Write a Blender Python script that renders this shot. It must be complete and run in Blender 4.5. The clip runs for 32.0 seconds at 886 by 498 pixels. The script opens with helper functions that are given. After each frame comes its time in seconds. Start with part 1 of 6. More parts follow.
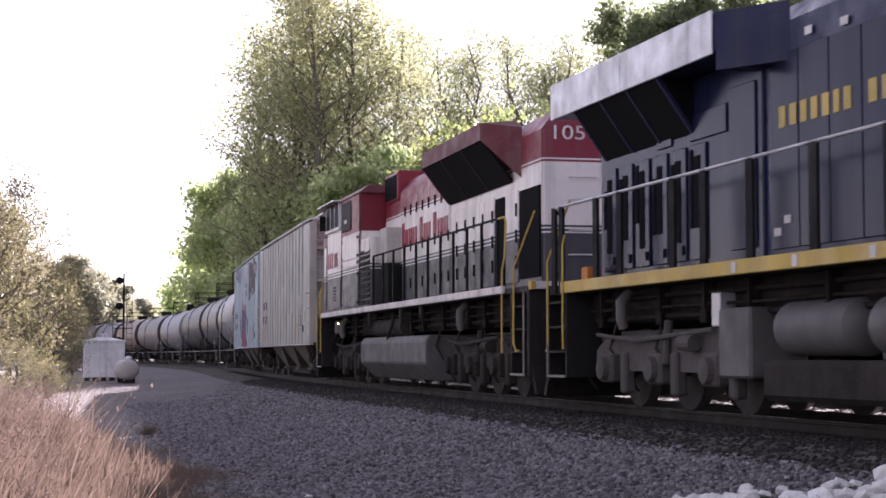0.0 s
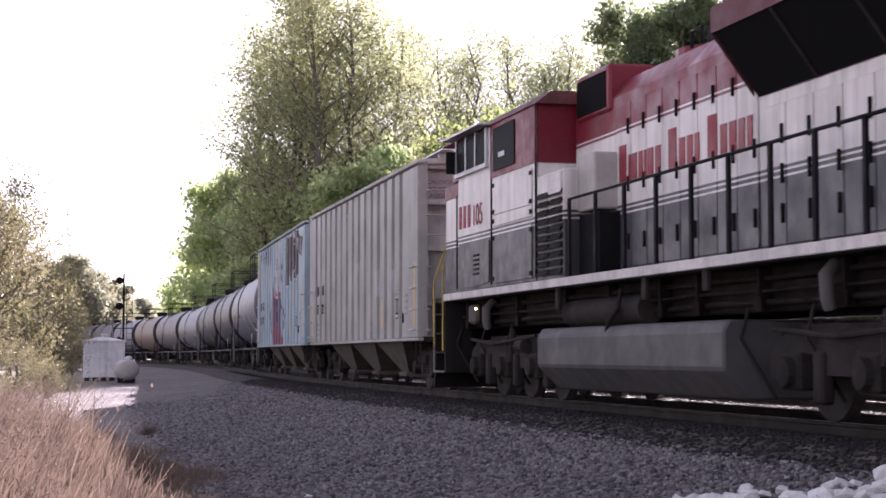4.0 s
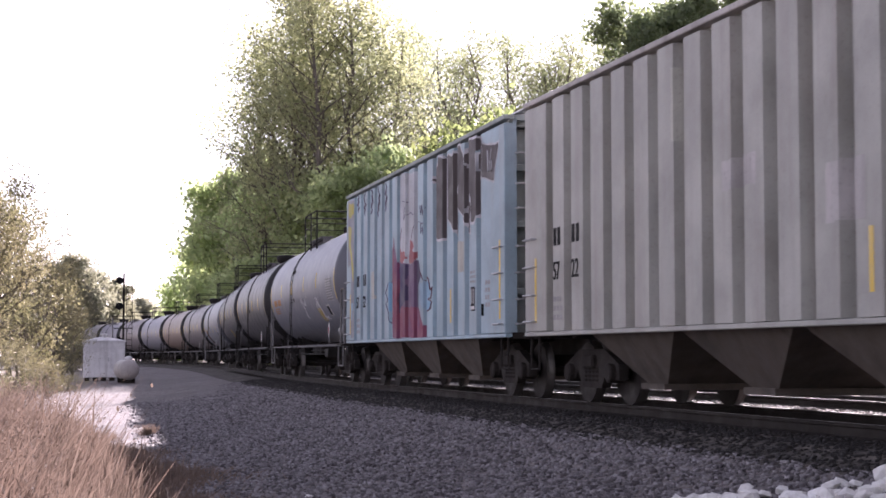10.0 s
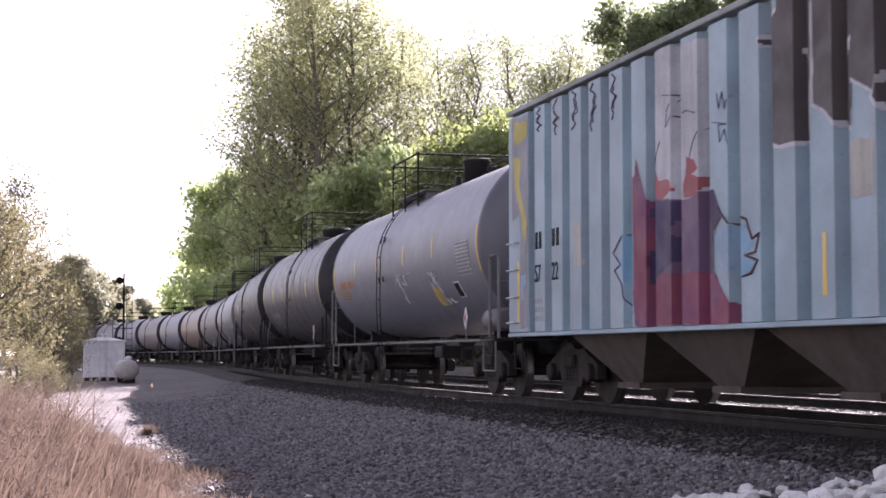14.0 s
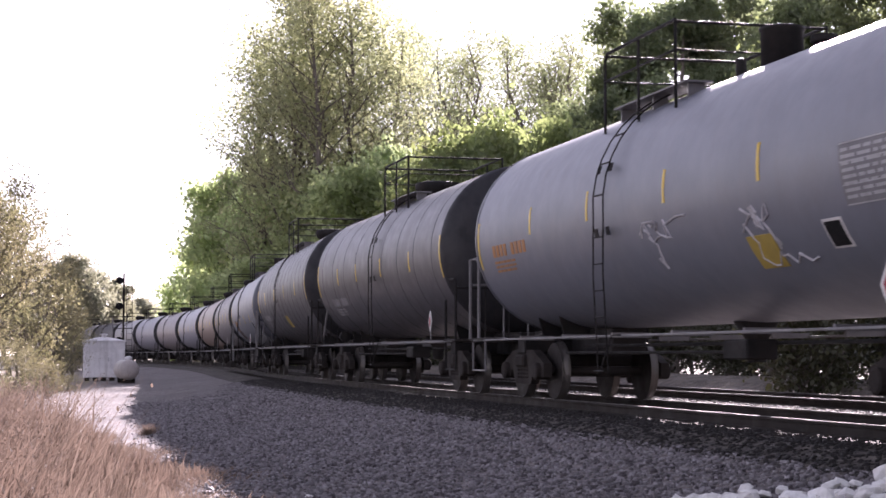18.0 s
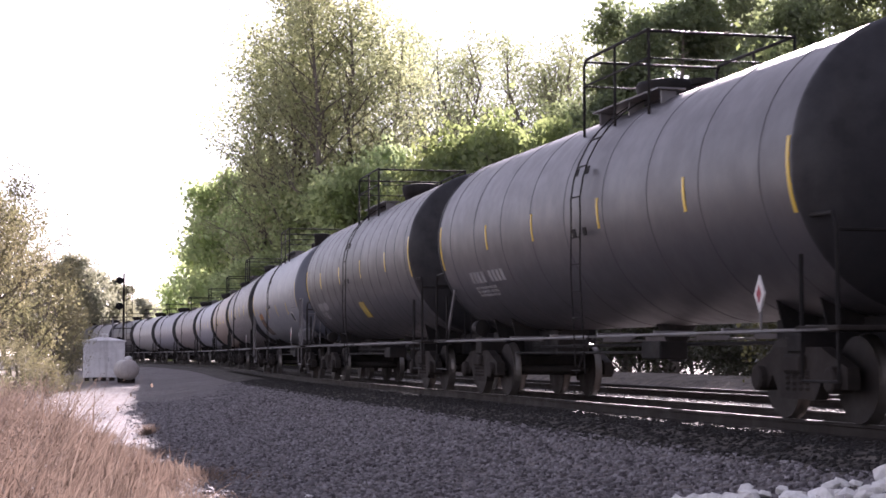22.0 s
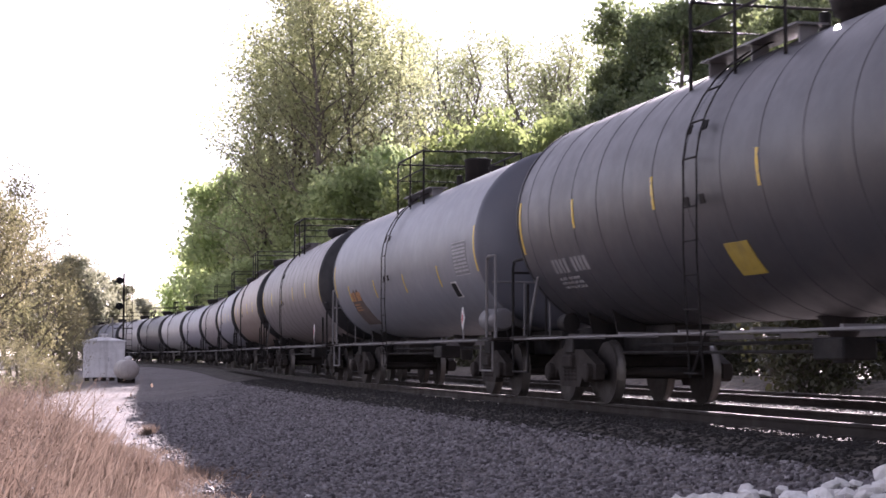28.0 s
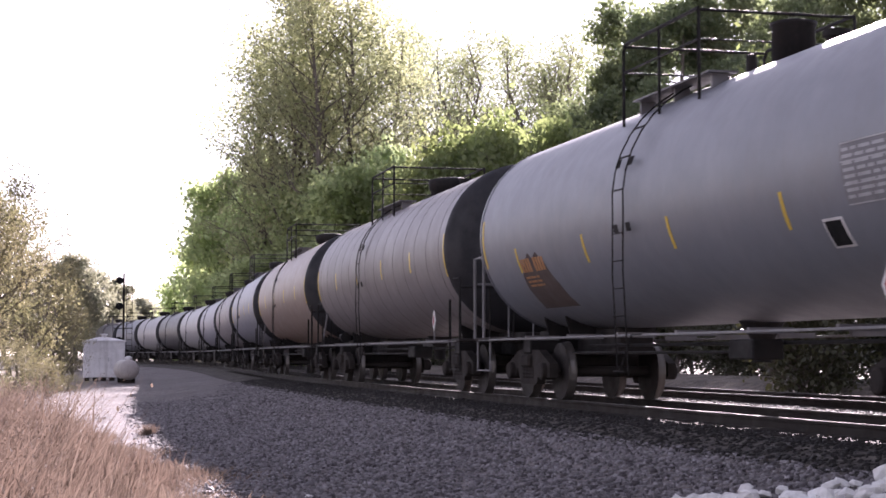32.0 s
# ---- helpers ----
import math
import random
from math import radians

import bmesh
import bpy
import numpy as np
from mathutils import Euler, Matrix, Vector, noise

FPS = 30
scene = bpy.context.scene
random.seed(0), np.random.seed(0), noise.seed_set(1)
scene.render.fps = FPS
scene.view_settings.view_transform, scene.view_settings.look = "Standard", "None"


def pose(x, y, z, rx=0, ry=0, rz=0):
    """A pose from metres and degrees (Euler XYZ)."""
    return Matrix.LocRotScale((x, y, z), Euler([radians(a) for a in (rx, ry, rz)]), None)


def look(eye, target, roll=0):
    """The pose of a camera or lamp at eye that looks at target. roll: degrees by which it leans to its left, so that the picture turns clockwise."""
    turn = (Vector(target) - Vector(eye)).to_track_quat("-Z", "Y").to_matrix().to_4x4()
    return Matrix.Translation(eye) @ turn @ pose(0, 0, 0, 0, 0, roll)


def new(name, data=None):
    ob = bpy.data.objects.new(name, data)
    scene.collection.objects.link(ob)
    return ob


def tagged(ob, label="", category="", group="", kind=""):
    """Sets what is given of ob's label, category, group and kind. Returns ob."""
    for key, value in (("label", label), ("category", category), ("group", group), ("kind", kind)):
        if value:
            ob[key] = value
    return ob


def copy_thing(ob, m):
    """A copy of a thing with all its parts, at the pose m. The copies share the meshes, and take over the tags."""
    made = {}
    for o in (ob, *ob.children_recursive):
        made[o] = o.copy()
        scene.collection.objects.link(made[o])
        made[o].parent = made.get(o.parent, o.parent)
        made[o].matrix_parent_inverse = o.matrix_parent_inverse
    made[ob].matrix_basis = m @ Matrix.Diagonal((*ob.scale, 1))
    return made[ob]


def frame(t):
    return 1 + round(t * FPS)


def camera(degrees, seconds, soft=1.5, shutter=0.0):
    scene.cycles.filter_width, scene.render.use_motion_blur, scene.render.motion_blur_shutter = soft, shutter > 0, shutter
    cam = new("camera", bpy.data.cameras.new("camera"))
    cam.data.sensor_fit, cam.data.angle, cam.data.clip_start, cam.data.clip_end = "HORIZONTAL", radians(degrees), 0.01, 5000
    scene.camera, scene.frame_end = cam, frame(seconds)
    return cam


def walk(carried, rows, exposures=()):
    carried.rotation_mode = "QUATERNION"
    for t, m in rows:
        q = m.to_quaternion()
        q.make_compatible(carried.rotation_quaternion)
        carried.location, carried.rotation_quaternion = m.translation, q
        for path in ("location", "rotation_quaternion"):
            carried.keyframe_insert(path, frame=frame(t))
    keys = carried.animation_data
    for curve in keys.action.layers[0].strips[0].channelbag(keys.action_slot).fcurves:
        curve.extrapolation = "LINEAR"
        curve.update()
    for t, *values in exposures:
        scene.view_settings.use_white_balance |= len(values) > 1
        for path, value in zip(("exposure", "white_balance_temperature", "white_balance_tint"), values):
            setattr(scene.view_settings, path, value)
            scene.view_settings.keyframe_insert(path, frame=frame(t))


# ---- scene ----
# Metres, z up; z = 0 is the top of the rails. The camera stands beside the track and looks along +y.
cam = camera(29.23, 32.0, soft=1.6, shutter=0.4)
EYE_Z = 0.712
TILT = 90 + math.degrees(0.06245)
walk(cam, [(0, pose(0, 0, EYE_Z, TILT, 0, 0)), (32, pose(0, 0, EYE_Z, TILT, 0, 0))], exposures=[(0, 1.9, 6180, 34.0), (32, 1.9, 6180, 34.0)])

# ---- light: low sun ahead of the camera, clear pale sky ----
SUN_EL, SUN_AZ = 17.2, 9.5
world = bpy.data.worlds.new("sky")
scene.world = world
world.use_nodes = True
sky = world.node_tree.nodes.new("ShaderNodeTexSky")
sky.sky_type, sky.sun_disc = "NISHITA", False
sky.sun_elevation, sky.sun_rotation = radians(SUN_EL), radians(SUN_AZ)
sky.air_density, sky.dust_density, sky.ozone_density = 1.0, 0.1, 0.6
world.node_tree.nodes["Background"].inputs[1].default_value = 0.072
milky = world.node_tree.nodes.new("ShaderNodeHueSaturation")  # thin white haze over the whole sky
milky.inputs["Saturation"].default_value = 0.32
world.node_tree.links.new(sky.outputs[0], milky.inputs["Color"])
world.node_tree.links.new(milky.outputs[0], world.node_tree.nodes["Background"].inputs[0])
sun_way = Vector((math.sin(radians(SUN_AZ)) * math.cos(radians(SUN_EL)), math.cos(radians(SUN_AZ)) * math.cos(radians(SUN_EL)), math.sin(radians(SUN_EL))))
sun_data = bpy.data.lights.new("sun", "SUN")
sun_data.energy, sun_data.angle, sun_data.color = 5.0, radians(0.6), (1.0, 0.93, 0.84)
sun = new("sun", sun_data)
sun.matrix_world = look(sun_way * 200, (0, 0, 0))


# ---- materials ----
def nodes_of(name):
    m = bpy.data.materials.new(name)
    m.use_nodes = True
    nt = m.node_tree
    return m, nt, nt.nodes["Principled BSDF"]


def add(nt, kind, **inputs):
    n = nt.nodes.new(kind)
    for k, v in inputs.items():
        if k in n.inputs:
            n.inputs[k].default_value = v
    return n


def math_node(nt, op, a, b=None, c=None):
    n = nt.nodes.new("ShaderNodeMath")
    n.operation = op
    for i, v in enumerate((a, b, c)):
        if v is None:
            continue
        if isinstance(v, (int, float)):
            n.inputs[i].default_value = v
        else:
            nt.links.new(v, n.inputs[i])
    return n.outputs[0]


def mix_colour(nt, fac, a, b, blend="MIX"):
    n = nt.nodes.new("ShaderNodeMix")
    n.data_type, n.blend_type = "RGBA", blend
    for i, v in ((0, fac), (6, a), (7, b)):
        if isinstance(v, (int, float)):
            n.inputs[i].default_value = v
        elif isinstance(v, tuple):
            n.inputs[i].default_value = (*v, 1)
        else:
            nt.links.new(v, n.inputs[i])
    return n.outputs[2]


def noise_at(nt, scale, stretch=(1, 1, 1), detail=4, rough=0.6, lo=0.35, hi=0.65):
    """Noise of that many waves a metre in the thing's own space, spread to 0..1."""
    co = nt.nodes.new("ShaderNodeTexCoord")
    mp = nt.nodes.new("ShaderNodeMapping")
    mp.inputs["Scale"].default_value = stretch
    nt.links.new(co.outputs["Object"], mp.inputs["Vector"])
    n = add(nt, "ShaderNodeTexNoise", Scale=scale, Detail=detail, Roughness=rough)
    nt.links.new(mp.outputs[0], n.inputs["Vector"])
    r = add(nt, "ShaderNodeMapRange")
    r.inputs[1].default_value, r.inputs[2].default_value = lo, hi
    nt.links.new(n.outputs["Fac"], r.inputs[0])
    return r.outputs[0]


def bump(nt, bsdf, height, strength, distance=0.01):
    b = add(nt, "ShaderNodeBump", Strength=strength, Distance=distance)
    nt.links.new(height, b.inputs["Height"])
    nt.links.new(b.outputs[0], bsdf.inputs["Normal"])


def paint(name, colour, rough=0.45, metal=0.0, grime=(0.10, 0.08, 0.065), amount=0.35, streaks=0.35, fine=0.25, gloss=0.5, fade=0.72, dents=0.12):
    """Weathered painted or bare metal: broad fading, vertical streaks and fine dirt."""
    m, nt, b = nodes_of(name)
    dark = tuple(c * fade for c in colour)
    c = mix_colour(nt, noise_at(nt, 0.7), dark, colour)
    s = math_node(nt, "MULTIPLY", noise_at(nt, 4.0, (1, 1, 0.06), lo=0.48, hi=0.72), streaks)
    c = mix_colour(nt, s, c, grime)
    s = math_node(nt, "MULTIPLY", noise_at(nt, 1.3, lo=0.5, hi=0.75), amount)
    c = mix_colour(nt, s, c, grime)
    s = math_node(nt, "MULTIPLY", noise_at(nt, 22.0, lo=0.55, hi=0.7), fine)
    c = mix_colour(nt, s, c, grime)
    nt.links.new(c, b.inputs["Base Color"])
    r = math_node(nt, "MULTIPLY_ADD", noise_at(nt, 3.0), min(0.25, dents * 2), rough - 0.05)
    nt.links.new(r, b.inputs["Roughness"])
    b.inputs["Metallic"].default_value = metal
    b.inputs["Specular IOR Level"].default_value = gloss
    bump(nt, b, noise_at(nt, 9.0), dents, 0.01)
    return m


def banded(name, bands, rough=0.42, stripe=None):
    """Paint in level bands: (lower edge, colour) from the bottom up; stripe: heights of thin white lines."""
    m, nt, b = nodes_of(name)
    co = nt.nodes.new("ShaderNodeTexCoord")
    sep = nt.nodes.new("ShaderNodeSeparateXYZ")
    nt.links.new(co.outputs["Object"], sep.inputs[0])
    z = sep.outputs[2]
    c = bands[0][1]
    for edge, colour in bands[1:]:
        c = mix_colour(nt, math_node(nt, "GREATER_THAN", z, edge), c, colour)
    for h in stripe or ():
        k = math_node(nt, "LESS_THAN", math_node(nt, "ABSOLUTE", math_node(nt, "SUBTRACT", z, h)), 0.013)
        c = mix_colour(nt, k, c, (0.75, 0.73, 0.7))
    c = mix_colour(nt, math_node(nt, "MULTIPLY", noise_at(nt, 4.0, (1, 1, 0.05), lo=0.45, hi=0.75), 0.4), c, (0.12, 0.10, 0.09))
    c = mix_colour(nt, math_node(nt, "MULTIPLY", noise_at(nt, 1.1, lo=0.45, hi=0.75), 0.25), c, (0.08, 0.07, 0.065))
    nt.links.new(c, b.inputs["Base Color"])
    r = math_node(nt, "MULTIPLY_ADD", noise_at(nt, 2.5), 0.25, rough - 0.08)
    nt.links.new(r, b.inputs["Roughness"])
    bump(nt, b, noise_at(nt, 6.0), 0.1, 0.01)
    return m


def leaf_material(name, colour, other, through_light=0.5):
    """Leaves: two greens mixed from clump to clump, with light passing through."""
    m, nt, b = nodes_of(name)
    geo = nt.nodes.new("ShaderNodeNewGeometry")
    oi = nt.nodes.new("ShaderNodeObjectInfo")
    f = math_node(nt, "MULTIPLY_ADD", noise_at(nt, 0.45), 0.6, math_node(nt, "MULTIPLY", geo.outputs["Random Per Island"], 0.4))
    c = mix_colour(nt, f, colour, other)
    c = mix_colour(nt, math_node(nt, "MULTIPLY", oi.outputs["Random"], 0.35), c, (0.10, 0.09, 0.03))
    nt.links.new(c, b.inputs["Base Color"])
    b.inputs["Roughness"].default_value = 0.5
    tr = nt.nodes.new("ShaderNodeBsdfTranslucent")
    c2 = mix_colour(nt, 1.0, c, (2.2, 2.25, 1.85), "MULTIPLY")
    nt.links.new(c2, tr.inputs[0])
    mx = nt.nodes.new("ShaderNodeMixShader")
    mx.inputs[0].default_value = through_light
    nt.links.new(b.outputs[0], mx.inputs[1])
    nt.links.new(tr.outputs[0], mx.inputs[2])
    nt.links.new(mx.outputs[0], nt.nodes["Material Output"].inputs[0])
    return m


def gravel_material(name, colour, dark, scale=16.0):
    m, nt, b = nodes_of(name)
    co = nt.nodes.new("ShaderNodeTexCoord")
    v = add(nt, "ShaderNodeTexVoronoi", Scale=scale)
    nt.links.new(co.outputs["Object"], v.inputs["Vector"])
    sep = nt.nodes.new("ShaderNodeSeparateColor")
    nt.links.new(v.outputs["Color"], sep.inputs[0])
    c = mix_colour(nt, sep.outputs[0], dark, colour)
    c = mix_colour(nt, math_node(nt, "MULTIPLY", noise_at(nt, 0.35), 0.45), c, tuple(0.6 * a for a in dark))
    c = mix_colour(nt, math_node(nt, "MULTIPLY", noise_at(nt, 2.2), 0.3), c, (0.34, 0.29, 0.24))
    nt.links.new(c, b.inputs["Base Color"])
    b.inputs["Roughness"].default_value = 0.9
    h = math_node(nt, "SUBTRACT", 1.0, v.outputs["Distance"])
    bump(nt, b, h, 0.9, 0.05)
    return m


def stone_material(name, colour, dark):
    m, nt, b = nodes_of(name)
    geo = nt.nodes.new("ShaderNodeNewGeometry")
    c = mix_colour(nt, geo.outputs["Random Per Island"], dark, colour)
    c = mix_colour(nt, math_node(nt, "MULTIPLY", noise_at(nt, 14.0), 0.4), c, tuple(0.6 * a for a in dark))
    nt.links.new(c, b.inputs["Base Color"])
    b.inputs["Roughness"].default_value = 0.85
    bump(nt, b, noise_at(nt, 40.0), 0.3, 0.01)
    return m


def plain(name, colour, rough=0.6, metal=0.0):
    return paint(name, colour, rough, metal, amount=0.2, streaks=0.1, fine=0.15)


BLACK = paint("black_iron", (0.017, 0.016, 0.016), 0.6, grime=(0.036, 0.03, 0.027), amount=0.6, fine=0.4, gloss=0.12)
DUSTY = paint("dusty_steel", (0.03, 0.026, 0.024), 0.75, grime=(0.05, 0.042, 0.037), amount=0.6, fine=0.5, gloss=0.12)
WHEEL = paint("worn_wheel_steel", (0.028, 0.024, 0.022), 0.6, 0.1, grime=(0.04, 0.033, 0.03), amount=0.5, gloss=0.2)
TREAD = paint("polished_wheel_tread", (0.14, 0.13, 0.12), 0.34, 0.7, amount=0.25, streaks=0.0, fine=0.2)
RAIL = paint("rail_steel", (0.026, 0.021, 0.018), 0.7, 0.0, grime=(0.035, 0.028, 0.023), amount=0.5, gloss=0.2)
RAIL_TOP = paint("polished_rail_head", (0.30, 0.28, 0.26), 0.7, 0.0, amount=0.2, streaks=0.0, fine=0.2, gloss=0.12)
TIE = paint("creosoted_timber", (0.03, 0.025, 0.021), 0.85, grime=(0.05, 0.042, 0.037), amount=0.5, gloss=0.15)
YELLOW = paint("safety_yellow", (0.55, 0.38, 0.06), 0.5, amount=0.2, streaks=0.2)
REFLECT = paint("reflective_yellow", (0.75, 0.50, 0.04), 0.35, amount=0.1, streaks=0.1, fine=0.05)
WHITE = paint("white_stencil", (0.72, 0.70, 0.68), 0.6, amount=0.2, fine=0.3)
# Black for flat plates over openings: the unlit inside is put into the colour.
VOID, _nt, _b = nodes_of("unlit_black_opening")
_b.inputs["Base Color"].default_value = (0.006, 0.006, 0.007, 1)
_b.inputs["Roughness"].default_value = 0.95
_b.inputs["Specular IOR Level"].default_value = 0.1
GLASS, _nt, _b = nodes_of("dark_window_glass")
_b.inputs["Base Color"].default_value = (0.012, 0.013, 0.015, 1)
_b.inputs["Roughness"].default_value = 0.5
_b.inputs["Specular IOR Level"].default_value = 0.02
RED_CREAM = (0.74, 0.70, 0.66)
FEC_RED, FEC_GREY = (0.20, 0.011, 0.026), (0.045, 0.047, 0.055)
HOOD_PAINT = banded("red_cream_grey_hood", [(0, FEC_GREY), (2.84, RED_CREAM), (3.88, FEC_RED)], stripe=(2.79, 2.72, 3.83, 3.93))
CAB_PAINT = banded("red_cream_grey_cab", [(0, FEC_GREY), (2.84, RED_CREAM)], stripe=(2.79, 2.72))
RED = paint("red_paint", FEC_RED, 0.4, amount=0.12, streaks=0.15, gloss=0.35)
CREAM = paint("cream_paint", RED_CREAM, 0.5, amount=0.4)
RED_LETTER = paint("red_letter_paint", (0.33, 0.02, 0.04), 0.5)
BLUE = paint("dark_blue_paint", (0.012, 0.018, 0.065), 0.3, grime=(0.05, 0.05, 0.06), amount=0.3, streaks=0.4, gloss=0.2)
BLUE_GLOSS, _nt, _b = nodes_of("glossy_slate_blue_paint")  # clean enamel that mirrors the sky
_nt.links.new(mix_colour(_nt, math_node(_nt, "MULTIPLY", noise_at(_nt, 3.0, (1, 1, 0.08), lo=0.45, hi=0.75), 0.5), (0.009, 0.013, 0.04), (0.035, 0.036, 0.05)), _b.inputs["Base Color"])
_b.inputs["Roughness"].default_value = 0.2
_b.inputs["Specular IOR Level"].default_value = 0.09
bump(_nt, _b, noise_at(_nt, 1.6, detail=1), 0.12, 0.02)
SILVER = paint("aluminium_paint", (0.55, 0.55, 0.57), 0.35, 0.5, amount=0.3)
SHED_METAL = paint("pale_galvanised_sheet", (0.85, 0.83, 0.83), 0.45, 0.0, amount=0.3)
PALE_EDGE = paint("dirty_white_edge_paint", (0.24, 0.23, 0.215), 0.6, amount=0.5)
GOLD = paint("gold_letter_paint", (0.55, 0.40, 0.08), 0.5)


# ---- mesh helpers ----
def thing(name, label, category, group="", kind=""):
    return tagged(new(name), label, category, group, kind)


def part(name, bm, material, parent, label=""):
    me = bpy.data.meshes.new(name)
    bm.to_mesh(me)
    bm.free()
    me.materials.append(material)
    ob = new(name, me)
    ob.parent = parent
    if label:
        tagged(ob, label=label)
    return ob


def shaded(ob, angle=40):
    for p in ob.data.polygons:
        p.use_smooth = True
    ob.data.set_sharp_from_angle(angle=radians(angle))
    return ob


def box(bm, x0, x1, y0, y1, z0, z1, soft=0.0):
    b = bmesh.new() if soft else bm
    v = [b.verts.new((x, y, z)) for x in (x0, x1) for y in (y0, y1) for z in (z0, z1)]
    for f in ((0, 1, 3, 2), (4, 6, 7, 5), (0, 4, 5, 1), (2, 3, 7, 6), (0, 2, 6, 4), (1, 5, 7, 3)):
        b.faces.new([v[i] for i in f])
    if soft:
        bmesh.ops.recalc_face_normals(b, faces=b.faces)
        bmesh.ops.bevel(b, geom=list(b.edges), offset=soft, segments=1, affect="EDGES")
        me = bpy.data.meshes.new("tmp")
        b.to_mesh(me)
        b.free()
        bm.from_mesh(me)
        bpy.data.meshes.remove(me)
    else:
        bmesh.ops.recalc_face_normals(bm, faces=bm.faces[-6:])
    return bm


def boxed(*a, **k):
    return box(bmesh.new(), *a, **k)


def prism(bm, outline, lo, hi, axis="y"):
    """An outline of (a, b) pushed along an axis: (x, z) along y, (y, z) along x, (x, y) along z."""
    put = {"y": lambda a, b, d: (a, d, b), "x": lambda a, b, d: (d, a, b), "z": lambda a, b, d: (a, b, d)}[axis]
    one = [bm.verts.new(put(a, b, lo)) for a, b in outline]
    two = [bm.verts.new(put(a, b, hi)) for a, b in outline]
    n = len(one)
    fs = [bm.faces.new(one), bm.faces.new(two[::-1])]
    for i in range(n):
        fs.append(bm.faces.new((one[i], one[(i + 1) % n], two[(i + 1) % n], two[i])))
    bmesh.ops.recalc_face_normals(bm, faces=fs)
    return bm


def tube(bm, pts, r, n=8):
    pts = [Vector(p) for p in pts]
    rings = []
    for i, p in enumerate(pts):
        d = (pts[min(i + 1, len(pts) - 1)] - pts[max(i - 1, 0)]).normalized()
        u = d.orthogonal().normalized()
        w = d.cross(u)
        if rings:
            u = (last_u - d * last_u.dot(d)).normalized()
            w = d.cross(u)
        last_u = u
        rr = r[i] if isinstance(r, (list, tuple)) else r
        rings.append([bm.verts.new(p + (u * math.cos(2 * math.pi * k / n) + w * math.sin(2 * math.pi * k / n)) * rr) for k in range(n)])
    for a, b in zip(rings, rings[1:]):
        for k in range(n):
            bm.faces.new((a[k], a[(k + 1) % n], b[(k + 1) % n], b[k]))
    bm.faces.new(rings[0][::-1])
    bm.faces.new(rings[-1])
    return bm


def lathe(bm, profile, centre, axis="x", n=40):
    """Turns a profile of (along, radius) round an axis through centre."""
    c = Vector(centre)
    basis = {"x": (Vector((1, 0, 0)), Vector((0, 1, 0)), Vector((0, 0, 1))), "y": (Vector((0, 1, 0)), Vector((0, 0, 1)), Vector((1, 0, 0))), "z": (Vector((0, 0, 1)), Vector((1, 0, 0)), Vector((0, 1, 0)))}[axis]
    rings = []
    for a, r in profile:
        if r < 1e-4:
            rings.append([bm.verts.new(c + basis[0] * a)])
        else:
            rings.append([bm.verts.new(c + basis[0] * a + (basis[1] * math.cos(2 * math.pi * k / n) + basis[2] * math.sin(2 * math.pi * k / n)) * r) for k in range(n)])
    for a, b in zip(rings, rings[1:]):
        for k in range(n):
            q = [a[k % len(a)], a[(k + 1) % len(a)], b[(k + 1) % len(b)], b[k % len(b)]]
            q = list(dict.fromkeys(q))
            if len(q) > 2:
                bm.faces.new(q)
    for ring, flip in ((rings[0], True), (rings[-1], False)):
        if len(ring) > 2:
            bm.faces.new(ring[::-1] if flip else ring)
    return bm


def letters(text, size, m, material, parent, label="", name="lettering", squeeze=1.0):
    """Raised flat letters of the built-in font as one mesh, at the pose m in the parent's space."""
    cu = bpy.data.curves.new("text", "FONT")
    cu.body, cu.size, cu.extrude, cu.align_x = text, size, 0.004, "LEFT"
    tmp = bpy.data.objects.new("text", cu)
    me = bpy.data.meshes.new_from_object(tmp)
    bpy.data.objects.remove(tmp)
    me.transform(m @ Matrix.Diagonal((squeeze, 1, 1, 1)))
    me.materials.clear()
    me.materials.append(material)
    ob = new(name, me)
    ob.parent = parent
    if label:
        tagged(ob, label=label)
    return ob


# ---- the track's line ----
BENDS = [(-140, 0.002), (0, 0.0038), (15, 0.0008), (30, 0.00133), (50, 0.00166), (75, 0.0001), (100, -0.00214), (130, -0.0016), (165, -0.0012), (400, -0.0012)]
_s = np.arange(-140, 400, 0.5)
_k = np.interp(_s, [b[0] for b in BENDS], [b[1] for b in BENDS])
_h = np.concatenate([[0], np.cumsum((_k[1:] + _k[:-1]) * 0.25)])
_h += -0.27717 - np.interp(0, _s, _h)
_x = np.concatenate([[0], np.cumsum((np.sin(_h[1:]) + np.sin(_h[:-1])) * 0.25)])
_y = np.concatenate([[0], np.cumsum((np.cos(_h[1:]) + np.cos(_h[:-1])) * 0.25)])
_x += 7.117 - np.interp(0, _s, _x)
_y += 10.317 - np.interp(0, _s, _y)


def on_track(s, side=0.0, z=0.0):
    """The point s metres up the line, side metres from its middle towards the camera's side."""
    h = np.interp(s, _s, _h)
    return Vector((np.interp(s, _s, _x) - side * math.cos(h), np.interp(s, _s, _y) + side * math.sin(h), z))


def sweep(bm, outline, s0, s1, step, centre=0.0, close=True):
    """An outline of (side, z) swept along the line."""
    rings = []
    for s in np.arange(s0, s1 + step * 0.5, step):
        rings.append([bm.verts.new(on_track(s, centre + a, b)) for a, b in outline])
    n = len(outline)
    for a, b in zip(rings, rings[1:]):
        for k in range(n if close else n - 1):
            bm.faces.new((a[k], b[k], b[(k + 1) % n], a[(k + 1) % n]))
    if close:
        bm.faces.new(rings[0])
        bm.faces.new(rings[-1][::-1])
    bmesh.ops.recalc_face_normals(bm, faces=bm.faces)
    return bm


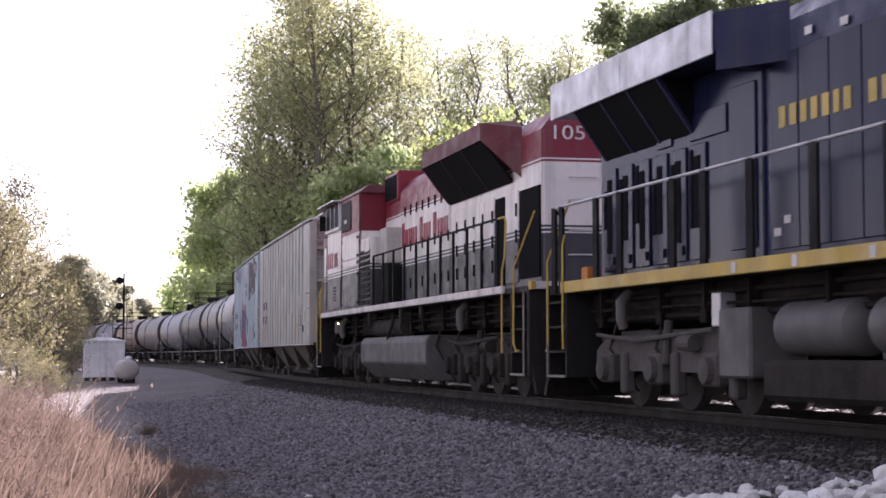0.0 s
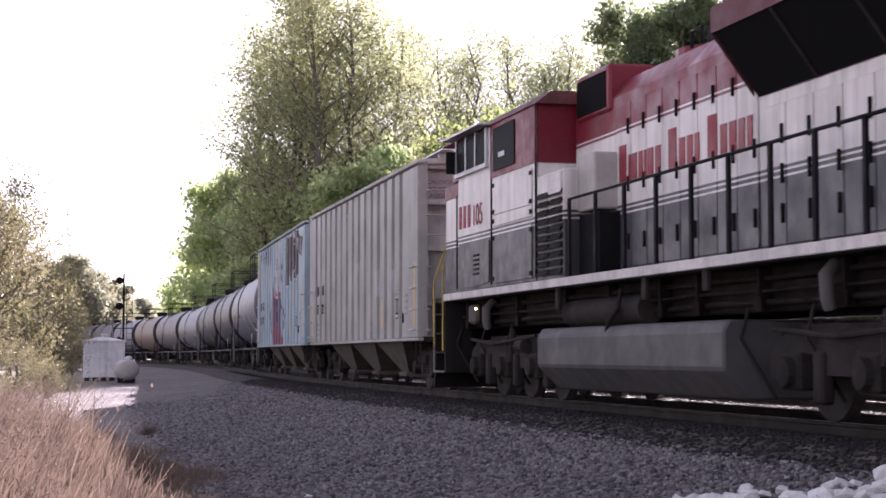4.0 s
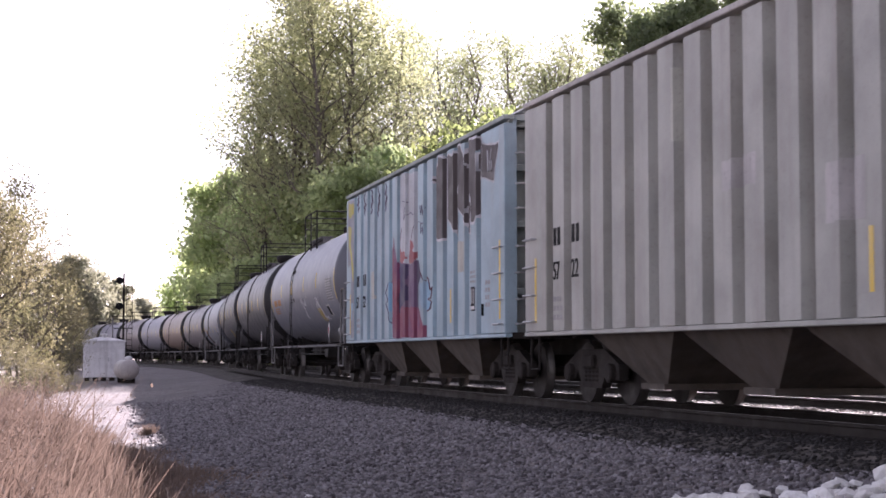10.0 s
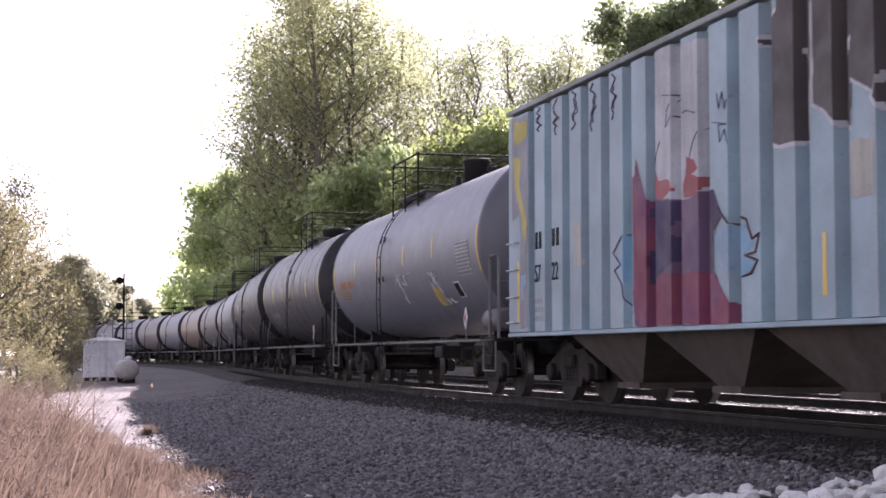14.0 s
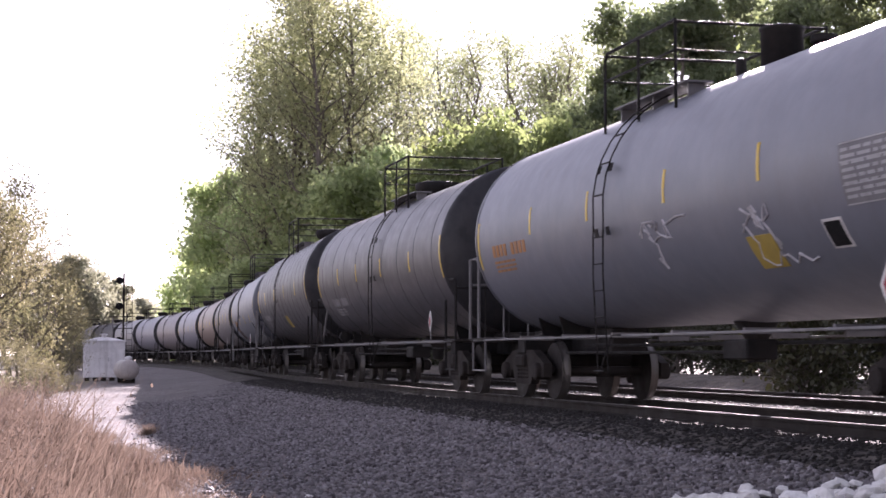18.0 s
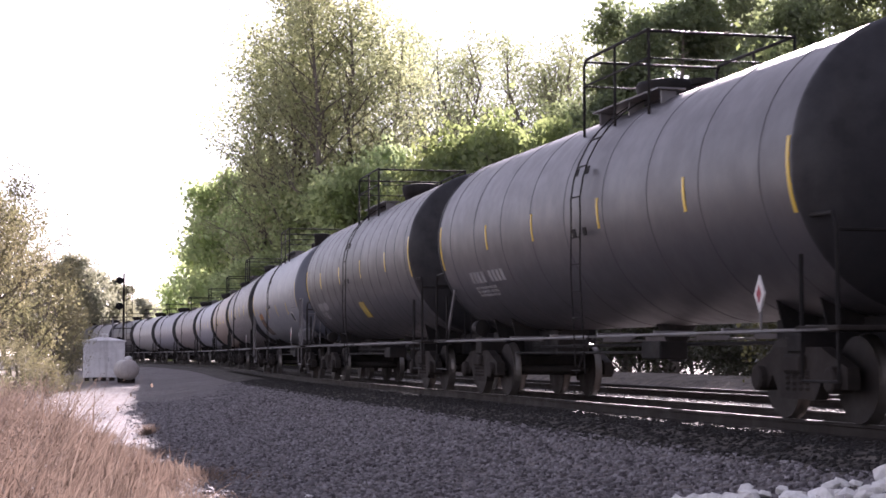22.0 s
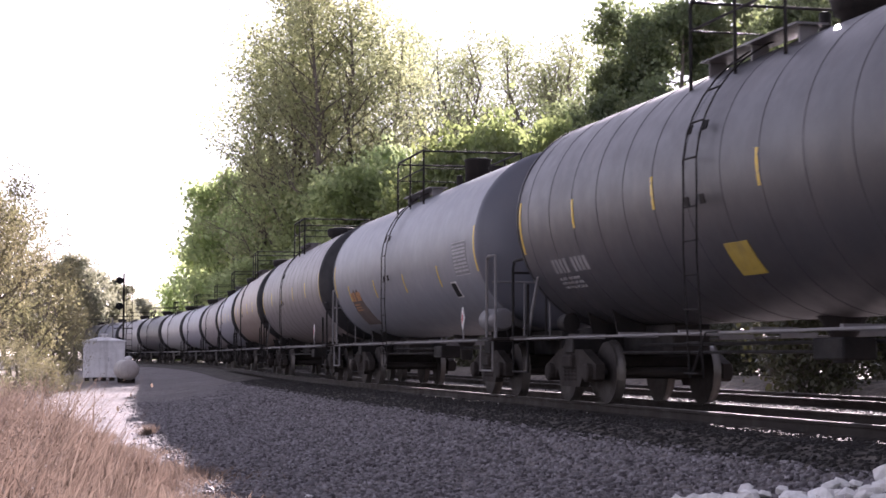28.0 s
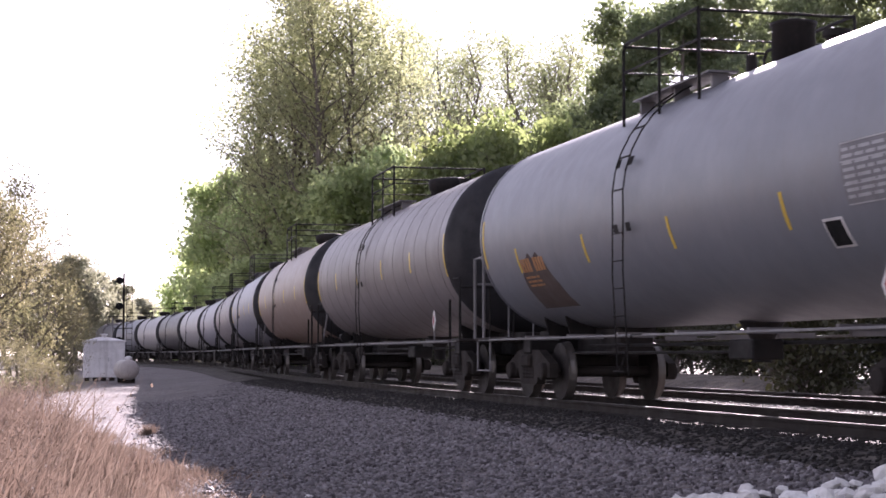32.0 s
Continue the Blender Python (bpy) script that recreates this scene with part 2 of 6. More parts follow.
TRACK_GAP = -4.3
GROUND_Z = -0.74

# ---- ground ----
GRAVEL = gravel_material("grey_ballast", (0.26, 0.243, 0.25), (0.09, 0.074, 0.08))
STONES = stone_material("ballast_stones", (0.36, 0.338, 0.345), (0.07, 0.06, 0.064))
# Paler than the other ballast: the sunlit strip is put into this colour.
TRACK_STONES = stone_material("sunlit_pale_track_stones", (0.42, 0.39, 0.36), (0.16, 0.14, 0.13))
# Darker brown-black stone for the strips beside the rails.
DARK_BALLAST = gravel_material("dark_brown_ballast", (0.026, 0.022, 0.019), (0.012, 0.010, 0.009), 14.0)
DARK_STONES = stone_material("dark_brown_stones", (0.03, 0.025, 0.022), (0.011, 0.009, 0.008))
LIMESTONE = stone_material("pale_limestone", (0.88, 0.87, 0.84), (0.74, 0.72, 0.69))
SOIL = gravel_material("dry_soil_and_litter", (0.22, 0.17, 0.12), (0.08, 0.065, 0.045), 5.0)
# Leaf litter for the bank, darkened because the wood's shade is put in.
LITTER = gravel_material("shade_darkened_leaf_litter", (0.10, 0.075, 0.05), (0.04, 0.032, 0.024), 9.0)


def ground_sheet():
    def steps(near, far, fine, grow):
        a, d = [0.0], fine
        while a[-1] < far:
            a.append(a[-1] + d)
            if a[-1] > near:
                d *= grow
        return a
    xs = [-a for a in steps(40, 2500, 2.0, 1.3)][:0:-1] + steps(40, 2500, 2.0, 1.3)
    ys = [-a for a in steps(10, 1500, 2.0, 1.4)][:0:-1] + steps(200, 3500, 2.0, 1.3)
    bm = bmesh.new()
    rows = []
    for y in ys:
        row = []
        for x in xs:
            z = GROUND_Z - 0.35 + 0.12 * noise.noise(Vector((x * 0.12, y * 0.12, 0)))
            d = math.hypot(x + 4, y - 30)
            z += min(0.3, max(0.0, (d - 120) * 0.004))
            row.append(bm.verts.new((x, y, z)))
        rows.append(row)
    for a, b in zip(rows, rows[1:]):
        for i in range(len(xs) - 1):
            bm.faces.new((a[i], a[i + 1], b[i + 1], b[i]))
    ob = part("ground", bm, SOIL, None)
    return tagged(ob, "dry brown soil with leaf litter", "ground", kind="structure")


ground_sheet()


def ballast_bed():
    edge = [(11.5, -1.25), (9.0, -0.80), (6.0, -0.74), (4.8, -0.66), (3.6, -0.50), (2.5, -0.30), (1.75, -0.18), (0.9, -0.155), (-0.9, -0.155), (-1.6, -0.18), (-2.15, -0.24), (-2.7, -0.18), (TRACK_GAP, -0.155), (TRACK_GAP - 1.7, -0.18), (TRACK_GAP - 2.6, -0.35), (TRACK_GAP - 3.2, -0.86)]
    bm = sweep(bmesh.new(), edge, -60, 330, 1.5)
    for v in bm.verts:  # the outer ground comes up towards the equipment case
        v.co.z += 0.24 * min(1, max(0, (v.co.y - 50) / 35)) * min(1, max(0, (-0.3 - v.co.z) / 0.4))
    ob = part("ballast_bed", bm, GRAVEL, None)
    tagged(ob, "grey crushed stone ballast under two tracks", "ballast", kind="structure")
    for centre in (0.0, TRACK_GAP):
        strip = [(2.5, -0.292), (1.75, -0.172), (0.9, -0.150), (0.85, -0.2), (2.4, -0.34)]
        ob = part("oily_shoulder", sweep(bmesh.new(), strip, -60, 330, 1.5, centre), DARK_BALLAST, None)
        tagged(ob, "dark brown-black ballast shoulder along the rails", "ballast", kind="structure")
    bank = [(TRACK_GAP - 3.0, -0.9), (TRACK_GAP - 3.4, -0.3), (TRACK_GAP - 4.2, 0.02), (TRACK_GAP - 5.4, 0.12), (TRACK_GAP - 9, 0.05), (TRACK_GAP - 12, -0.9)]
    ob = part("low_bank", sweep(bmesh.new(), bank, -60, 330, 1.5), LITTER, None)
    tagged(ob, "low earth bank with leaf litter beside the far track", "bank", kind="structure")


ballast_bed()

RAIL_SHAPE = [(-0.07, -0.165), (0.07, -0.165), (0.07, -0.15), (0.012, -0.13), (0.012, -0.045), (0.036, -0.035), (0.036, -0.006), (0.028, 0.0), (-0.028, 0.0), (-0.036, -0.006), (-0.036, -0.035), (-0.012, -0.045), (-0.012, -0.13), (-0.07, -0.15)]


def railway(name, centre, label):
    t = thing(name, label, "railway track", kind="structure")
    for side in (-0.7525, 0.7525):
        part("rail", sweep(bmesh.new(), RAIL_SHAPE, -60, 320, 2.0, centre + side), RAIL, t)
        part("rail_head", sweep(bmesh.new(), [(-0.013, 0.0005), (0.013, 0.0005), (0.013, 0.003), (-0.013, 0.003)], -60, 320, 2.0, centre + side), RAIL_TOP, t, "polished running surface of the rail")
    me = bpy.data.meshes.new("tie")
    bm = boxed(-1.3, 1.3, -0.115, 0.115, -0.32, -0.148, soft=0.015)
    bm.to_mesh(me)
    bm.free()
    me.materials.append(TIE)
    for i in range(150):
        s = 2 + i * 0.56
        ob = new("tie", me)
        ob.parent = t
        h = np.interp(s, _s, _h)
        ob.matrix_local = Matrix.Translation(on_track(s, centre)) @ Euler((0, 0, -h + random.uniform(-0.02, 0.02))).to_matrix().to_4x4()
    return t


railway("track_1", 0.0, "steel rails on dark timber ties under the train")
railway("track_2", TRACK_GAP, "empty parallel track with shining rail heads")


# ---- rolling stock: x runs with the train, the camera's side is -y, z = 0 on the rail ----
TURNING = []  # (wheelset, radius, x in its bogie)


def wheelset(parent, x, r, gauge=0.75):
    bm = bmesh.new()
    for s in (-1, 1):
        c = s * gauge
        lathe(bm, [(c - 0.068, r * 0.45), (c - 0.068, r - 0.06), (c - s * 0.0 - 0.066, r + (0.025 if s > 0 else 0)), (c - 0.03, r + (0.02 if s > 0 else 0)), (c + 0.03, r + (0.02 if s < 0 else 0)), (c + 0.066, r + (0.025 if s < 0 else 0)), (c + 0.068, r - 0.06), (c + 0.04, r - 0.10), (c + 0.03, r * 0.45), (c + 0.068, r * 0.3), (c + 0.068, 0.0)], (0, 0, 0), "y", 28)
    lathe(bm, [(-0.98, 0.08), (0.98, 0.08)], (0, 0, 0), "y", 12)
    for k in range(5):
        a = 2 * math.pi * k / 5
        for s in (-1, 1):
            lathe(bm, [(s * 0.75 - 0.05, 0.05), (s * 0.75 + 0.05, 0.05)], (math.cos(a) * r * 0.6, 0, math.sin(a) * r * 0.6), "y", 8)
    ob = part("wheelset", bm, WHEEL, parent, "steel wheels and axle with bright worn treads")
    ob.data.materials.append(TREAD)
    for p in ob.data.polygons:
        q = p.center
        if abs(math.hypot(q.x, q.z) - r) < 0.03 and abs(abs(q.y) - gauge) < 0.06:
            p.material_index = 1
    ob.location = (x, 0, r)
    TURNING.append((ob, r, x))
    return ob


def bogie(parent, x):
    """A two-axle freight truck: cast side frames, bolster, springs and bearings."""
    bm = bmesh.new()
    for s in (-1, 1):
        y = s * 1.0
        arch = [(-1.15, 0.36), (-1.15, 0.58), (-0.55, 0.80), (0.55, 0.80), (1.15, 0.58), (1.15, 0.36), (0.75, 0.36), (0.62, 0.50), (0.42, 0.24), (-0.42, 0.24), (-0.62, 0.50), (-0.75, 0.36)]
        prism(bm, arch, y - 0.07, y + 0.07)
        for a in (-0.89, 0.89):
            lathe(bm, [(y - 0.1, 0.14), (y + s * 0.14, 0.14), (y + s * 0.16, 0.11)] if s > 0 else [(y - 0.16, 0.11), (y - 0.14, 0.14), (y + 0.1, 0.14)], (a, 0, 0.457), "y", 14)
        for a in (-0.24, -0.08, 0.08, 0.24):
            for k in range(4):
                lathe(bm, [(0.33 + k * 0.06, 0.055), (0.36 + k * 0.06, 0.07), (0.385 + k * 0.06, 0.055)], (a, y + s * 0.03, 0), "z", 8)
    box(bm, -0.22, 0.22, -1.15, 1.15, 0.52, 0.72, 0.03)
    for a in (-0.45, 0.45):
        box(bm, a - 0.05, a + 0.05, -0.85, 0.85, 0.36, 0.5)
    bg = part("bogie", bm, DUSTY, parent, "cast steel freight truck in brown brake dust")
    bg.location = (x, 0, 0)
    for a in (-0.89, 0.89):
        wheelset(bg, a, 0.457)
    return bg


def coupler(parent, x, way):
    bm = bmesh.new()
    box(bm, min(x, x - way * 0.75), max(x, x - way * 0.75), -0.09, 0.09, 0.74, 0.94, 0.02)
    box(bm, min(x - way * 0.02, x - way * 0.28), max(x - way * 0.02, x - way * 0.28), -0.17, 0.17, 0.70, 1.0, 0.05)
    tube(bm, [(x - way * 0.3, -0.22, 0.78), (x - way * 0.15, -0.22, 0.5), (x, -0.2, 0.4)], 0.03, 6)
    part("coupler", bm, DUSTY, parent, "rusty knuckle coupler with air hose")


def ladder(bm, x0, x1, y, z0, z1, n, r=0.016):
    tube(bm, [(x0, y, z0), (x0, y, z1)], r, 6)
    tube(bm, [(x1, y, z0), (x1, y, z1)], r, 6)
    for i in range(n):
        z = z0 + (z1 - z0) * (i + 0.5) / n
        tube(bm, [(x0, y, z), (x1, y, z)], r, 6)


def hopper_side(name, base, streak):
    m, nt, b = nodes_of(name)
    dark = tuple(a * 0.7 for a in base)
    c = mix_colour(nt, noise_at(nt, 0.8), dark, base)
    c = mix_colour(nt, math_node(nt, "MULTIPLY", noise_at(nt, 3.5, (1, 1, 0.05), lo=0.45, hi=0.75), 0.45), c, streak)
    c = mix_colour(nt, math_node(nt, "MULTIPLY", noise_at(nt, 1.2, lo=0.5, hi=0.75), 0.35), c, tuple(a * 0.7 for a in streak))
    c = mix_colour(nt, math_node(nt, "MULTIPLY", noise_at(nt, 25.0, lo=0.55, hi=0.7), 0.2), c, (0.1, 0.08, 0.07))
    nt.links.new(c, b.inputs["Base Color"])
    b.inputs["Roughness"].default_value = 0.55
    bump(nt, b, noise_at(nt, 2.0), 0.15, 0.03)
    return m


RIB_DEPTH, WALL = 0.15, 1.42  # the recessed wall between the ribs


def hopper(name, label, side_material, end_material, marks):
    """A ribbed covered hopper car, 15.8 m over couplers."""
    t = thing(name, label, "hopper car", "covered hopper cars")
    H, W, B, T = 7.32, 1.47, 1.05, 4.58
    body = bmesh.new()
    for s in (-1, 1):
        prism(body, [(-H, B), (H, B), (H, T), (-H, T)], s * WALL - 0.03, s * WALL + 0.03)
    shaded(part("body", body, side_material, t, "ribbed steel side walls"))
    for s in (-1, 1):
        for k in range(14):
            x = 5.52 - 0.84 * k
            bm = bmesh.new()
            y = s * (WALL + 0.03)
            prism(bm, [(x - 0.56, y - s * 0.002), (x - 0.53, y + s * RIB_DEPTH), (x - 0.03, y + s * RIB_DEPTH), (x, y - s * 0.002)], B + 0.02, T - 0.08, "z")
            part("rib", bm, side_material, t)
        for x0, x1 in ((5.80, H), (-H, -6.27)):
            part("corner_panel", boxed(x0, x1, min(s * (WALL + 0.02), s * (WALL + 0.18)), max(s * (WALL + 0.02), s * (WALL + 0.18)), B + 0.02, T - 0.08, soft=0.012), side_material, t)
        bm = bmesh.new()
        box(bm, -H - 0.05, H + 0.05, s * (W + 0.07) - 0.06, s * (W + 0.07) + 0.06, B - 0.05, B + 0.012, 0.01)
        part("side_sill", bm, side_material, t)
        bm = bmesh.new()
        box(bm, -H - 0.05, H + 0.05, s * (W + 0.06) - 0.085, s * (W + 0.06) + 0.085, T - 0.03, T + 0.05, 0.012)
        part("top_chord", bm, end_material, t)
    bm = prism(bmesh.new(), [(-W - 0.05, T + 0.03), (-W * 0.55, T + 0.13), (0, T + 0.17), (W * 0.55, T + 0.13), (W + 0.05, T + 0.03), (W, T - 0.04), (-W, T - 0.04)], -H, H, "x")
    part("roof", bm, end_material, t)
    for x in (-5.8, -3.4, -1.1, 1.1, 3.4, 5.8):
        part("roof_hatch", lathe(bmesh.new(), [(T + 0.1, 0.36), (T + 0.27, 0.36), (T + 0.30, 0.30), (T + 0.31, 0.0)], (x, -0.35, 0), "z", 20), end_material, t)
    bm = bmesh.new()
    for y in (-0.95, 0.85):
        box(bm, -H - 0.25, H + 0.25, y - 0.2, y + 0.2, T + 0.21, T + 0.24)
        for i in range(12):
            box(bm, -H + i * 1.3, -H + i * 1.3 + 0.06, y - 0.15, y + 0.15, T + 0.08, T + 0.21)
    part("running_board", bm, SILVER, t, "grated roof walkway")
    for e in (-1, 1):
        bm = bmesh.new()
        box(bm, e * (H - 0.32) - 0.03, e * (H - 0.32) + 0.03, -W, W, B, T)
        part("end_sheet", bm, end_material, t, "grimy flat end wall")
        bm = bmesh.new()
        for y in (-W + 0.02, -0.62, 0.62, W - 0.02):
            box(bm, e * H - 0.09 - 0.1 * e, e * H + 0.06 - 0.1 * e, y - 0.06, y + 0.06, B, T, 0.01)
        for z in (T - 0.08, 3.78, 2.85, 1.75):
            box(bm, e * H - 0.2 * e - 0.11, e * H - 0.2 * e + 0.11, -W + 0.07, W - 0.07, z - 0.055, z + 0.055, 0.01)
        part("end_frame", bm, end_material, t)
        for z in (1.22, 1.62, 2.05, 2.48):
            bm = bmesh.new()
            for x in (e * 7.22, e * 6.78):
                tube(bm, [(x, -W - 0.09, z), (x, -W - 0.2, z)], 0.014, 6)
            tube(bm, [(e * 7.22, -W - 0.2, z), (e * 6.78, -W - 0.2, z)], 0.014, 6)
            part("rung", bm, SILVER, t)
        for z in (1.22, 1.62, 2.05, 2.48, 3.1, 3.5, 4.0):
            bm = bmesh.new()
            tube(bm, [(e * (H + 0.02), -W + 0.05, z), (e * (H + 0.12), -W + 0.08, z), (e * (H + 0.12), -W + 0.52, z), (e * (H + 0.02), -W + 0.55, z)], 0.014, 6)
            part("rung", bm, SILVER, t)
        bm = bmesh.new()
        tube(bm, [(e * 7.25, -W - 0.05, B), (e * 7.25, -W - 0.05, 0.5), (e * 6.85, -W - 0.05, 0.5), (e * 6.85, -W - 0.05, B)], 0.02, 6)
        part("stirrup_step", bm, DUSTY, t)
        bm = bmesh.new()
        prism(bm, [(e * 3.9, B), (e * 5.2, B), (e * 5.7, 0.95), (e * 5.75, B)], -W + 0.1, W - 0.1)
        box(bm, min(e * 4.9, e * 7.6), max(e * 4.9, e * 7.6), -0.25, 0.25, 0.72, 1.1)
        box(bm, min(e * 7.0, e * 7.36), max(e * 7.0, e * 7.36), -W, W, 0.98, 1.08)
        part("end_underframe", bm, DUSTY, t)
        coupler(t, e * 7.9, e)
        bogie(t, e * 5.75)
    for x in (-3.3, 0.0, 3.3):
        bm = bmesh.new()
        top = [(x - 1.6, -W + 0.05, B), (x + 1.6, -W + 0.05, B), (x + 1.6, W - 0.05, B), (x - 1.6, W - 0.05, B)]
        low = [(x - 0.34, -1.0, 0.33), (x + 0.34, -1.0, 0.33), (x + 0.34, 1.0, 0.33), (x - 0.34, 1.0, 0.33)]
        a, b = [bm.verts.new(p) for p in top], [bm.verts.new(p) for p in low]
        for i in range(4):
            bm.faces.new((a[i], a[(i + 1) % 4], b[(i + 1) % 4], b[i]))
        bm.faces.new(b)
        box(bm, x - 0.42, x + 0.42, -1.08, 1.08, 0.26, 0.34)
        part("discharge_hopper", bm, CHUTE, t, "sloping discharge chute with outlet gate")
    for mk in marks:
        mk(t, WALL + 0.03 + RIB_DEPTH)
    return t


CHUTE = paint("brown_dusted_chute", (0.10, 0.08, 0.065), 0.75, grime=(0.035, 0.028, 0.024), amount=0.8)
GREY_SIDE = hopper_side("weathered_pale_grey_side", (0.405, 0.405, 0.368), (0.24, 0.205, 0.18))
GREY_END = paint("grey_hopper_end", (0.5, 0.475, 0.45), 0.6, amount=0.5)
BLUE_SIDE = hopper_side("faded_light_blue_side", (0.32, 0.445, 0.51), (0.31, 0.32, 0.325))
BLUE_END = paint("faded_blue_grey_end", (0.30, 0.34, 0.325), 0.6, amount=0.4)
FAINT = paint("worn_grey_stencil", (0.3, 0.29, 0.29), 0.6, amount=0.2)
STENCIL = paint("black_stencil", (0.012, 0.012, 0.013), 0.7, grime=(0.03, 0.026, 0.024), amount=0.2, gloss=0.12)


def label_bars(parent, x, z, w, h, rows, y, material, name="stencil_row"):
    """Rows of small bars where the stencilling cannot be read."""
    bm = bmesh.new()
    for i in range(rows):
        zz = z - h * (i + 0.5) / rows
        a = x
        while a < x + w:
            d = random.uniform(0.06, 0.16)
            box(bm, a, min(a + d, x + w), -y - 0.003, -y, zz - h / rows * 0.28, zz + h / rows * 0.28)
            a += d + 0.05
    tagged(part(name, bm, material, parent), kind="stuff")


def frame_mark(parent, x, z, w, h, y):
    part("consolidated_stencil", boxed(x, x + w, -y - 0.003, -y, z, z + h), STENCIL, parent, "black data panel with white columns")
    for i in range(2):
        a = x + w * (0.1 + 0.48 * i)
        part("panel_column", boxed(a, a + w * 0.32, -y - 0.008, -y - 0.005, z + h * 0.3, z + h * 0.92), FAINT, parent)
    part("panel_column", boxed(x + w * 0.1, x + w * 0.9, -y - 0.008, -y - 0.005, z + h * 0.06, z + h * 0.2), WHITE, parent)


def yellow_bar(parent, x, z, h, y, w=0.09):
    part("reflective_strip", boxed(x, x + w, -y - 0.004, -y, z, z + h), REFLECT, parent)


def side_text(parent, text, x, z, size, y, material, squeeze=1.0):
    letters(text, size, pose(x, -y - 0.006, z, 90, 0, 0), material, parent, squeeze=squeeze)


def common_marks(t, y):
    frame_mark(t, 5.1, 1.48, 0.28, 0.42, y)
    yellow_bar(t, 3.55, 1.3, 0.62, y)
    yellow_bar(t, 6.98, 1.3, 1.3, y)
    yellow_bar(t, -6.83, 1.2, 0.98, y)
    label_bars(t, 5.07, 2.2, 0.36, 0.25, 3, y, FAINT)
    label_bars(t, -5.92, 1.6, 0.4, 0.4, 3, y, FAINT)
    label_bars(t, 6.1, 2.0, 0.3, 0.5, 4, y, FAINT)
    part("brake_box", boxed(5.93, 5.98, -y - 0.03, -y, 1.38, 1.58), STENCIL, t)
    side_text(t, "57", -5.92, 1.82, 0.38, y, STENCIL, 0.8)
    side_text(t, "22", -5.09, 1.82, 0.38, y, STENCIL, 0.85)
    for x in (-5.9, -5.72, -5.07, -4.88):
        part("owner_initial_bar", boxed(x, x + 0.13, -y - 0.004, -y, 2.32, 2.58), STENCIL, t)


def side_depth(x):
    """How far the hopper's wall stands out at x: recess, rib flank, rib face or corner panel."""
    if x > 5.80 or x < -6.27:
        return 0.18
    u = (5.52 - x) % 0.84
    if x > 5.52 or x < -5.96 or u > 0.56:
        return 0.03
    return 0.03 + RIB_DEPTH * min(1, u / 0.03, (0.56 - u) / 0.03)


def inside(x, z, outline):
    hit = False
    for (a, b), (c, d) in zip(outline, outline[1:] + outline[:1]):
        if (b > z) != (d > z) and x < (c - a) * (z - b) / (d - b) + a:
            hit = not hit
    return hit


def spray(parent, outline, material, lift, grow_by=0.0, label="", name="spray_paint"):
    """A patch of spray paint that follows the ribs, its edge a little ragged."""
    cx, cz = sum(p[0] for p in outline) / len(outline), sum(p[1] for p in outline) / len(outline)
    ring = []
    for x, z in outline:
        d = math.hypot(x - cx, z - cz)
        ring.append((x + (x - cx) / d * grow_by, z + (z - cz) / d * grow_by))
    bm, seen, g = bmesh.new(), {}, 0.02
    edges = [5.52 - 0.84 * k - d for k in range(14) for d in (0.0, 0.03, 0.53, 0.56)] + [5.795, 5.805, -6.265, -6.275]
    x0, x1 = min(p[0] for p in ring), max(p[0] for p in ring)
    z0, z1 = min(p[1] for p in ring), max(p[1] for p in ring)

    xs = sorted([x0 + i * g for i in range(int((x1 - x0) / g) + 2)] + [e for e in edges if x0 < e < x1])

    def corner(i, k):
        if (i, k) not in seen:
            x = xs[i]
            seen[i, k] = bm.verts.new((x, -WALL - side_depth(x) - lift - 0.002, z0 + k * g))
        return seen[i, k]
    for i in range(len(xs) - 1):
        for k in range(int((z1 - z0) / g) + 1):
            x, z = (xs[i] + xs[i + 1]) / 2, z0 + (k + 0.5) * g
            wob = Vector((x * 2.5, z * 2.5, 1.0))
            if inside(x + 0.05 * noise.noise(wob), z + 0.05 * noise.noise(wob + Vector((9, 0, 0))), ring):
                bm.faces.new((corner(i, k), corner(i + 1, k), corner(i + 1, k + 1), corner(i, k + 1)))
    return part(name, bm, material, parent, label)


SPRAY_DARK = paint("dark_brown_grey_spray", (0.085, 0.07, 0.072), 0.6, amount=0.2)
SPRAY_WHITE = paint("white_spray_outline", (0.62, 0.62, 0.65), 0.6, amount=0.2)
SPRAY_RED = paint("faded_crimson_spray", (0.26, 0.06, 0.10), 0.6, grime=(0.10, 0.035, 0.12), amount=0.9, streaks=0.3)
SPRAY_PURPLE = paint("dark_purple_spray", (0.06, 0.04, 0.11), 0.6, amount=0.2)
SPRAY_PALE = paint("pale_mauve_spray", (0.17, 0.10, 0.17), 0.6, grime=(0.10, 0.06, 0.13), amount=0.5)
SPRAY_BLUE = paint("sky_blue_spray", (0.20, 0.40, 0.56), 0.6, grime=(0.42, 0.52, 0.6), amount=0.7)
OLD_YELLOW = paint("old_yellow_patch", (0.50, 0.50, 0.44), 0.6, amount=0.3)


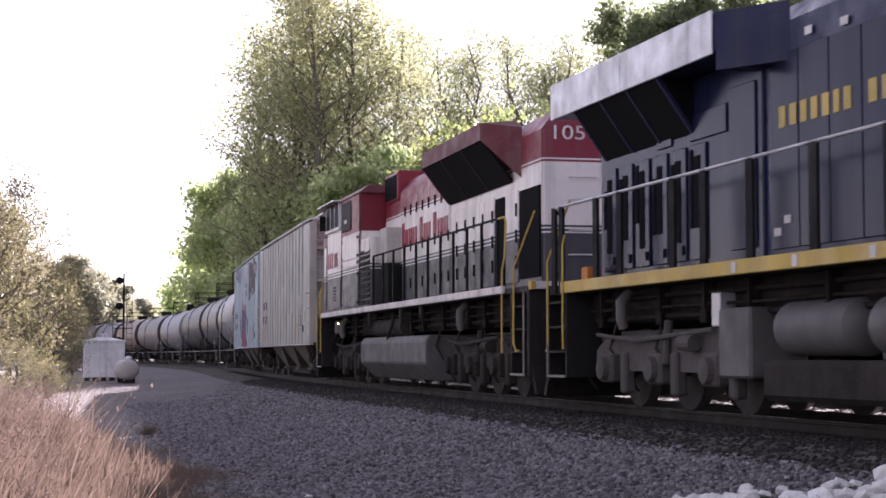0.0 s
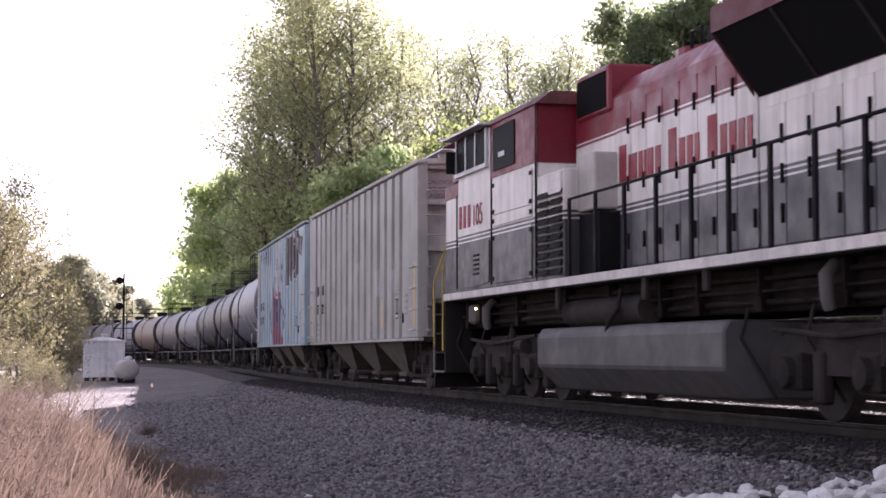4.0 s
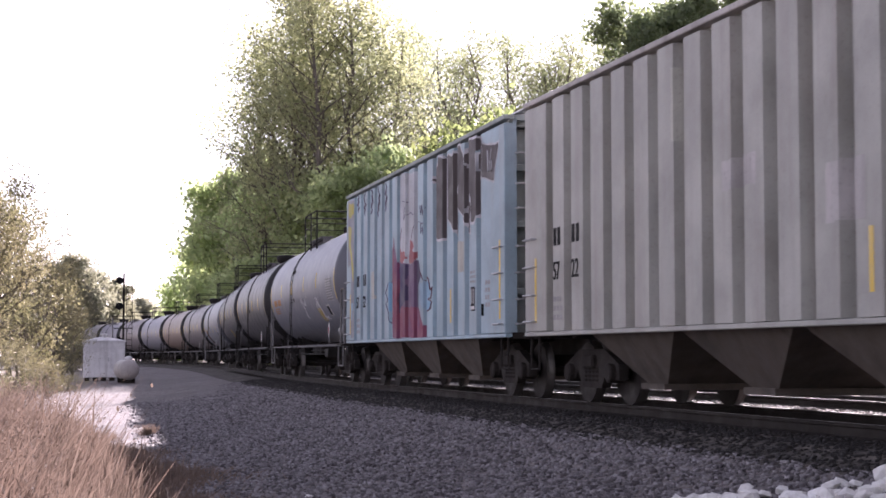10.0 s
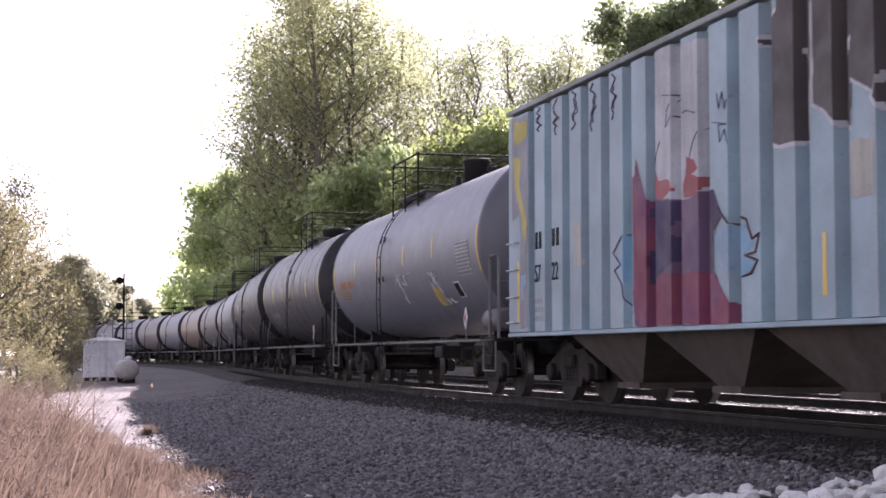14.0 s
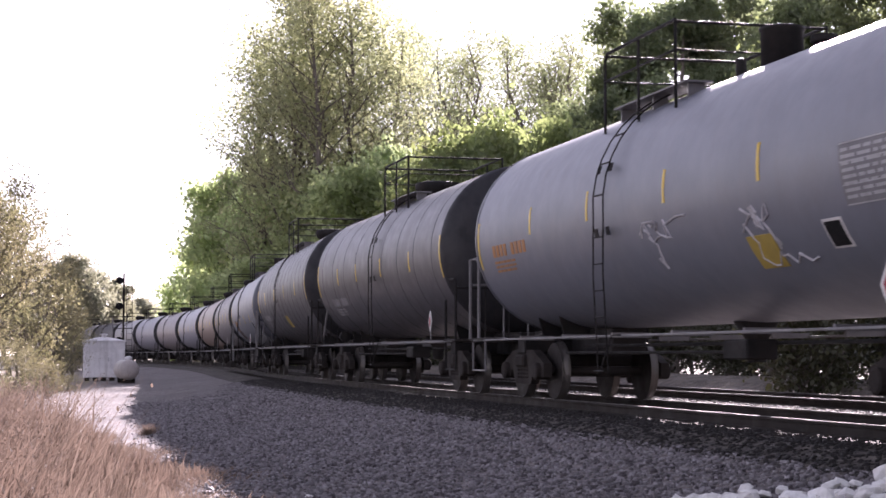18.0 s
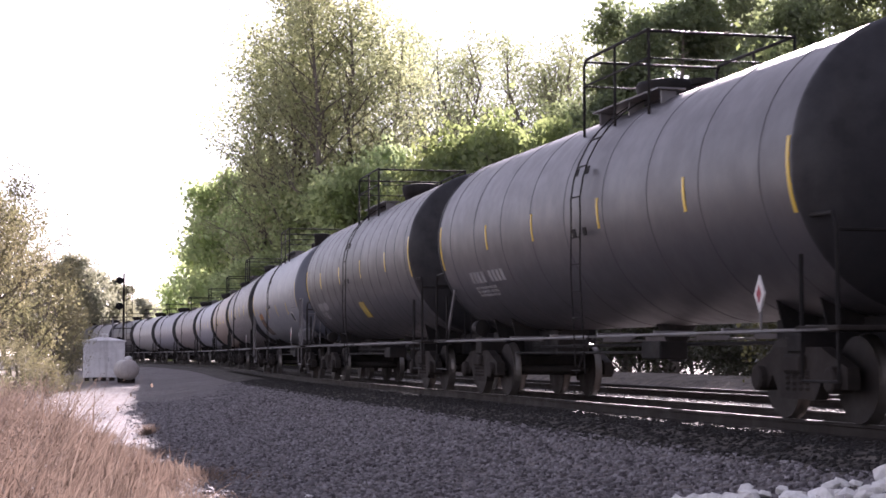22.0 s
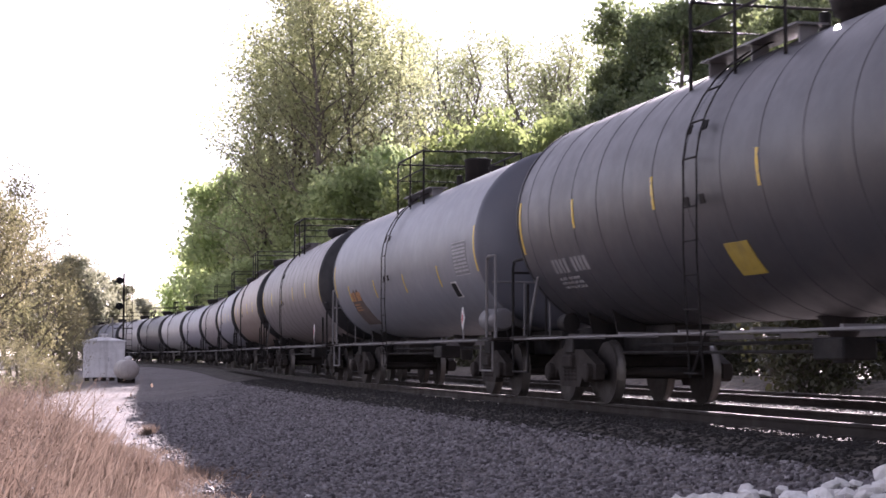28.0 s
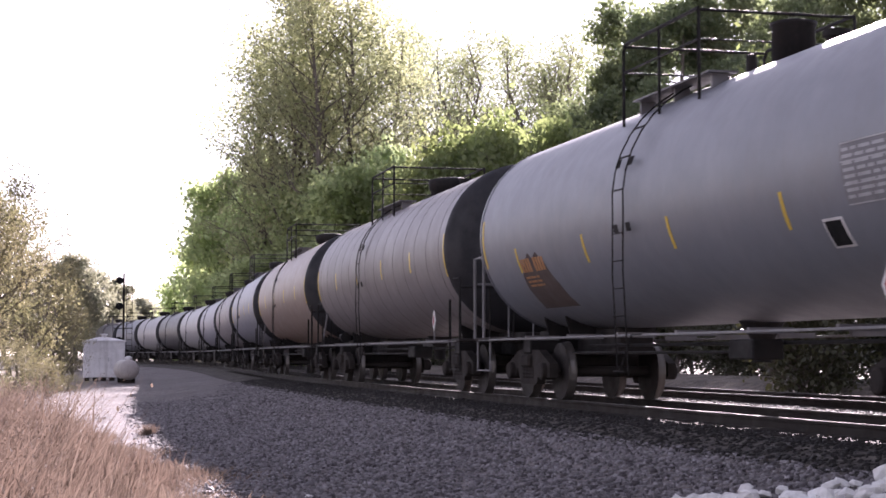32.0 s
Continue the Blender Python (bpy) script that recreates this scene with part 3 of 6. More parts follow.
def graffiti(t, y):
    tag = [[(2.27, 2.95), (2.9, 2.9), (3.3, 3.0), (3.37, 4.38), (2.6, 4.45), (2.6, 4.3), (2.1, 4.1), (2.37, 3.68)],
           [(3.4, 3.2), (3.4, 4.4), (3.77, 4.36), (4.05, 4.48), (4.29, 4.5), (4.6, 4.25), (4.73, 3.74), (4.85, 3.7), (4.57, 3.2), (4.2, 3.35), (4.17, 2.9), (3.93, 2.94), (3.65, 3.13)],
           [(4.62, 4.2), (4.75, 4.4), (5.0, 4.49), (5.55, 4.45), (5.63, 4.34), (5.45, 4.17), (5.5, 3.9), (5.69, 3.8), (5.69, 3.57), (5.55, 3.15), (5.37, 3.03), (5.13, 3.08), (5.1, 3.4), (4.9, 3.7)],
           [(4.57, 3.14), (4.71, 3.36), (5.1, 3.38), (5.05, 2.86), (4.75, 2.97)],
           [(5.55, 4.49), (5.89, 4.39), (5.87, 3.77), (5.7, 3.79), (5.5, 3.95), (5.5, 4.12), (5.67, 4.32)],
           [(5.9, 4.33), (6.5, 4.21), (6.95, 4.22), (6.67, 3.62), (5.9, 3.76)]]
    holes = [[(3.87, 4.0), (3.9, 4.28), (4.0, 4.36), (4.1, 4.2), (4.0, 3.88)], [(3.9, 3.63), (4.0, 3.75), (4.23, 3.78), (4.19, 3.6), (4.0, 3.53)], [(2.97, 3.87), (3.05, 3.93), (3.15, 3.8), (3.05, 3.56)]]
    for o in tag:
        spray(t, o, SPRAY_WHITE, 0.003, 0.05)
    for o in tag:
        spray(t, o, SPRAY_DARK, 0.006, label="dark graffiti letter with a white outline")
    for o in holes:
        spray(t, o, SPRAY_WHITE, 0.009)
    y = -WALL - side_depth(6.5) - 0.012
    bm = tube(bmesh.new(), [(6.30, y, 4.16), (6.33, y, 3.8)], 0.016, 5)
    tube(bm, [(6.55, y, 4.16), (6.45, y, 3.95), (6.48, y, 3.78), (6.58, y, 3.82), (6.56, y, 3.95), (6.46, y, 3.9)], 0.016, 5)
    part("small_white_scrawl", bm, SPRAY_WHITE, t)
    spray(t, [(-1.0, 4.5), (0.55, 4.4), (0.6, 3.2), (0.55, 2.5), (-1.1, 2.5)], PALE_PATCH, 0.002)
    # crimson and purple figure with blue hands
    spray(t, [(-1.7, 2.99), (-1.4, 3.0), (-1.2, 2.63), (-1.2, 1.07), (-1.67, 1.07)], SPRAY_RED, 0.003, label="faded crimson graffiti figure")
    spray(t, [(-1.2, 2.7), (-0.2, 2.56), (0.58, 2.6), (0.57, 1.06), (-1.23, 1.06)], SPRAY_PALE, 0.003)
    spray(t, [(-1.22, 1.8), (-0.6, 1.72), (0.1, 1.66), (0.57, 1.7), (0.57, 1.06), (-1.23, 1.06)], SPRAY_RED, 0.006)
    spray(t, [(-1.2, 2.68), (-0.31, 2.56), (-0.42, 2.19), (-0.2, 1.92), (-0.84, 1.67), (-1.22, 1.6)], SPRAY_PURPLE, 0.007)
    spray(t, [(0.58, 2.6), (0.91, 2.58), (1.12, 2.27), (0.87, 2.09), (0.88, 1.66), (0.57, 1.6)], SPRAY_PURPLE, 0.005)
    spray(t, [(0.57, 1.62), (0.88, 1.68), (1.1, 1.45), (1.35, 1.25), (1.33, 1.06), (0.57, 1.06)], SPRAY_RED, 0.004)
    spray(t, [(-1.59, 3.25), (-1.42, 2.98), (-1.63, 2.98)], SPRAY_RED, 0.004)
    spray(t, [(-0.92, 3.02), (-0.81, 2.87), (-0.45, 2.84), (-0.36, 2.71), (-0.69, 2.62), (-0.92, 2.66)], SPRAY_BRIGHT, 0.005)
    spray(t, [(0.09, 3.07), (0.36, 3.01), (0.44, 2.89), (0.3, 2.85), (0.5, 2.75), (0.46, 2.58), (0.05, 2.57), (0.0, 2.73), (0.09, 2.84)], SPRAY_BRIGHT, 0.005)
    spray(t, [(-2.11, 2.27), (-1.7, 2.29), (-1.7, 1.46), (-2.06, 1.64), (-2.16, 1.93)], SPRAY_BLUE, 0.003, label="sky-blue sprayed shape")
    spray(t, [(0.9, 2.09), (1.43, 2.19), (1.44, 1.56), (1.05, 1.72)], SPRAY_SKY, 0.003)
    spray(t, [(1.43, 2.19), (1.78, 2.14), (1.97, 1.92), (1.79, 1.82), (2.01, 1.73), (1.76, 1.56), (1.44, 1.56)], SPRAY_BLUE, 0.004)
    for line, m, r in (
            ([(-1.79, 2.33), (-2.11, 2.27), (-2.44, 2.06), (-2.16, 1.9), (-2.39, 1.83), (-2.12, 1.64), (-2.03, 1.3)], SPRAY_PURPLE, 0.012),
            ([(1.01, 2.37), (1.32, 2.16), (1.43, 2.27), (1.78, 2.19), (1.92, 1.97), (2.11, 2.02), (2.01, 1.82), (1.72, 1.8), (2.06, 1.73), (1.91, 1.6), (1.46, 1.55)], SPRAY_MAROON, 0.016),
            ([(-0.92, 3.0), (-0.86, 3.2), (-0.74, 3.35)], SPRAY_MAROON, 0.009),
            ([(0.2, 3.05), (0.3, 3.22), (0.48, 3.36)], SPRAY_MAROON, 0.009),
            ([(-0.66, 3.91), (-0.28, 3.86), (-0.5, 3.72), (-0.54, 3.5), (-0.4, 3.62), (-0.22, 3.56), (0.1, 3.62), (0.38, 3.55)], SPRAY_PURPLE, 0.008),
            ([(1.0, 3.69), (1.06, 3.5), (1.16, 3.68), (1.22, 3.48), (1.3, 3.62)], SPRAY_PURPLE, 0.008),
            ([(0.88, 3.37), (1.3, 3.3), (1.05, 3.32), (1.08, 3.12), (1.22, 3.25), (1.28, 3.08)], SPRAY_PURPLE, 0.008)):
        side_line(t, line, m, r)
    spray(t, [(-2.0, 4.25), (-1.78, 4.2), (-1.78, 3.93), (-1.98, 3.96)], SPRAY_DARK, 0.003)
    spray(t, [(-1.98, 3.78), (-1.8, 3.8), (-1.82, 3.58), (-1.96, 3.6)], SPRAY_DARK, 0.003)
    rnd = random.Random(8)
    for x, top, low in ((-5.72, 4.5, 4.1), (-4.9, 4.48, 3.95), (-4.05, 4.48, 3.93), (-3.22, 4.46, 3.8), (-2.38, 4.46, 3.85)):
        pts = [(x + rnd.uniform(-0.12, 0.12), top + (low - top) * i / 8) for i in range(9)]
        side_line(t, pts, SPRAY_PURPLE, 0.013)
        side_line(t, [(a + rnd.uniform(0.03, 0.1), b - rnd.uniform(0, 0.05)) for a, b in pts[2:7]], SPRAY_MAROON, 0.01)
    # rear corner: grey repaint, bare blue patches and a yellow scrawl
    spray(t, [(-7.12, 4.46), (-6.3, 4.46), (-6.3, 1.15), (-6.7, 1.12), (-6.72, 2.9), (-7.12, 2.86)], CORNER_GREY, 0.002)
    spray(t, [(-6.66, 1.95), (-6.36, 1.98), (-6.36, 1.82), (-6.5, 1.8), (-6.5, 1.58), (-6.66, 1.56)], SPRAY_SKY, 0.004)
    spray(t, [(-7.02, 4.4), (-6.32, 4.36), (-6.33, 4.1), (-6.87, 4.02), (-7.02, 4.11)], SPRAY_YELLOW, 0.005, label="yellow sprayed scrawl")
    spray(t, [(-7.05, 3.84), (-6.63, 3.83), (-6.71, 3.41), (-6.55, 3.07), (-6.33, 2.76), (-6.37, 2.45), (-6.53, 2.59), (-6.69, 2.99), (-6.94, 3.35)], SPRAY_YELLOW, 0.005)
    spray(t, [(4.0, 2.75), (4.6, 2.75), (4.6, 2.2), (4.05, 2.2)], OLD_YELLOW, 0.002)
    spray(t, [(-4.1, 2.6), (-3.75, 2.62), (-3.72, 2.0), (-4.08, 1.98)], OLD_YELLOW, 0.002)


def side_line(t, line, material, r):
    """A thin sprayed line that follows the ribs."""
    pts = []
    for (a, b), (c, d) in zip(line, line[1:]):
        n = max(2, int(math.hypot(c - a, d - b) / 0.05))
        pts += [(a + (c - a) * i / n, b + (d - b) * i / n) for i in range(n)]
    pts.append(line[-1])
    part("thin_tag_line", tube(bmesh.new(), [(x, -WALL - side_depth(x) - 0.003, z) for x, z in pts], r, 4), material, t)


SPRAY_BRIGHT = paint("red_orange_spray", (0.36, 0.09, 0.10), 0.6, amount=0.2)
SPRAY_MAROON = paint("maroon_spray_line", (0.10, 0.025, 0.045), 0.6, amount=0.1)
SPRAY_SKY = paint("pale_sky_spray", (0.33, 0.48, 0.60), 0.6, amount=0.3)
SPRAY_YELLOW = paint("olive_yellow_spray", (0.50, 0.44, 0.10), 0.6, amount=0.3)
CORNER_GREY = paint("grey_overspray", (0.30, 0.31, 0.34), 0.6, amount=0.3)


PALE_PATCH = paint("chalky_pale_patch", (0.55, 0.57, 0.60), 0.65, amount=0.4)


def repaint(t, y):
    """Greyer overpainted squares on the pale car."""
    for x, z, w, h in ((2.7, 2.6, 0.8, 0.6), (0.2, 2.9, 0.9, 0.35), (4.4, 2.55, 0.8, 0.5)):
        spray(t, [(x, z), (x + w, z), (x + w, z - h), (x, z - h)], GREY_PATCH, 0.002, name="overpainted_patch")
    spray(t, [(-1.3, 4.2), (-1.1, 4.2), (-1.1, 3.3), (-1.3, 3.3)], OLD_YELLOW, 0.002, name="rust_streak")


GREY_PATCH = paint("overpainted_grey", (0.50, 0.48, 0.47), 0.6, amount=0.3)


def end_notice(t, y):
    """A stencilled warning on the top panel of the leading end."""
    for text, z in (("CAUTION", 4.16), ("NO SIDE", 4.02), ("LADDER", 3.88)):
        letters(text, 0.115, pose(7.034, -1.36, z, 90, 0, 90), NOTICE_RED, t, squeeze=1.15)


NOTICE_RED = paint("faded_red_stencil", (0.24, 0.10, 0.10), 0.65, amount=0.2)


hopper_grey = hopper("covered_hopper", "pale grey ribbed covered hopper car, weathered", GREY_SIDE, GREY_END, [common_marks, repaint, end_notice])
hopper_blue = hopper("covered_hopper", "faded light blue ribbed hopper car with dark graffiti lettering", BLUE_SIDE, BLUE_END, [common_marks, graffiti])


TANK_R, TANK_Z = 1.59, 2.72


def tank_skin(parent, x, w, a0, a1, material, name, label="", lift=0.006, bars=0):
    """A thin curved plate on the tank's camera side, from angle a0 to a1 (degrees above level)."""
    bm = bmesh.new()
    n = max(2, int(abs(a1 - a0) / 4) + 1)
    cols = []
    for i in range(n + 1):
        a = radians(a0 + (a1 - a0) * i / n)
        r = TANK_R + lift
        y, z = -math.cos(a), math.sin(a)
        cols.append([bm.verts.new((x, y * r, TANK_Z + z * r)), bm.verts.new((x + w, y * r, TANK_Z + z * r)), bm.verts.new((x, y * (r - 0.012), TANK_Z + z * (r - 0.012))), bm.verts.new((x + w, y * (r - 0.012), TANK_Z + z * (r - 0.012)))])
    for a, b in zip(cols, cols[1:]):
        bm.faces.new((a[0], a[1], b[1], b[0]))
        bm.faces.new((a[0], b[0], b[2], a[2]))
        bm.faces.new((a[1], a[3], b[3], b[1]))
    bm.faces.new((cols[0][0], cols[0][2], cols[0][3], cols[0][1]))
    bm.faces.new((cols[-1][0], cols[-1][1], cols[-1][3], cols[-1][2]))
    bmesh.ops.recalc_face_normals(bm, faces=bm.faces)
    return part(name, bm, material, parent, label)


def tank_bars(parent, x, w, top, bottom, rows, material):
    """Unreadable stencilling as rows of bars on the curved side."""
    step = (top - bottom) / rows
    for i in range(rows):
        a = x
        while a < x + w - 0.05:
            d = min(random.uniform(0.1, 0.3), x + w - a)
            tank_skin(parent, a, d, top - step * (i + 0.75), top - step * (i + 0.25), material, "stencil_bar")
            a += d + 0.05


def tank_car(label, length, shell_material, head_material, rings=0, ladder_x=0.0, band=None, dome="wide", dome_x=1.5, strip_at=(-4.2, -1.2, 1.9, 5.0), strip_angle=-5, extras=(), strips=True, rise=(0.0, 0.0), name="tank_car"):
    t = thing(name, label, "tank car", "tank cars of the train")
    half = length / 2 - 1.32
    ladder_x, dome_x, strip_at = ladder_x - 0.45, dome_x - 0.45, [x - 0.5 for x in strip_at]
    n = 56
    sh = bmesh.new()
    lathe(sh, [(-half, TANK_R), (-half * 0.5, TANK_R), (0, TANK_R), (half * 0.5, TANK_R), (half, TANK_R)], (0, 0, TANK_Z), "x", n)
    shaded(part("tank_shell", sh, shell_material, t, "welded cylindrical tank shell"))
    for e in (-1, 1):
        pr = [(e * (half - 0.02), TANK_R + 0.012), (e * (half + 0.05), TANK_R + 0.012)]
        for i in range(1, 9):
            a = i / 8 * math.pi / 2
            pr.append((e * (half + 0.05 + 0.46 * math.sin(a)), (TANK_R - 0.01) * math.cos(a) if i < 8 else 0.0))
        if e < 0:
            pr = pr[::-1]
        bm = lathe(bmesh.new(), pr, (0, 0, TANK_Z), "x", n)
        bmesh.ops.recalc_face_normals(bm, faces=bm.faces)
        shaded(part("tank_head", bm, head_material, t, "domed tank end"))
    for k in range(rings):
        x = -half + (k + 0.5) * 2 * half / rings
        bm = lathe(bmesh.new(), [(x - 0.035, TANK_R - 0.004), (x - 0.02, TANK_R + 0.006), (x + 0.02, TANK_R + 0.006), (x + 0.035, TANK_R - 0.004)], (0, 0, TANK_Z), "x", n)
        shaded(part("jacket_band", bm, shell_material, t), 20)
    if band:
        bm = lathe(bmesh.new(), [(half - band, TANK_R - 0.005), (half - band, TANK_R + 0.006), (half + 0.01, TANK_R + 0.006), (half + 0.01, TANK_R - 0.005)], (0, 0, TANK_Z), "x", n)
        shaded(part("painted_end_band", bm, head_material, t), 20)
    # side sill rail, saddles and stub sills
    for s in (-1, 1):
        bm = bmesh.new()
        box(bm, -half - 0.55, half + 0.55, s * 1.47 - 0.03, s * 1.47 + 0.03, 0.955, 0.987, 0.006)
        for x in np.linspace(-half, half, 8):
            box(bm, x - 0.03, x + 0.03, min(s * 0.9, s * 1.45), max(s * 0.9, s * 1.45), 0.95, 1.02)
        part("side_sill", bm, SILL_GREY, t, "narrow grey running sill")
    truck_x = length / 2 - 2.35
    for e in (-1, 1):
        bm = bmesh.new()
        for x in (truck_x, truck_x - 1.1):
            arc = [(TANK_R * math.sin(a), TANK_Z - TANK_R * math.cos(a)) for a in np.linspace(-0.52, 0.52, 9)]
            prism(bm, [(0.7, 0.98)] + arc[::-1] + [(-0.7, 0.98)], e * x - 0.02, e * x + 0.02, "x")
        box(bm, min(e * (truck_x - 2.2), e * (length / 2 - 0.45)), max(e * (truck_x - 2.2), e * (length / 2 - 0.45)), -0.28, 0.28, 0.72, 1.14, 0.02)
        box(bm, e * truck_x - 0.2, e * truck_x + 0.2, -1.1, 1.1, 0.74, 0.98, 0.02)
        part("saddle_and_stub_sill", bm, BLACK, t)
        bm = bmesh.new()
        x0, x1 = sorted((e * (length / 2 - 1.5), e * (length / 2 - 0.55)))
        box(bm, x0, x1, -1.5, 1.5, 0.955, 1.01, 0.01)
        part("end_platform", bm, DUSTY, t, "steel end platform")
        bm = bmesh.new()
        xo, xi = e * (length / 2 - 0.62), e * (length / 2 - 1.42)
        for y in (-1.46, 1.46):
            if dome == "tall":
                xm = xi + e * 0.42
                tube(bm, [(xm, y, 1.0), (xm, y, 2.24), (xm + e * 0.03, y, 2.35), (xm + e * 0.12, y, 2.4), (xo + e * 0.2, y, 2.4), (xo + e * 0.2, y, 1.0)], 0.028, 8)
            else:
                tube(bm, [(xo, y, 1.0), (xo, y, 2.0), (xo - e * 0.08, y, 2.12), (xi, y * 0.98, 2.14)], 0.024, 8)
                tube(bm, [(xi, y, 1.0), (xi, y, 1.75)], 0.024, 8)
            tube(bm, [(xo, y, 1.0), (xo, y, 0.45), (xi, y, 0.45), (xi, y, 1.0)], 0.02, 6)
        for y in (-0.9, -0.45, 0.45, 0.9):
            tube(bm, [(xo, y, 1.0), (xo, y, 1.95)], 0.018, 6)
        tube(bm, [(xo, -1.46, 1.95), (xo, 1.46, 1.95)], 0.02, 6)
        if e < 0 and dome == "wide":
            part("diagonal_brace", tube(bmesh.new(), [(xi - 0.08, -1.44, 1.0), (xi + 0.24, -1.36, 1.85)], 0.028, 8), SILL_GREY, t, "pale grey diagonal brace")
        part("end_railing", bm, SILL_GREY if dome == "tall" else BLACK, t, "bent pipe hand railing")
        coupler(t, e * (length / 2 - 0.02), e)
        bogie(t, e * truck_x)
    # ladder and top platform
    lx = ladder_x
    bm = bmesh.new()
    for dx in (-0.2, 0.2):
        pts = [(lx + dx, -1.62, 0.45), (lx + dx, -1.69, 1.8)]
        for a in np.linspace(radians(-5), radians(70), 9):
            pts.append((lx + dx, -(TANK_R + 0.1) * math.cos(a), TANK_Z + (TANK_R + 0.1) * math.sin(a)))
        tube(bm, pts, 0.012, 6)
    for z in np.arange(0.5, 2.5, 0.36):
        tube(bm, [(lx - 0.2, -1.68, z), (lx + 0.2, -1.68, z)], 0.009, 6)
    for a in np.linspace(radians(5), radians(66), 5):
        y, z = -(TANK_R + 0.1) * math.cos(a), TANK_Z + (TANK_R + 0.1) * math.sin(a)
        tube(bm, [(lx - 0.2, y, z), (lx + 0.2, y, z)], 0.012, 6)
    tube(bm, [(lx - 0.22, -1.6, 0.45), (lx, -1.5, 0.98), (lx + 0.35, -1.5, 0.98)], 0.014, 6)
    part("ladder", bm, BLACK, t, "curved steel side ladder")
    for a in (18, -12):
        tank_skin(t, lx - 0.3, 0.14, a - 2, a + 2, BLACK, "ladder_bracket", lift=0.08)
        tank_skin(t, lx + 0.16, 0.14, a - 2, a + 2, BLACK, "ladder_bracket", lift=0.08)
    deck_from, deck_to = lx - 1.4, lx + 1.3
    bm = bmesh.new()
    for y in (-0.74, 0.74):
        box(bm, deck_from, deck_to, y - 0.2, y + 0.2, 4.25, 4.275)
        for x in np.linspace(deck_from + 0.1, deck_to - 0.1, 3):
            box(bm, x - 0.02, x + 0.02, y - 0.12, y + 0.1, 4.02, 4.25)
    part("top_walkway", bm, SILL_GREY, t, "grated walkway on the tank top")
    for y in (-1.07, 1.07):
        part("top_rail", tube(bmesh.new(), [(deck_from, y, 3.9), (deck_from, y, 4.95), (deck_from + 0.1, y, 5.05), (deck_to, y, 5.05), (deck_to, y, 3.9)], 0.024, 6), BLACK, t, "black pipe railing round the dome")
        part("middle_rail", tube(bmesh.new(), [(deck_from, y, 4.66), (deck_to, y, 4.66)], 0.016, 6), BLACK, t)
        part("rail_post", tube(bmesh.new(), [((deck_from + deck_to) / 2, y, 3.9), ((deck_from + deck_to) / 2, y, 5.05)], 0.022, 6), BLACK, t)
    for x in (deck_from, deck_to):
        part("cross_rail", tube(bmesh.new(), [(x, -1.07, 5.03), (x, 1.07, 5.03)], 0.022, 6), BLACK, t)
        part("cross_rail", tube(bmesh.new(), [(x, -1.07, 4.66), (x, 1.07, 4.66)], 0.014, 6), BLACK, t)
    if dome == "wide":
        bm = lathe(bmesh.new(), [(4.2, 0.36), (4.36, 0.38), (4.40, 0.46), (4.58, 0.5), (4.64, 0.47), (4.68, 0.3), (4.69, 0)], (dome_x, 0, 0), "z", 28)
    else:
        bm = lathe(bmesh.new(), [(4.2, 0.27), (4.76, 0.27), (4.78, 0.29), (4.82, 0.29), (4.84, 0.22), (4.85, 0)], (dome_x, 0, 0), "z", 24)
    part("dome", shaded_bm(bm), BLACK, t, "dark manway dome with cover")
    part("valve", lathe(bmesh.new(), [(4.2, 0.13), (4.5, 0.13), (4.52, 0.17), (4.6, 0.17), (4.62, 0)], (dome_x + 0.75, 0.2, 0), "z", 16), BLACK, t)
    part("vent", lathe(bmesh.new(), [(4.2, 0.07), (4.55, 0.07), (4.57, 0)], (dome_x - 0.8, -0.2, 0), "z", 12), BLACK, t)
    # brake cylinder and reservoir on the right-hand end platform, bottom outlet
    bm = bmesh.new()
    if dome == "tall":
        lathe(bm, [(0, 0.0), (0.03, 0.16), (0.08, 0.2), (0.95, 0.2), (1.0, 0.16), (1.03, 0.0)], (half - 0.35, -1.25, 1.32), "x", 20)
        bmesh.ops.recalc_face_normals(bm, faces=bm.faces)
        shaded(part("air_reservoir", bm, RESERVOIR, t, "grey air reservoir on the platform"))
    else:
        lathe(bm, [(0, 0.0), (0.03, 0.12), (0.4, 0.14), (0.43, 0.0)], (-half + 0.2, -0.9, 1.2), "x", 16)
        bmesh.ops.recalc_face_normals(bm, faces=bm.faces)
        shaded(part("brake_cylinder", bm, BLACK, t))
    part("bottom_outlet", lathe(bmesh.new(), [(0.62, 0.12), (0.9, 0.14), (1.15, 0.3)], (0.4, 0, 0), "z", 16), BLACK, t)
    bm = bmesh.new()
    tube(bm, [(-truck_x + 1.5, -0.5, 0.86), (truck_x - 1.5, -0.5, 0.86)], 0.025, 6)
    tube(bm, [(-truck_x + 1.8, -0.9, 0.75), (2.0, -0.9, 0.75)], 0.02, 6)
    box(bm, 1.6, 2.3, -1.0, -0.6, 0.66, 0.9, 0.02)
    part("brake_rigging", bm, BLACK, t)
    if strips:
        for x in (-half + 0.08, half - 0.15):
            tank_skin(t, x, 0.075, -20, 9, REFLECT, "reflective_strip", "yellow reflective strip")
        for x in strip_at:
            tank_skin(t, x, 0.07, strip_angle - 7, strip_angle + 8, REFLECT, "reflective_strip", "yellow reflective strip")
    for x in extras:
        x(t, half)
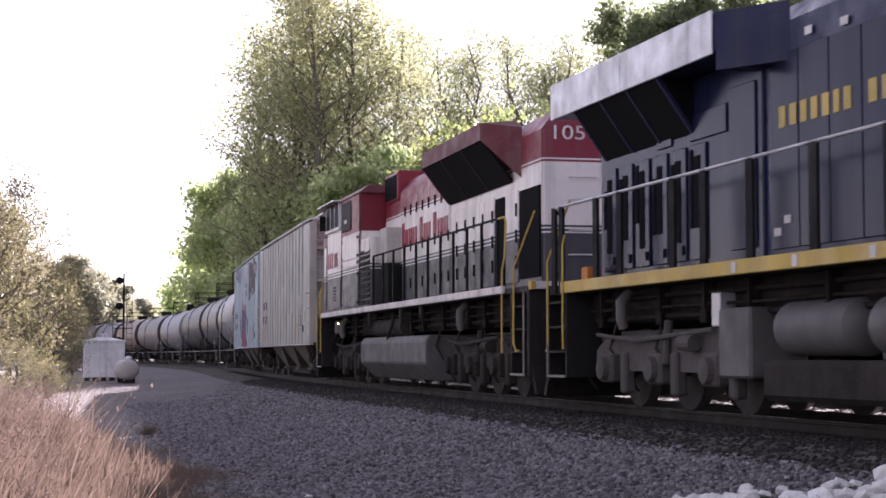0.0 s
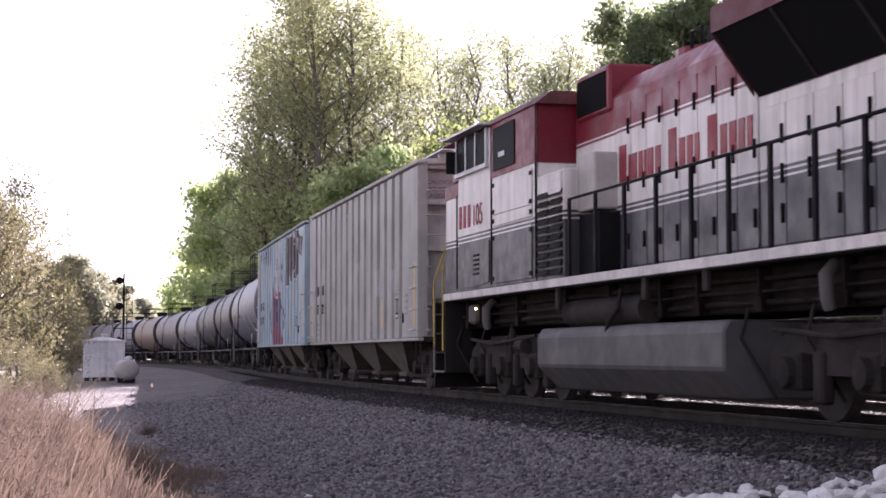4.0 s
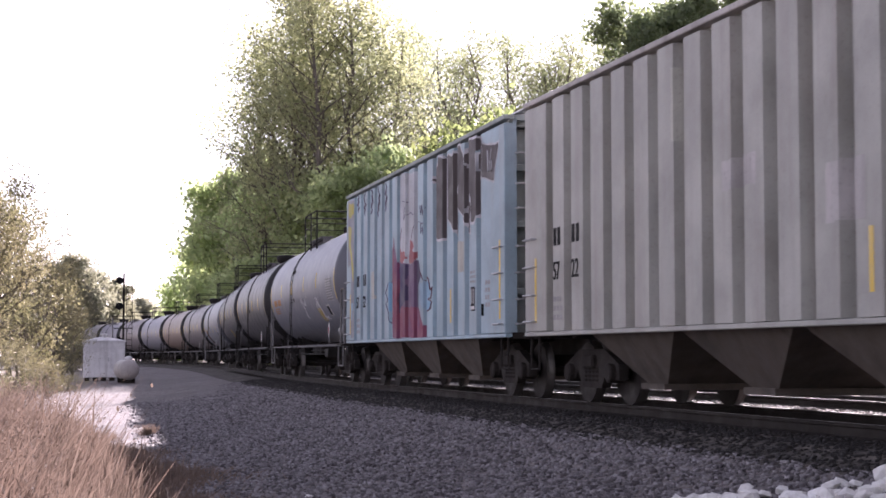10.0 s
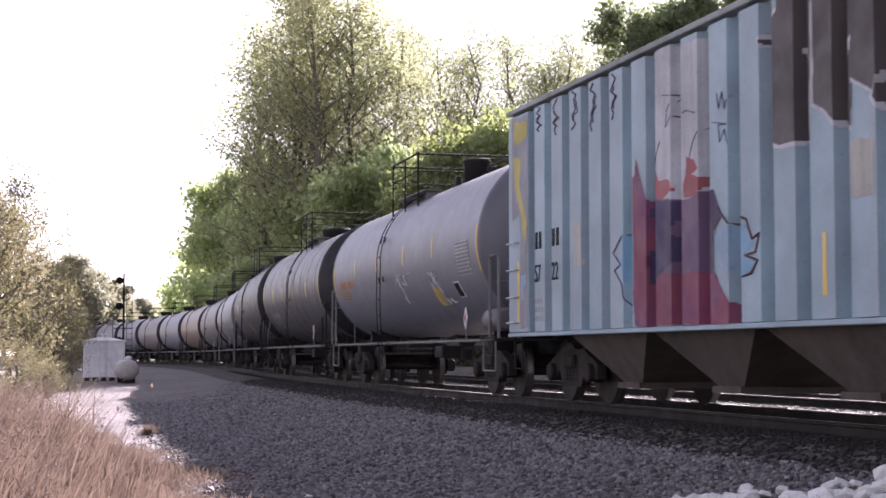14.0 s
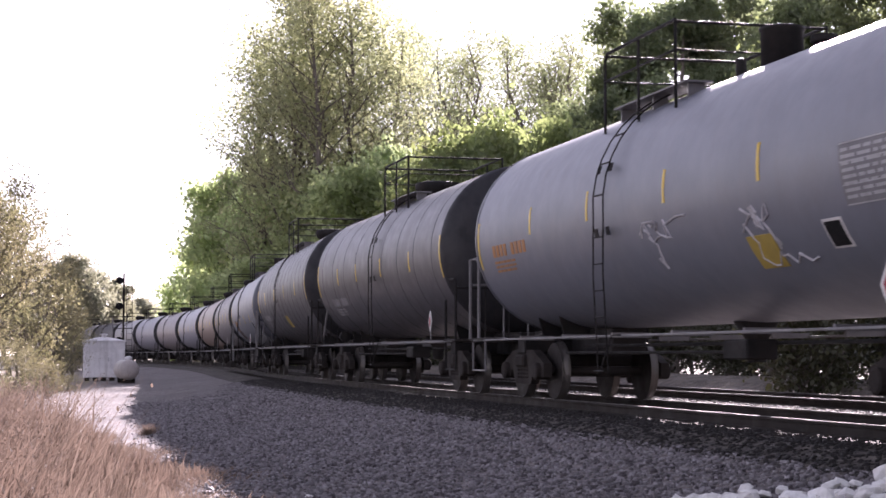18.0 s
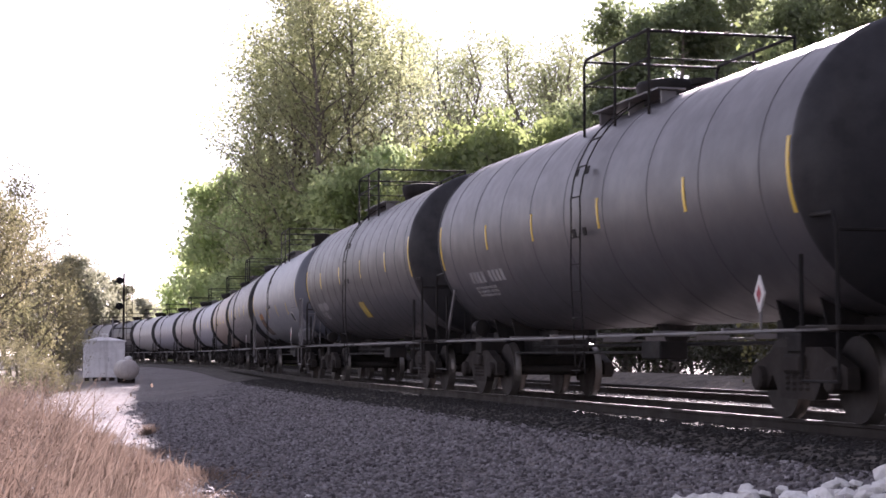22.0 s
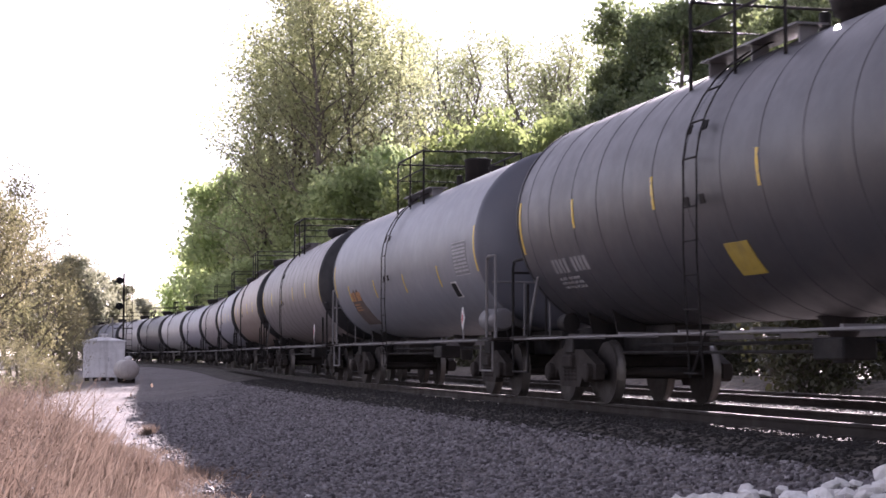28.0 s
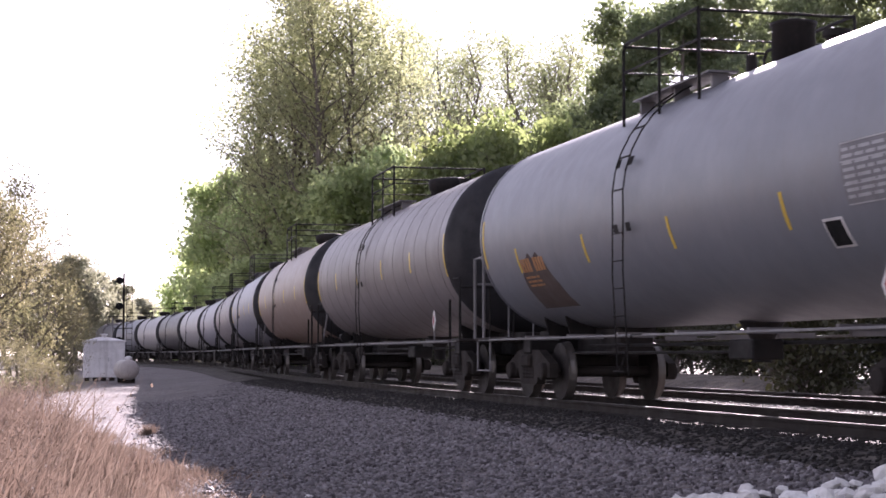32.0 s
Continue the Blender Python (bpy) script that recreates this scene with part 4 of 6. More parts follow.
    if any(rise):  # a jacketed tank that sits higher on its saddles at one end or both
        for ob in t.children:
            if ob.name.split(".")[0] not in ("bogie", "coupler"):
                for v in ob.data.vertices:
                    f = min(1.0, max(0.0, 0.5 + v.co.x / (2 * half)))
                    v.co.z += (rise[0] + (rise[1] - rise[0]) * f) * min(1.0, max(0.0, (v.co.z - 1.0) / 1.3))
    return t


def shaded_bm(bm):
    for f in bm.faces:
        f.smooth = True
    return bm


SILL_GREY = paint("grey_sill_paint", (0.17, 0.165, 0.17), 0.5, amount=0.4)
RESERVOIR = paint("pale_grey_reservoir", (0.15, 0.15, 0.16), 0.5)
HEAD_BLACK = paint("matt_black_tank_end", (0.010, 0.010, 0.013), 0.6, amount=0.3, grime=(0.022, 0.02, 0.02))


def tank_paint(name, colour, rough=0.46, **k):
    return paint(name, colour, rough, grime=k.pop("grime", (0.12, 0.095, 0.085)), amount=k.pop("amount", 0.16), streaks=k.pop("streaks", 0.1), fine=0.1, fade=0.9, dents=0.04)


def place_x(half):
    return half - 4.25 if half > 7.5 else half - 7.2


def marks_placard(t, half):
    low = -41 if half > 7.5 else -46
    tank_skin(t, place_x(half), 0.64, low, low + 15, DULL_YELLOW, "placard", "dull yellow square placard", lift=0.01)


def marks_panel(t, half):
    tank_skin(t, half - 1.75, 1.05, -20.5, 1.5, PANEL_BEIGE, "stencil_panel", "grey-beige painted stencil panel", lift=0.003)
    for a in (1.2, -5.2, -13.4, -20.4):
        tank_skin(t, half - 1.73, 1.01, a - 0.35, a + 0.1, PANEL_WHITE, "panel_rule", lift=0.008)
    tank_bars(t, half - 1.7, 0.95, 0, -19, 8, PANEL_WHITE)
    tank_skin(t, half - 2.4, 0.42, -36, -24, WHITE, "label_plate")
    tank_skin(t, half - 2.36, 0.34, -35, -25, STENCIL, "label_plate", "black and white data plate", lift=0.012)
    hazard_sign(t, half)


def hazard_sign(t, half):
    bm = prism(bmesh.new(), [(half - 0.91, 1.36), (half - 0.78, 1.56), (half - 0.65, 1.36), (half - 0.78, 1.16)], -1.62, -1.60)
    part("hazard_diamond", bm, WHITE, t, "white and red diamond sign")
    bm = prism(bmesh.new(), [(half - 0.84, 1.36), (half - 0.78, 1.46), (half - 0.72, 1.36), (half - 0.78, 1.26)], -1.626, -1.622)
    part("hazard_symbol", bm, RED_LETTER, t)
    tube_bm = tube(bmesh.new(), [(half - 0.78, -1.6, 0.97), (half - 0.78, -1.6, 1.2)], 0.015, 6)
    part("sign_post", tube_bm, SILL_GREY, t)


def marks_number(material, x_from_end, low, high, w):
    def go(t, half):
        a = -half + x_from_end
        d = w / 9
        for i in range(9):
            if i != 4:
                tank_skin(t, a + i * d, d * 0.7, low, high, material, "number_bar")
        tank_bars(t, a, w * 0.6, low - 2, low - 10, 3, material)
    return go


def scribble(material, x_from_end, low, high, w, seed):
    def go(t, half):
        rnd = random.Random(seed)
        bm = bmesh.new()
        for _k in range(3):
            a, x = rnd.uniform(low, high), -half + x_from_end + rnd.uniform(0, w)
            pts = []
            for i in range(14):
                r = TANK_R + 0.004
                pts.append((x, -r * math.cos(radians(a)), TANK_Z + r * math.sin(radians(a))))
                a = min(high, max(low, a + rnd.uniform(-7, 7)))
                x += rnd.uniform(-0.12, 0.2)
            tube(bm, pts, 0.016, 5)
        part("scrawled_tag", bm, material, t, "loose white spray scrawl")
    return go


def rust_patch(x_from_end, w, a0, a1, material):
    def go(t, half):
        bm, cols, n = bmesh.new(), [], 26
        for i in range(n + 1):
            x = -half + x_from_end + w * i / n
            f = max(0.0, math.sin(math.pi * i / n)) ** 0.35
            top = a0 + (a1 - a0) * f + 9 * noise.noise(Vector((x * 1.3, 0, 3))) * f + 4 * noise.noise(Vector((x * 5, 0, 8)))
            col = []
            for k in range(9):
                a = radians(a0 + (top - a0) * k / 8)
                col.append(bm.verts.new((x, -(TANK_R + 0.004) * math.cos(a), TANK_Z + (TANK_R + 0.004) * math.sin(a))))
            cols.append(col)
        for a, b in zip(cols, cols[1:]):
            for k in range(8):
                bm.faces.new((a[k], b[k], b[k + 1], a[k + 1]))
        part("rust_patch", bm, material, t, "brown rusty patch of bare primer")
    return go


CHALK = paint("chalky_white_spray", (0.55, 0.54, 0.56), 0.7)
ORANGE = paint("faded_orange_stencil", (0.45, 0.2, 0.06), 0.6)
RUST = paint("brown_rust_and_primer", (0.075, 0.05, 0.042), 0.75, amount=0.6)
DULL_YELLOW = paint("faded_yellow_placard", (0.46, 0.33, 0.05), 0.55, amount=0.3)
PANEL_WHITE = paint("panel_lettering_white", (0.42, 0.42, 0.43), 0.6)
PALE_STENCIL = paint("worn_white_stencil", (0.28, 0.275, 0.28), 0.6)

PANEL_BEIGE = paint("grey_beige_panel", (0.19, 0.19, 0.2), 0.6, amount=0.3)

T_GREY = tank_paint("violet_grey_tank", (0.157, 0.167, 0.198))
T_DARK = tank_paint("dark_grey_tank", (0.055, 0.053, 0.060))
T_BLACK = tank_paint("sooty_black_tank", (0.046, 0.045, 0.051))
# Darker than the shell paint: shade on the domed ends is put into it.
HEAD_GREY = tank_paint("shade_darkened_tank_end", (0.092, 0.097, 0.118))
T_LIGHT = tank_paint("light_grey_tank", (0.168, 0.177, 0.2))
T_BROWN = tank_paint("brownish_grey_tank", (0.165, 0.146, 0.146))
T_TAN = tank_paint("rusty_tan_tank", (0.24, 0.172, 0.138), grime=(0.17, 0.11, 0.07), amount=0.5)
T_PALE = tank_paint("pale_lavender_tank", (0.235, 0.232, 0.272))
T_PINK = tank_paint("pinkish_grey_tank", (0.225, 0.195, 0.2))
T_WHITE = tank_paint("dirty_white_tank", (0.32, 0.312, 0.32))

# middle of each vehicle on the line at 12 s, its length and half the distance between its bogies
TRAIN = [(hopper_grey, 2.23, 5.75), (hopper_blue, 18.03, 5.75)]
ENDS = [26.0, 43.7, 61.5, 78.8, 96.2, 114.3, 131.3, 148.5, 165.7, 182.5, 199.7, 216.9, 234.1, 251.3, 268.5]
KINDS = [
    ("violet-grey tank car with yellow placard and white scrawl", T_GREY, 0, -0.5, None, "tall", 1.7, (-3.95, -1.25, 1.65, 4.4), 2, (marks_placard, marks_panel, marks_number(ORANGE, 0.95, -14, -7, 1.9), scribble(CHALK, 7.6, -35, -12, 0.9, 3), scribble(CHALK, 10.2, -40, -14, 0.8, 5))),
    ("dark grey tank car with faint jacket bands", T_DARK, 9, 1.3, None, "wide", 0.65, (-3.8, -1.15, 1.95, 5.08), -5, (hazard_sign, marks_number(PALE_STENCIL, 1.7, -31, -24, 2.2))),
    ("sooty black banded tank car with yellow placard", T_BLACK, 14, 0.35, None, "wide", 1.7, (-4.2, -1.1, 2.0, 5.1), -5, (marks_placard, marks_number(PALE_STENCIL, 1.2, -33, -25.5, 1.6))),
    ("light grey tank car with rusty patch and data panel", T_LIGHT, 0, 0.1, None, "tall", 1.85, (-5.0, -1.74, 1.5, 4.7), -19, (marks_panel, rust_patch(1.75, 1.7, -52, -16, RUST), marks_number(ORANGE, 2.0, -26, -18, 1.2))),
    ("brownish grey banded tank car", T_BROWN, 14, -0.5, None, "wide", 1.9, (-4.2, -1.2, 1.9, 5.0), -5, (hazard_sign,)),
    ("rusty tan tank car", T_TAN, 0, -0.4, None, "wide", 1.5, (-4.2, -1.2, 1.9, 5.0), -5, ()),
    ("pale lavender tank car", T_PALE, 0, -0.6, None, "wide", 1.5, (-4.2, -1.2, 1.9, 5.0), -5, ()),
    ("pinkish grey banded tank car", T_PINK, 10, -0.4, None, "wide", 1.5, (), 0, ()),
    ("pale lavender tank car", T_PALE, 0, -0.8, None, "wide", 1.5, (), 0, ()),
    ("dirty white tank car", T_WHITE, 0, -0.4, None, "wide", 1.5, (), 0, ()),
    ("dark grey tank car", T_DARK, 0, -0.4, None, "wide", 1.5, (), 0, ()),
    ("dirty white tank car", T_WHITE, 0, -0.4, None, "wide", 1.5, (), 0, ()),
    ("plain violet-grey tank car", T_GREY, 0, -0.4, None, "wide", 1.5, (), 0, ()),
    ("dark grey tank car", T_DARK, 0, -0.4, None, "wide", 1.5, (), 0, ()),
]
RISE = {1: (0.14, 0.0), 2: (0.13, 0.16)}
for _i, (_label, _shell, _rings, _lx, _band, _dome, _dx, _at, _angle, _extras) in enumerate(KINDS):
    _length = ENDS[_i + 1] - ENDS[_i]
    TRAIN.append((tank_car(_label, _length, _shell, HEAD_GREY if _dome == "tall" else HEAD_BLACK, _rings, _lx, _band, _dome, _dx, _at, _angle, _extras, strips=_i < 7, rise=RISE.get(_i, (0.0, 0.0))), (ENDS[_i] + ENDS[_i + 1]) / 2, _length / 2 - 2.35))


# ---- locomotives ----
def loco_truck(parent, x, pitch=1.68, material=None):
    bm = bmesh.new()
    for s in (-1, 1):
        y = s * 1.12
        out = [(-2.35, 0.45), (-2.35, 0.78), (-1.9, 0.98), (1.9, 0.98), (2.35, 0.78), (2.35, 0.45), (2.0, 0.45), (1.85, 0.72), (1.35, 0.72), (1.2, 0.50), (0.5, 0.50), (0.35, 0.72), (-0.35, 0.72), (-0.5, 0.50), (-1.2, 0.50), (-1.35, 0.72), (-1.85, 0.72), (-2.0, 0.45)]
        prism(bm, out, y - 0.1, y + 0.1)
        for a in (-pitch, 0, pitch):
            box(bm, a - 0.24, a + 0.24, min(y, y + s * 0.2), max(y, y + s * 0.2), 0.34, 0.74, 0.03)
            lathe(bm, [(0, 0.17), (s * 0.08, 0.15), (s * 0.1, 0.0)] if s > 0 else [(-0.1, 0.0), (-0.08, 0.15), (0, 0.17)], (a, y + s * 0.2, 0.53), "y", 14)
            for d in (-0.36, 0.36):
                for k in range(5):
                    lathe(bm, [(0.62 + k * 0.07, 0.07), (0.65 + k * 0.07, 0.09), (0.68 + k * 0.07, 0.07)], (a + d, y + s * 0.02, 0), "z", 8)
            box(bm, a + 0.45, a + 0.66, min(y, y + s * 0.16), max(y, y + s * 0.16), 0.2, 0.75, 0.03)
        lathe(bm, [(-0.2, 0.1), (0.2, 0.1)], (1.15, y + s * 0.2, 0.86), "x", 12)
        tube(bm, [(-2.2, y + s * 0.14, 1.0), (-0.6, y + s * 0.2, 0.9), (1.9, y + s * 0.2, 1.02)], 0.03, 6)
        tube(bm, [(0.3, y + s * 0.1, 1.15), (0.34, y + s * 0.16, 0.6)], 0.06, 8)
    box(bm, -2.2, 2.2, -0.9, 0.9, 0.7, 1.05)
    bg = part("bogie", bm, material or DUSTY, parent, "three-axle locomotive truck caked in dust")
    bg.location = (x, 0, 0)
    for a in (-pitch, 0, pitch):
        wheelset(bg, a, 0.53)
    return bg


def handrail(t, xs, y, z0, z1, material, post_w=0.045, bar=None):
    bm = tube(bmesh.new(), [(xs[0], y, z1), (xs[-1], y, z1)], 0.022, 8)
    part("handrail", bm, bar or material, t, "long side handrail")
    for x in xs:
        part("rail_post", boxed(x - post_w, x + post_w, y - 0.02, y + 0.02, z0, z1 + 0.01), material, t)


def end_steps(t, e, x, yellow):
    """Step well, steps and bent grab rails at one corner end of a locomotive."""
    for s in (-1, 1):
        bm = bmesh.new()
        for i, z in enumerate((0.42, 0.78, 1.14, 1.5)):
            part("step", boxed(min(e * x, e * (x + 0.75)), max(e * x, e * (x + 0.75)), min(s * (1.2 - i * 0.05), s * 1.52), max(s * (1.2 - i * 0.05), s * 1.52), z - 0.03, z), BLACK, t)
        box(bm, min(e * (x - 0.06), e * x), max(e * (x - 0.06), e * x), min(s * 1.0, s * 1.52), max(s * 1.0, s * 1.52), 0.4, 1.72)
        box(bm, min(e * x, e * (x + 0.8)), max(e * x, e * (x + 0.8)), min(s * 0.95, s * 1.0), max(s * 0.95, s * 1.0), 0.4, 1.72)
        part("step_well", bm, BLACK, t, "black corner steps")
        part("step_edge", boxed(min(e * x, e * (x + 0.75)), max(e * x, e * (x + 0.75)), s * 1.535 - 0.012, s * 1.535 + 0.012, 0.39, 0.425), PALE_EDGE, t, "pale painted bottom step edge")
        part("step_stanchion", boxed(min(e * (x + 0.74), e * (x + 0.77)), max(e * (x + 0.74), e * (x + 0.77)), s * 1.535 - 0.012, s * 1.535 + 0.012, 0.39, 1.72), PALE_EDGE, t, "pale upright edge of the steps")
        bm = bmesh.new()
        tube(bm, [(e * (x - 0.9), s * 1.5, 2.98), (e * (x - 0.5), s * 1.5, 2.98), (e * (x - 0.42), s * 1.5, 2.9), (e * (x - 0.42), s * 1.52, 2.3), (e * (x - 0.52), s * 1.54, 2.1), (e * (x - 0.52), s * 1.54, 0.75)] if e > 0 else
             [(e * (x - 0.05), s * 1.54, 2.45), (e * (x + 0.02), s * 1.55, 2.3), (e * (x + 0.02), s * 1.55, 0.8)], 0.017, 8)
        part("grab_rail", bm, yellow, t, "bent yellow grab rail")
        bm = bmesh.new()
        lean = 0.55 if e > 0 else -0.5
        xx = x + 0.2 if e > 0 else x + 0.75
        tube(bm, [(e * (xx + lean), s * 1.35, 2.98), (e * xx, s * 1.54, 2.1), (e * (xx - 0.02), s * 1.54, 0.9), (e * (xx + 0.06), s * 1.52, 0.78), (e * (xx + 0.18), s * 1.5, 0.78)], 0.017, 8)
        part("grab_rail", bm, yellow, t, "bent yellow grab rail")
    bm = bmesh.new()
    box(bm, min(e * (x + 0.8), e * (x + 0.95)), max(e * (x + 0.8), e * (x + 0.95)), -1.5, 1.5, 0.35, 1.75, 0.02)
    prism(bm, [(e * (x + 0.85), 0.55), (e * (x + 0.95), 0.55), (e * (x + 1.2), 0.12), (e * (x + 1.1), 0.1)], -1.45, 1.45)
    part("pilot", bm, BLACK, t, "black pilot plate")
    coupler(t, e * 10.98, e)


def door_row(t, x0, x1, n, z0, z1, y, material, latch=True):
    w = (x1 - x0) / n
    for i in range(n):
        a = x0 + i * w
        part("hood_door", boxed(a + 0.012, a + w - 0.012, -y - 0.022, -y, z0, z1, soft=0.008), material, t)
        if latch:
            for z in (z0 + 0.35, (z0 + z1) / 2, z1 - 0.35):
                part("door_latch", boxed(a + w - 0.1, a + w - 0.06, -y - 0.05, -y - 0.024, z - 0.11, z + 0.11), STENCIL, t)


def under_gear(t, x0, x1, z, gaps, seed):
    """Pipes, hangers, ducts and sand pipes hung below a locomotive's sill on both sides."""
    rnd = random.Random(seed)
    for s in (-1, 1):
        for dz, y, r in ((-0.12, 1.17, 0.03), (-0.27, 1.21, 0.02), (-0.40, 1.15, 0.038)):
            pts, x = [], x0
            while x < x1:
                pts.append((x, s * (y + rnd.uniform(-0.015, 0.015)), z + dz + rnd.uniform(-0.012, 0.012)))
                x += 1.1
            part("pipe", tube(bmesh.new(), pts, r, 7), FRAME_BROWN, t)
        x = x0 + 0.4
        while x < x1:
            bm = boxed(x - 0.035, x + 0.035, min(s * 1.1, s * 1.26), max(s * 1.1, s * 1.26), z - 0.5, z, soft=0.008)
            box(bm, x - 0.08, x + 0.08, min(s * 1.22, s * 1.26), max(s * 1.22, s * 1.26), z - 0.5, z - 0.34, 0.006)
            part("hanger", bm, FRAME_BROWN, t)
            x += rnd.uniform(1.2, 2.6)
        for gx in gaps:
            duct = tube(bmesh.new(), [(gx, s * 1.2, z - 0.05), (gx + 0.04, s * 1.34, z - 0.18), (gx + 0.1, s * 1.36, z - 0.42), (gx + 0.08, s * 1.32, z - 0.52)], [0.08, 0.08, 0.075, 0.07], 10)
            shaded(part("blower_duct", duct, PALE_DUCT, t, "dusty grey elbow duct"), 50)
        for gx in gaps:
            for d in (-2.2, -0.55, 1.1):
                part("sand_pipe", tube(bmesh.new(), [(gx + d, s * 1.18, z - 0.45), (gx + d + 0.05, s * 1.3, z - 0.8), (gx + d + 0.22, s * 0.95, 0.22)], 0.022, 6), DUSTY, t)


FRAME_BROWN = paint("brown_black_frame", (0.013, 0.0095, 0.0085), 0.8, grime=(0.028, 0.02, 0.017), amount=0.6, fine=0.4, gloss=0.15)
PALE_DUCT = paint("dusty_pale_duct", (0.11, 0.10, 0.095), 0.7, amount=0.5)
ORANGE_LENS = paint("amber_marker", (0.65, 0.22, 0.02), 0.35, amount=0.1)
STEP_LAMP, _nt, _b = nodes_of("lit_step_lamp")
_b.inputs["Emission Color"].default_value = (1.0, 0.82, 0.35, 1)
_b.inputs["Emission Strength"].default_value = 3.0


def red_locomotive():
    t = thing("locomotive", "red, cream and grey diesel locomotive running cab last", "locomotive", "locomotives")
    # frame, deck and sill
    part("underframe", boxed(-9.9, 9.9, -1.1, 1.1, 1.2, 1.74, soft=0.03), FRAME_BROWN, t, "deep brown-black frame")
    part("deck", boxed(-10.7, 10.6, -1.5, 1.5, 1.70, 1.80, soft=0.01), BLACK, t)
    for s in (-1, 1):
        part("sill_band", boxed(-9.6, 9.2, min(s * 1.5, s * 1.56), max(s * 1.5, s * 1.56), 1.72, 1.845, soft=0.008), CREAM, t, "cream sill band")
    # long hood
    prof = [(-0.95, 1.8), (-0.95, 4.42), (-0.72, 4.72), (0.72, 4.72), (0.95, 4.42), (0.95, 1.8)]
    part("long_hood", prism(bmesh.new(), prof, -3.6, 9.45, "x"), HOOD_PAINT, t, "long engine hood, red over cream over grey")
    door_row(t, -1.75, 3.05, 8, 1.95, 4.28, 0.95, HOOD_PAINT)
    door_row(t, 3.1, 6.5, 5, 1.95, 3.55, 0.95, HOOD_PAINT)
    part("hood_opening", boxed(6.58, 7.2, -0.975, -0.95, 1.86, 3.5), VOID, t, "black plate for an unlit open doorway in the hood")
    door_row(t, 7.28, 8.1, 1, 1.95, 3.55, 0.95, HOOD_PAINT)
    part("air_intake", boxed(8.22, 9.42, -0.985, -0.95, 2.0, 3.5), VOID, t, "black plate for an unlit screened intake")
    # flared radiator
    for s in (-1, 1):
        bm = bmesh.new()
        v = [bm.verts.new(p) for p in ((3.05, s * 1.55, 4.42), (7.75, s * 1.55, 4.42), (7.75, s * 1.55, 4.72), (3.05, s * 1.55, 4.72), (3.05, s * 0.9, 4.78), (7.75, s * 0.9, 4.78), (2.95, s * 0.94, 3.68), (8.25, s * 0.94, 3.72), (8.25, s * 0.94, 4.6), (2.95, s * 0.94, 4.6))]
        for f in ((0, 1, 2, 3), (3, 2, 5, 4), (1, 7, 8, 2), (2, 8, 5), (0, 3, 9, 6), (3, 4, 9)):
            bm.faces.new([v[i] for i in f])
        bmesh.ops.recalc_face_normals(bm, faces=bm.faces)
        part("radiator_wing", bm, RED_DUSTY, t, "flared dusty red radiator wing")
        bm = bmesh.new()
        prism(bm, [(s * 1.53, 4.43), (s * 0.97, 3.70), (s * 0.97, 3.76), (s * 1.50, 4.46)], 3.08, 7.74, "x")
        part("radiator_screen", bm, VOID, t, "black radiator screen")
        for x in (4.6, 6.2):
            part("screen_bar", prism(bmesh.new(), [(s * 1.545, 4.43), (s * 0.985, 3.69), (s * 0.985, 3.72), (s * 1.53, 4.45)], x - 0.03, x + 0.03, "x"), DUSTY, t)
    # roof gear
    part("dynamic_brake_hatch", boxed(-3.45, -1.95, -1.0, 1.0, 4.25, 4.95, soft=0.04), RED, t, "red roof hatch")
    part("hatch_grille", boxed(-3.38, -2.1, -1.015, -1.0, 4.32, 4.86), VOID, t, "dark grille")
    part("exhaust_housing", boxed(0.9, 2.6, -0.7, 0.7, 4.7, 4.98, soft=0.05), STENCIL, t, "dark exhaust housing")
    part("roof_fan", lathe(bmesh.new(), [(4.7, 0.55), (4.9, 0.55), (4.92, 0)], (-0.4, 0, 0), "z", 20), RED, t)
    bm = tube(bmesh.new(), [(0.2, -0.6, 4.8), (0.2, -0.6, 5.02), (0.55, -0.6, 5.02), (0.55, -0.6, 4.8)], 0.03, 6)
    part("lifting_eye", bm, STENCIL, t)
    # hood end with number
    part("hood_end", boxed(9.44, 9.5, -0.93, 0.93, 1.85, 4.4, soft=0.02), HOOD_PAINT, t)
    letters("105", 0.33, pose(9.51, -0.84, 4.25, 90, 0, 90), WHITE, t, "white number on the red hood end", squeeze=1.3)
    for z in (2.35, 2.75, 3.25, 3.62):
        part("grab_iron", tube(bmesh.new(), [(9.5, -0.5, z), (9.58, -0.5, z), (9.58, -0.05, z), (9.5, -0.05, z)], 0.014, 6), CREAM, t)
    for y in (-0.14, 0.14):
        part("headlight", lathe(bmesh.new(), [(0, 0.11), (0.05, 0.11), (0.06, 0.0)], (9.5, y + 0.35, 4.15), "x", 14), CREAM, t)
    # cab
    part("cab_body", boxed(-8.55, -3.75, -1.55, 1.55, 1.82, 4.6, soft=0.04), CAB_PAINT, t, "cream and grey cab")
    part("cab_rear_red_panel", boxed(-3.752, -3.73, -1.53, 1.53, 3.68, 4.58), RED, t)
    part("cab_red_panel", boxed(-6.25, -3.72, -1.565, -1.55, 3.68, 4.58), RED, t, "red upper cab side")
    bm = prism(bmesh.new(), [(-1.6, 4.58), (-1.35, 4.78), (1.35, 4.78), (1.6, 4.58)], -9.55, -3.6, "x")
    part("cab_roof", bm, RED_DUSTY, t, "dusty red cab roof")
    bm = prism(bmesh.new(), [(-8.6, 1.82), (-8.6, 3.9), (-9.2, 3.86), (-10.0, 3.6), (-10.05, 1.82)], -1.4, 1.4)
    part("nose", bm, CAB_PAINT, t, "short low nose")
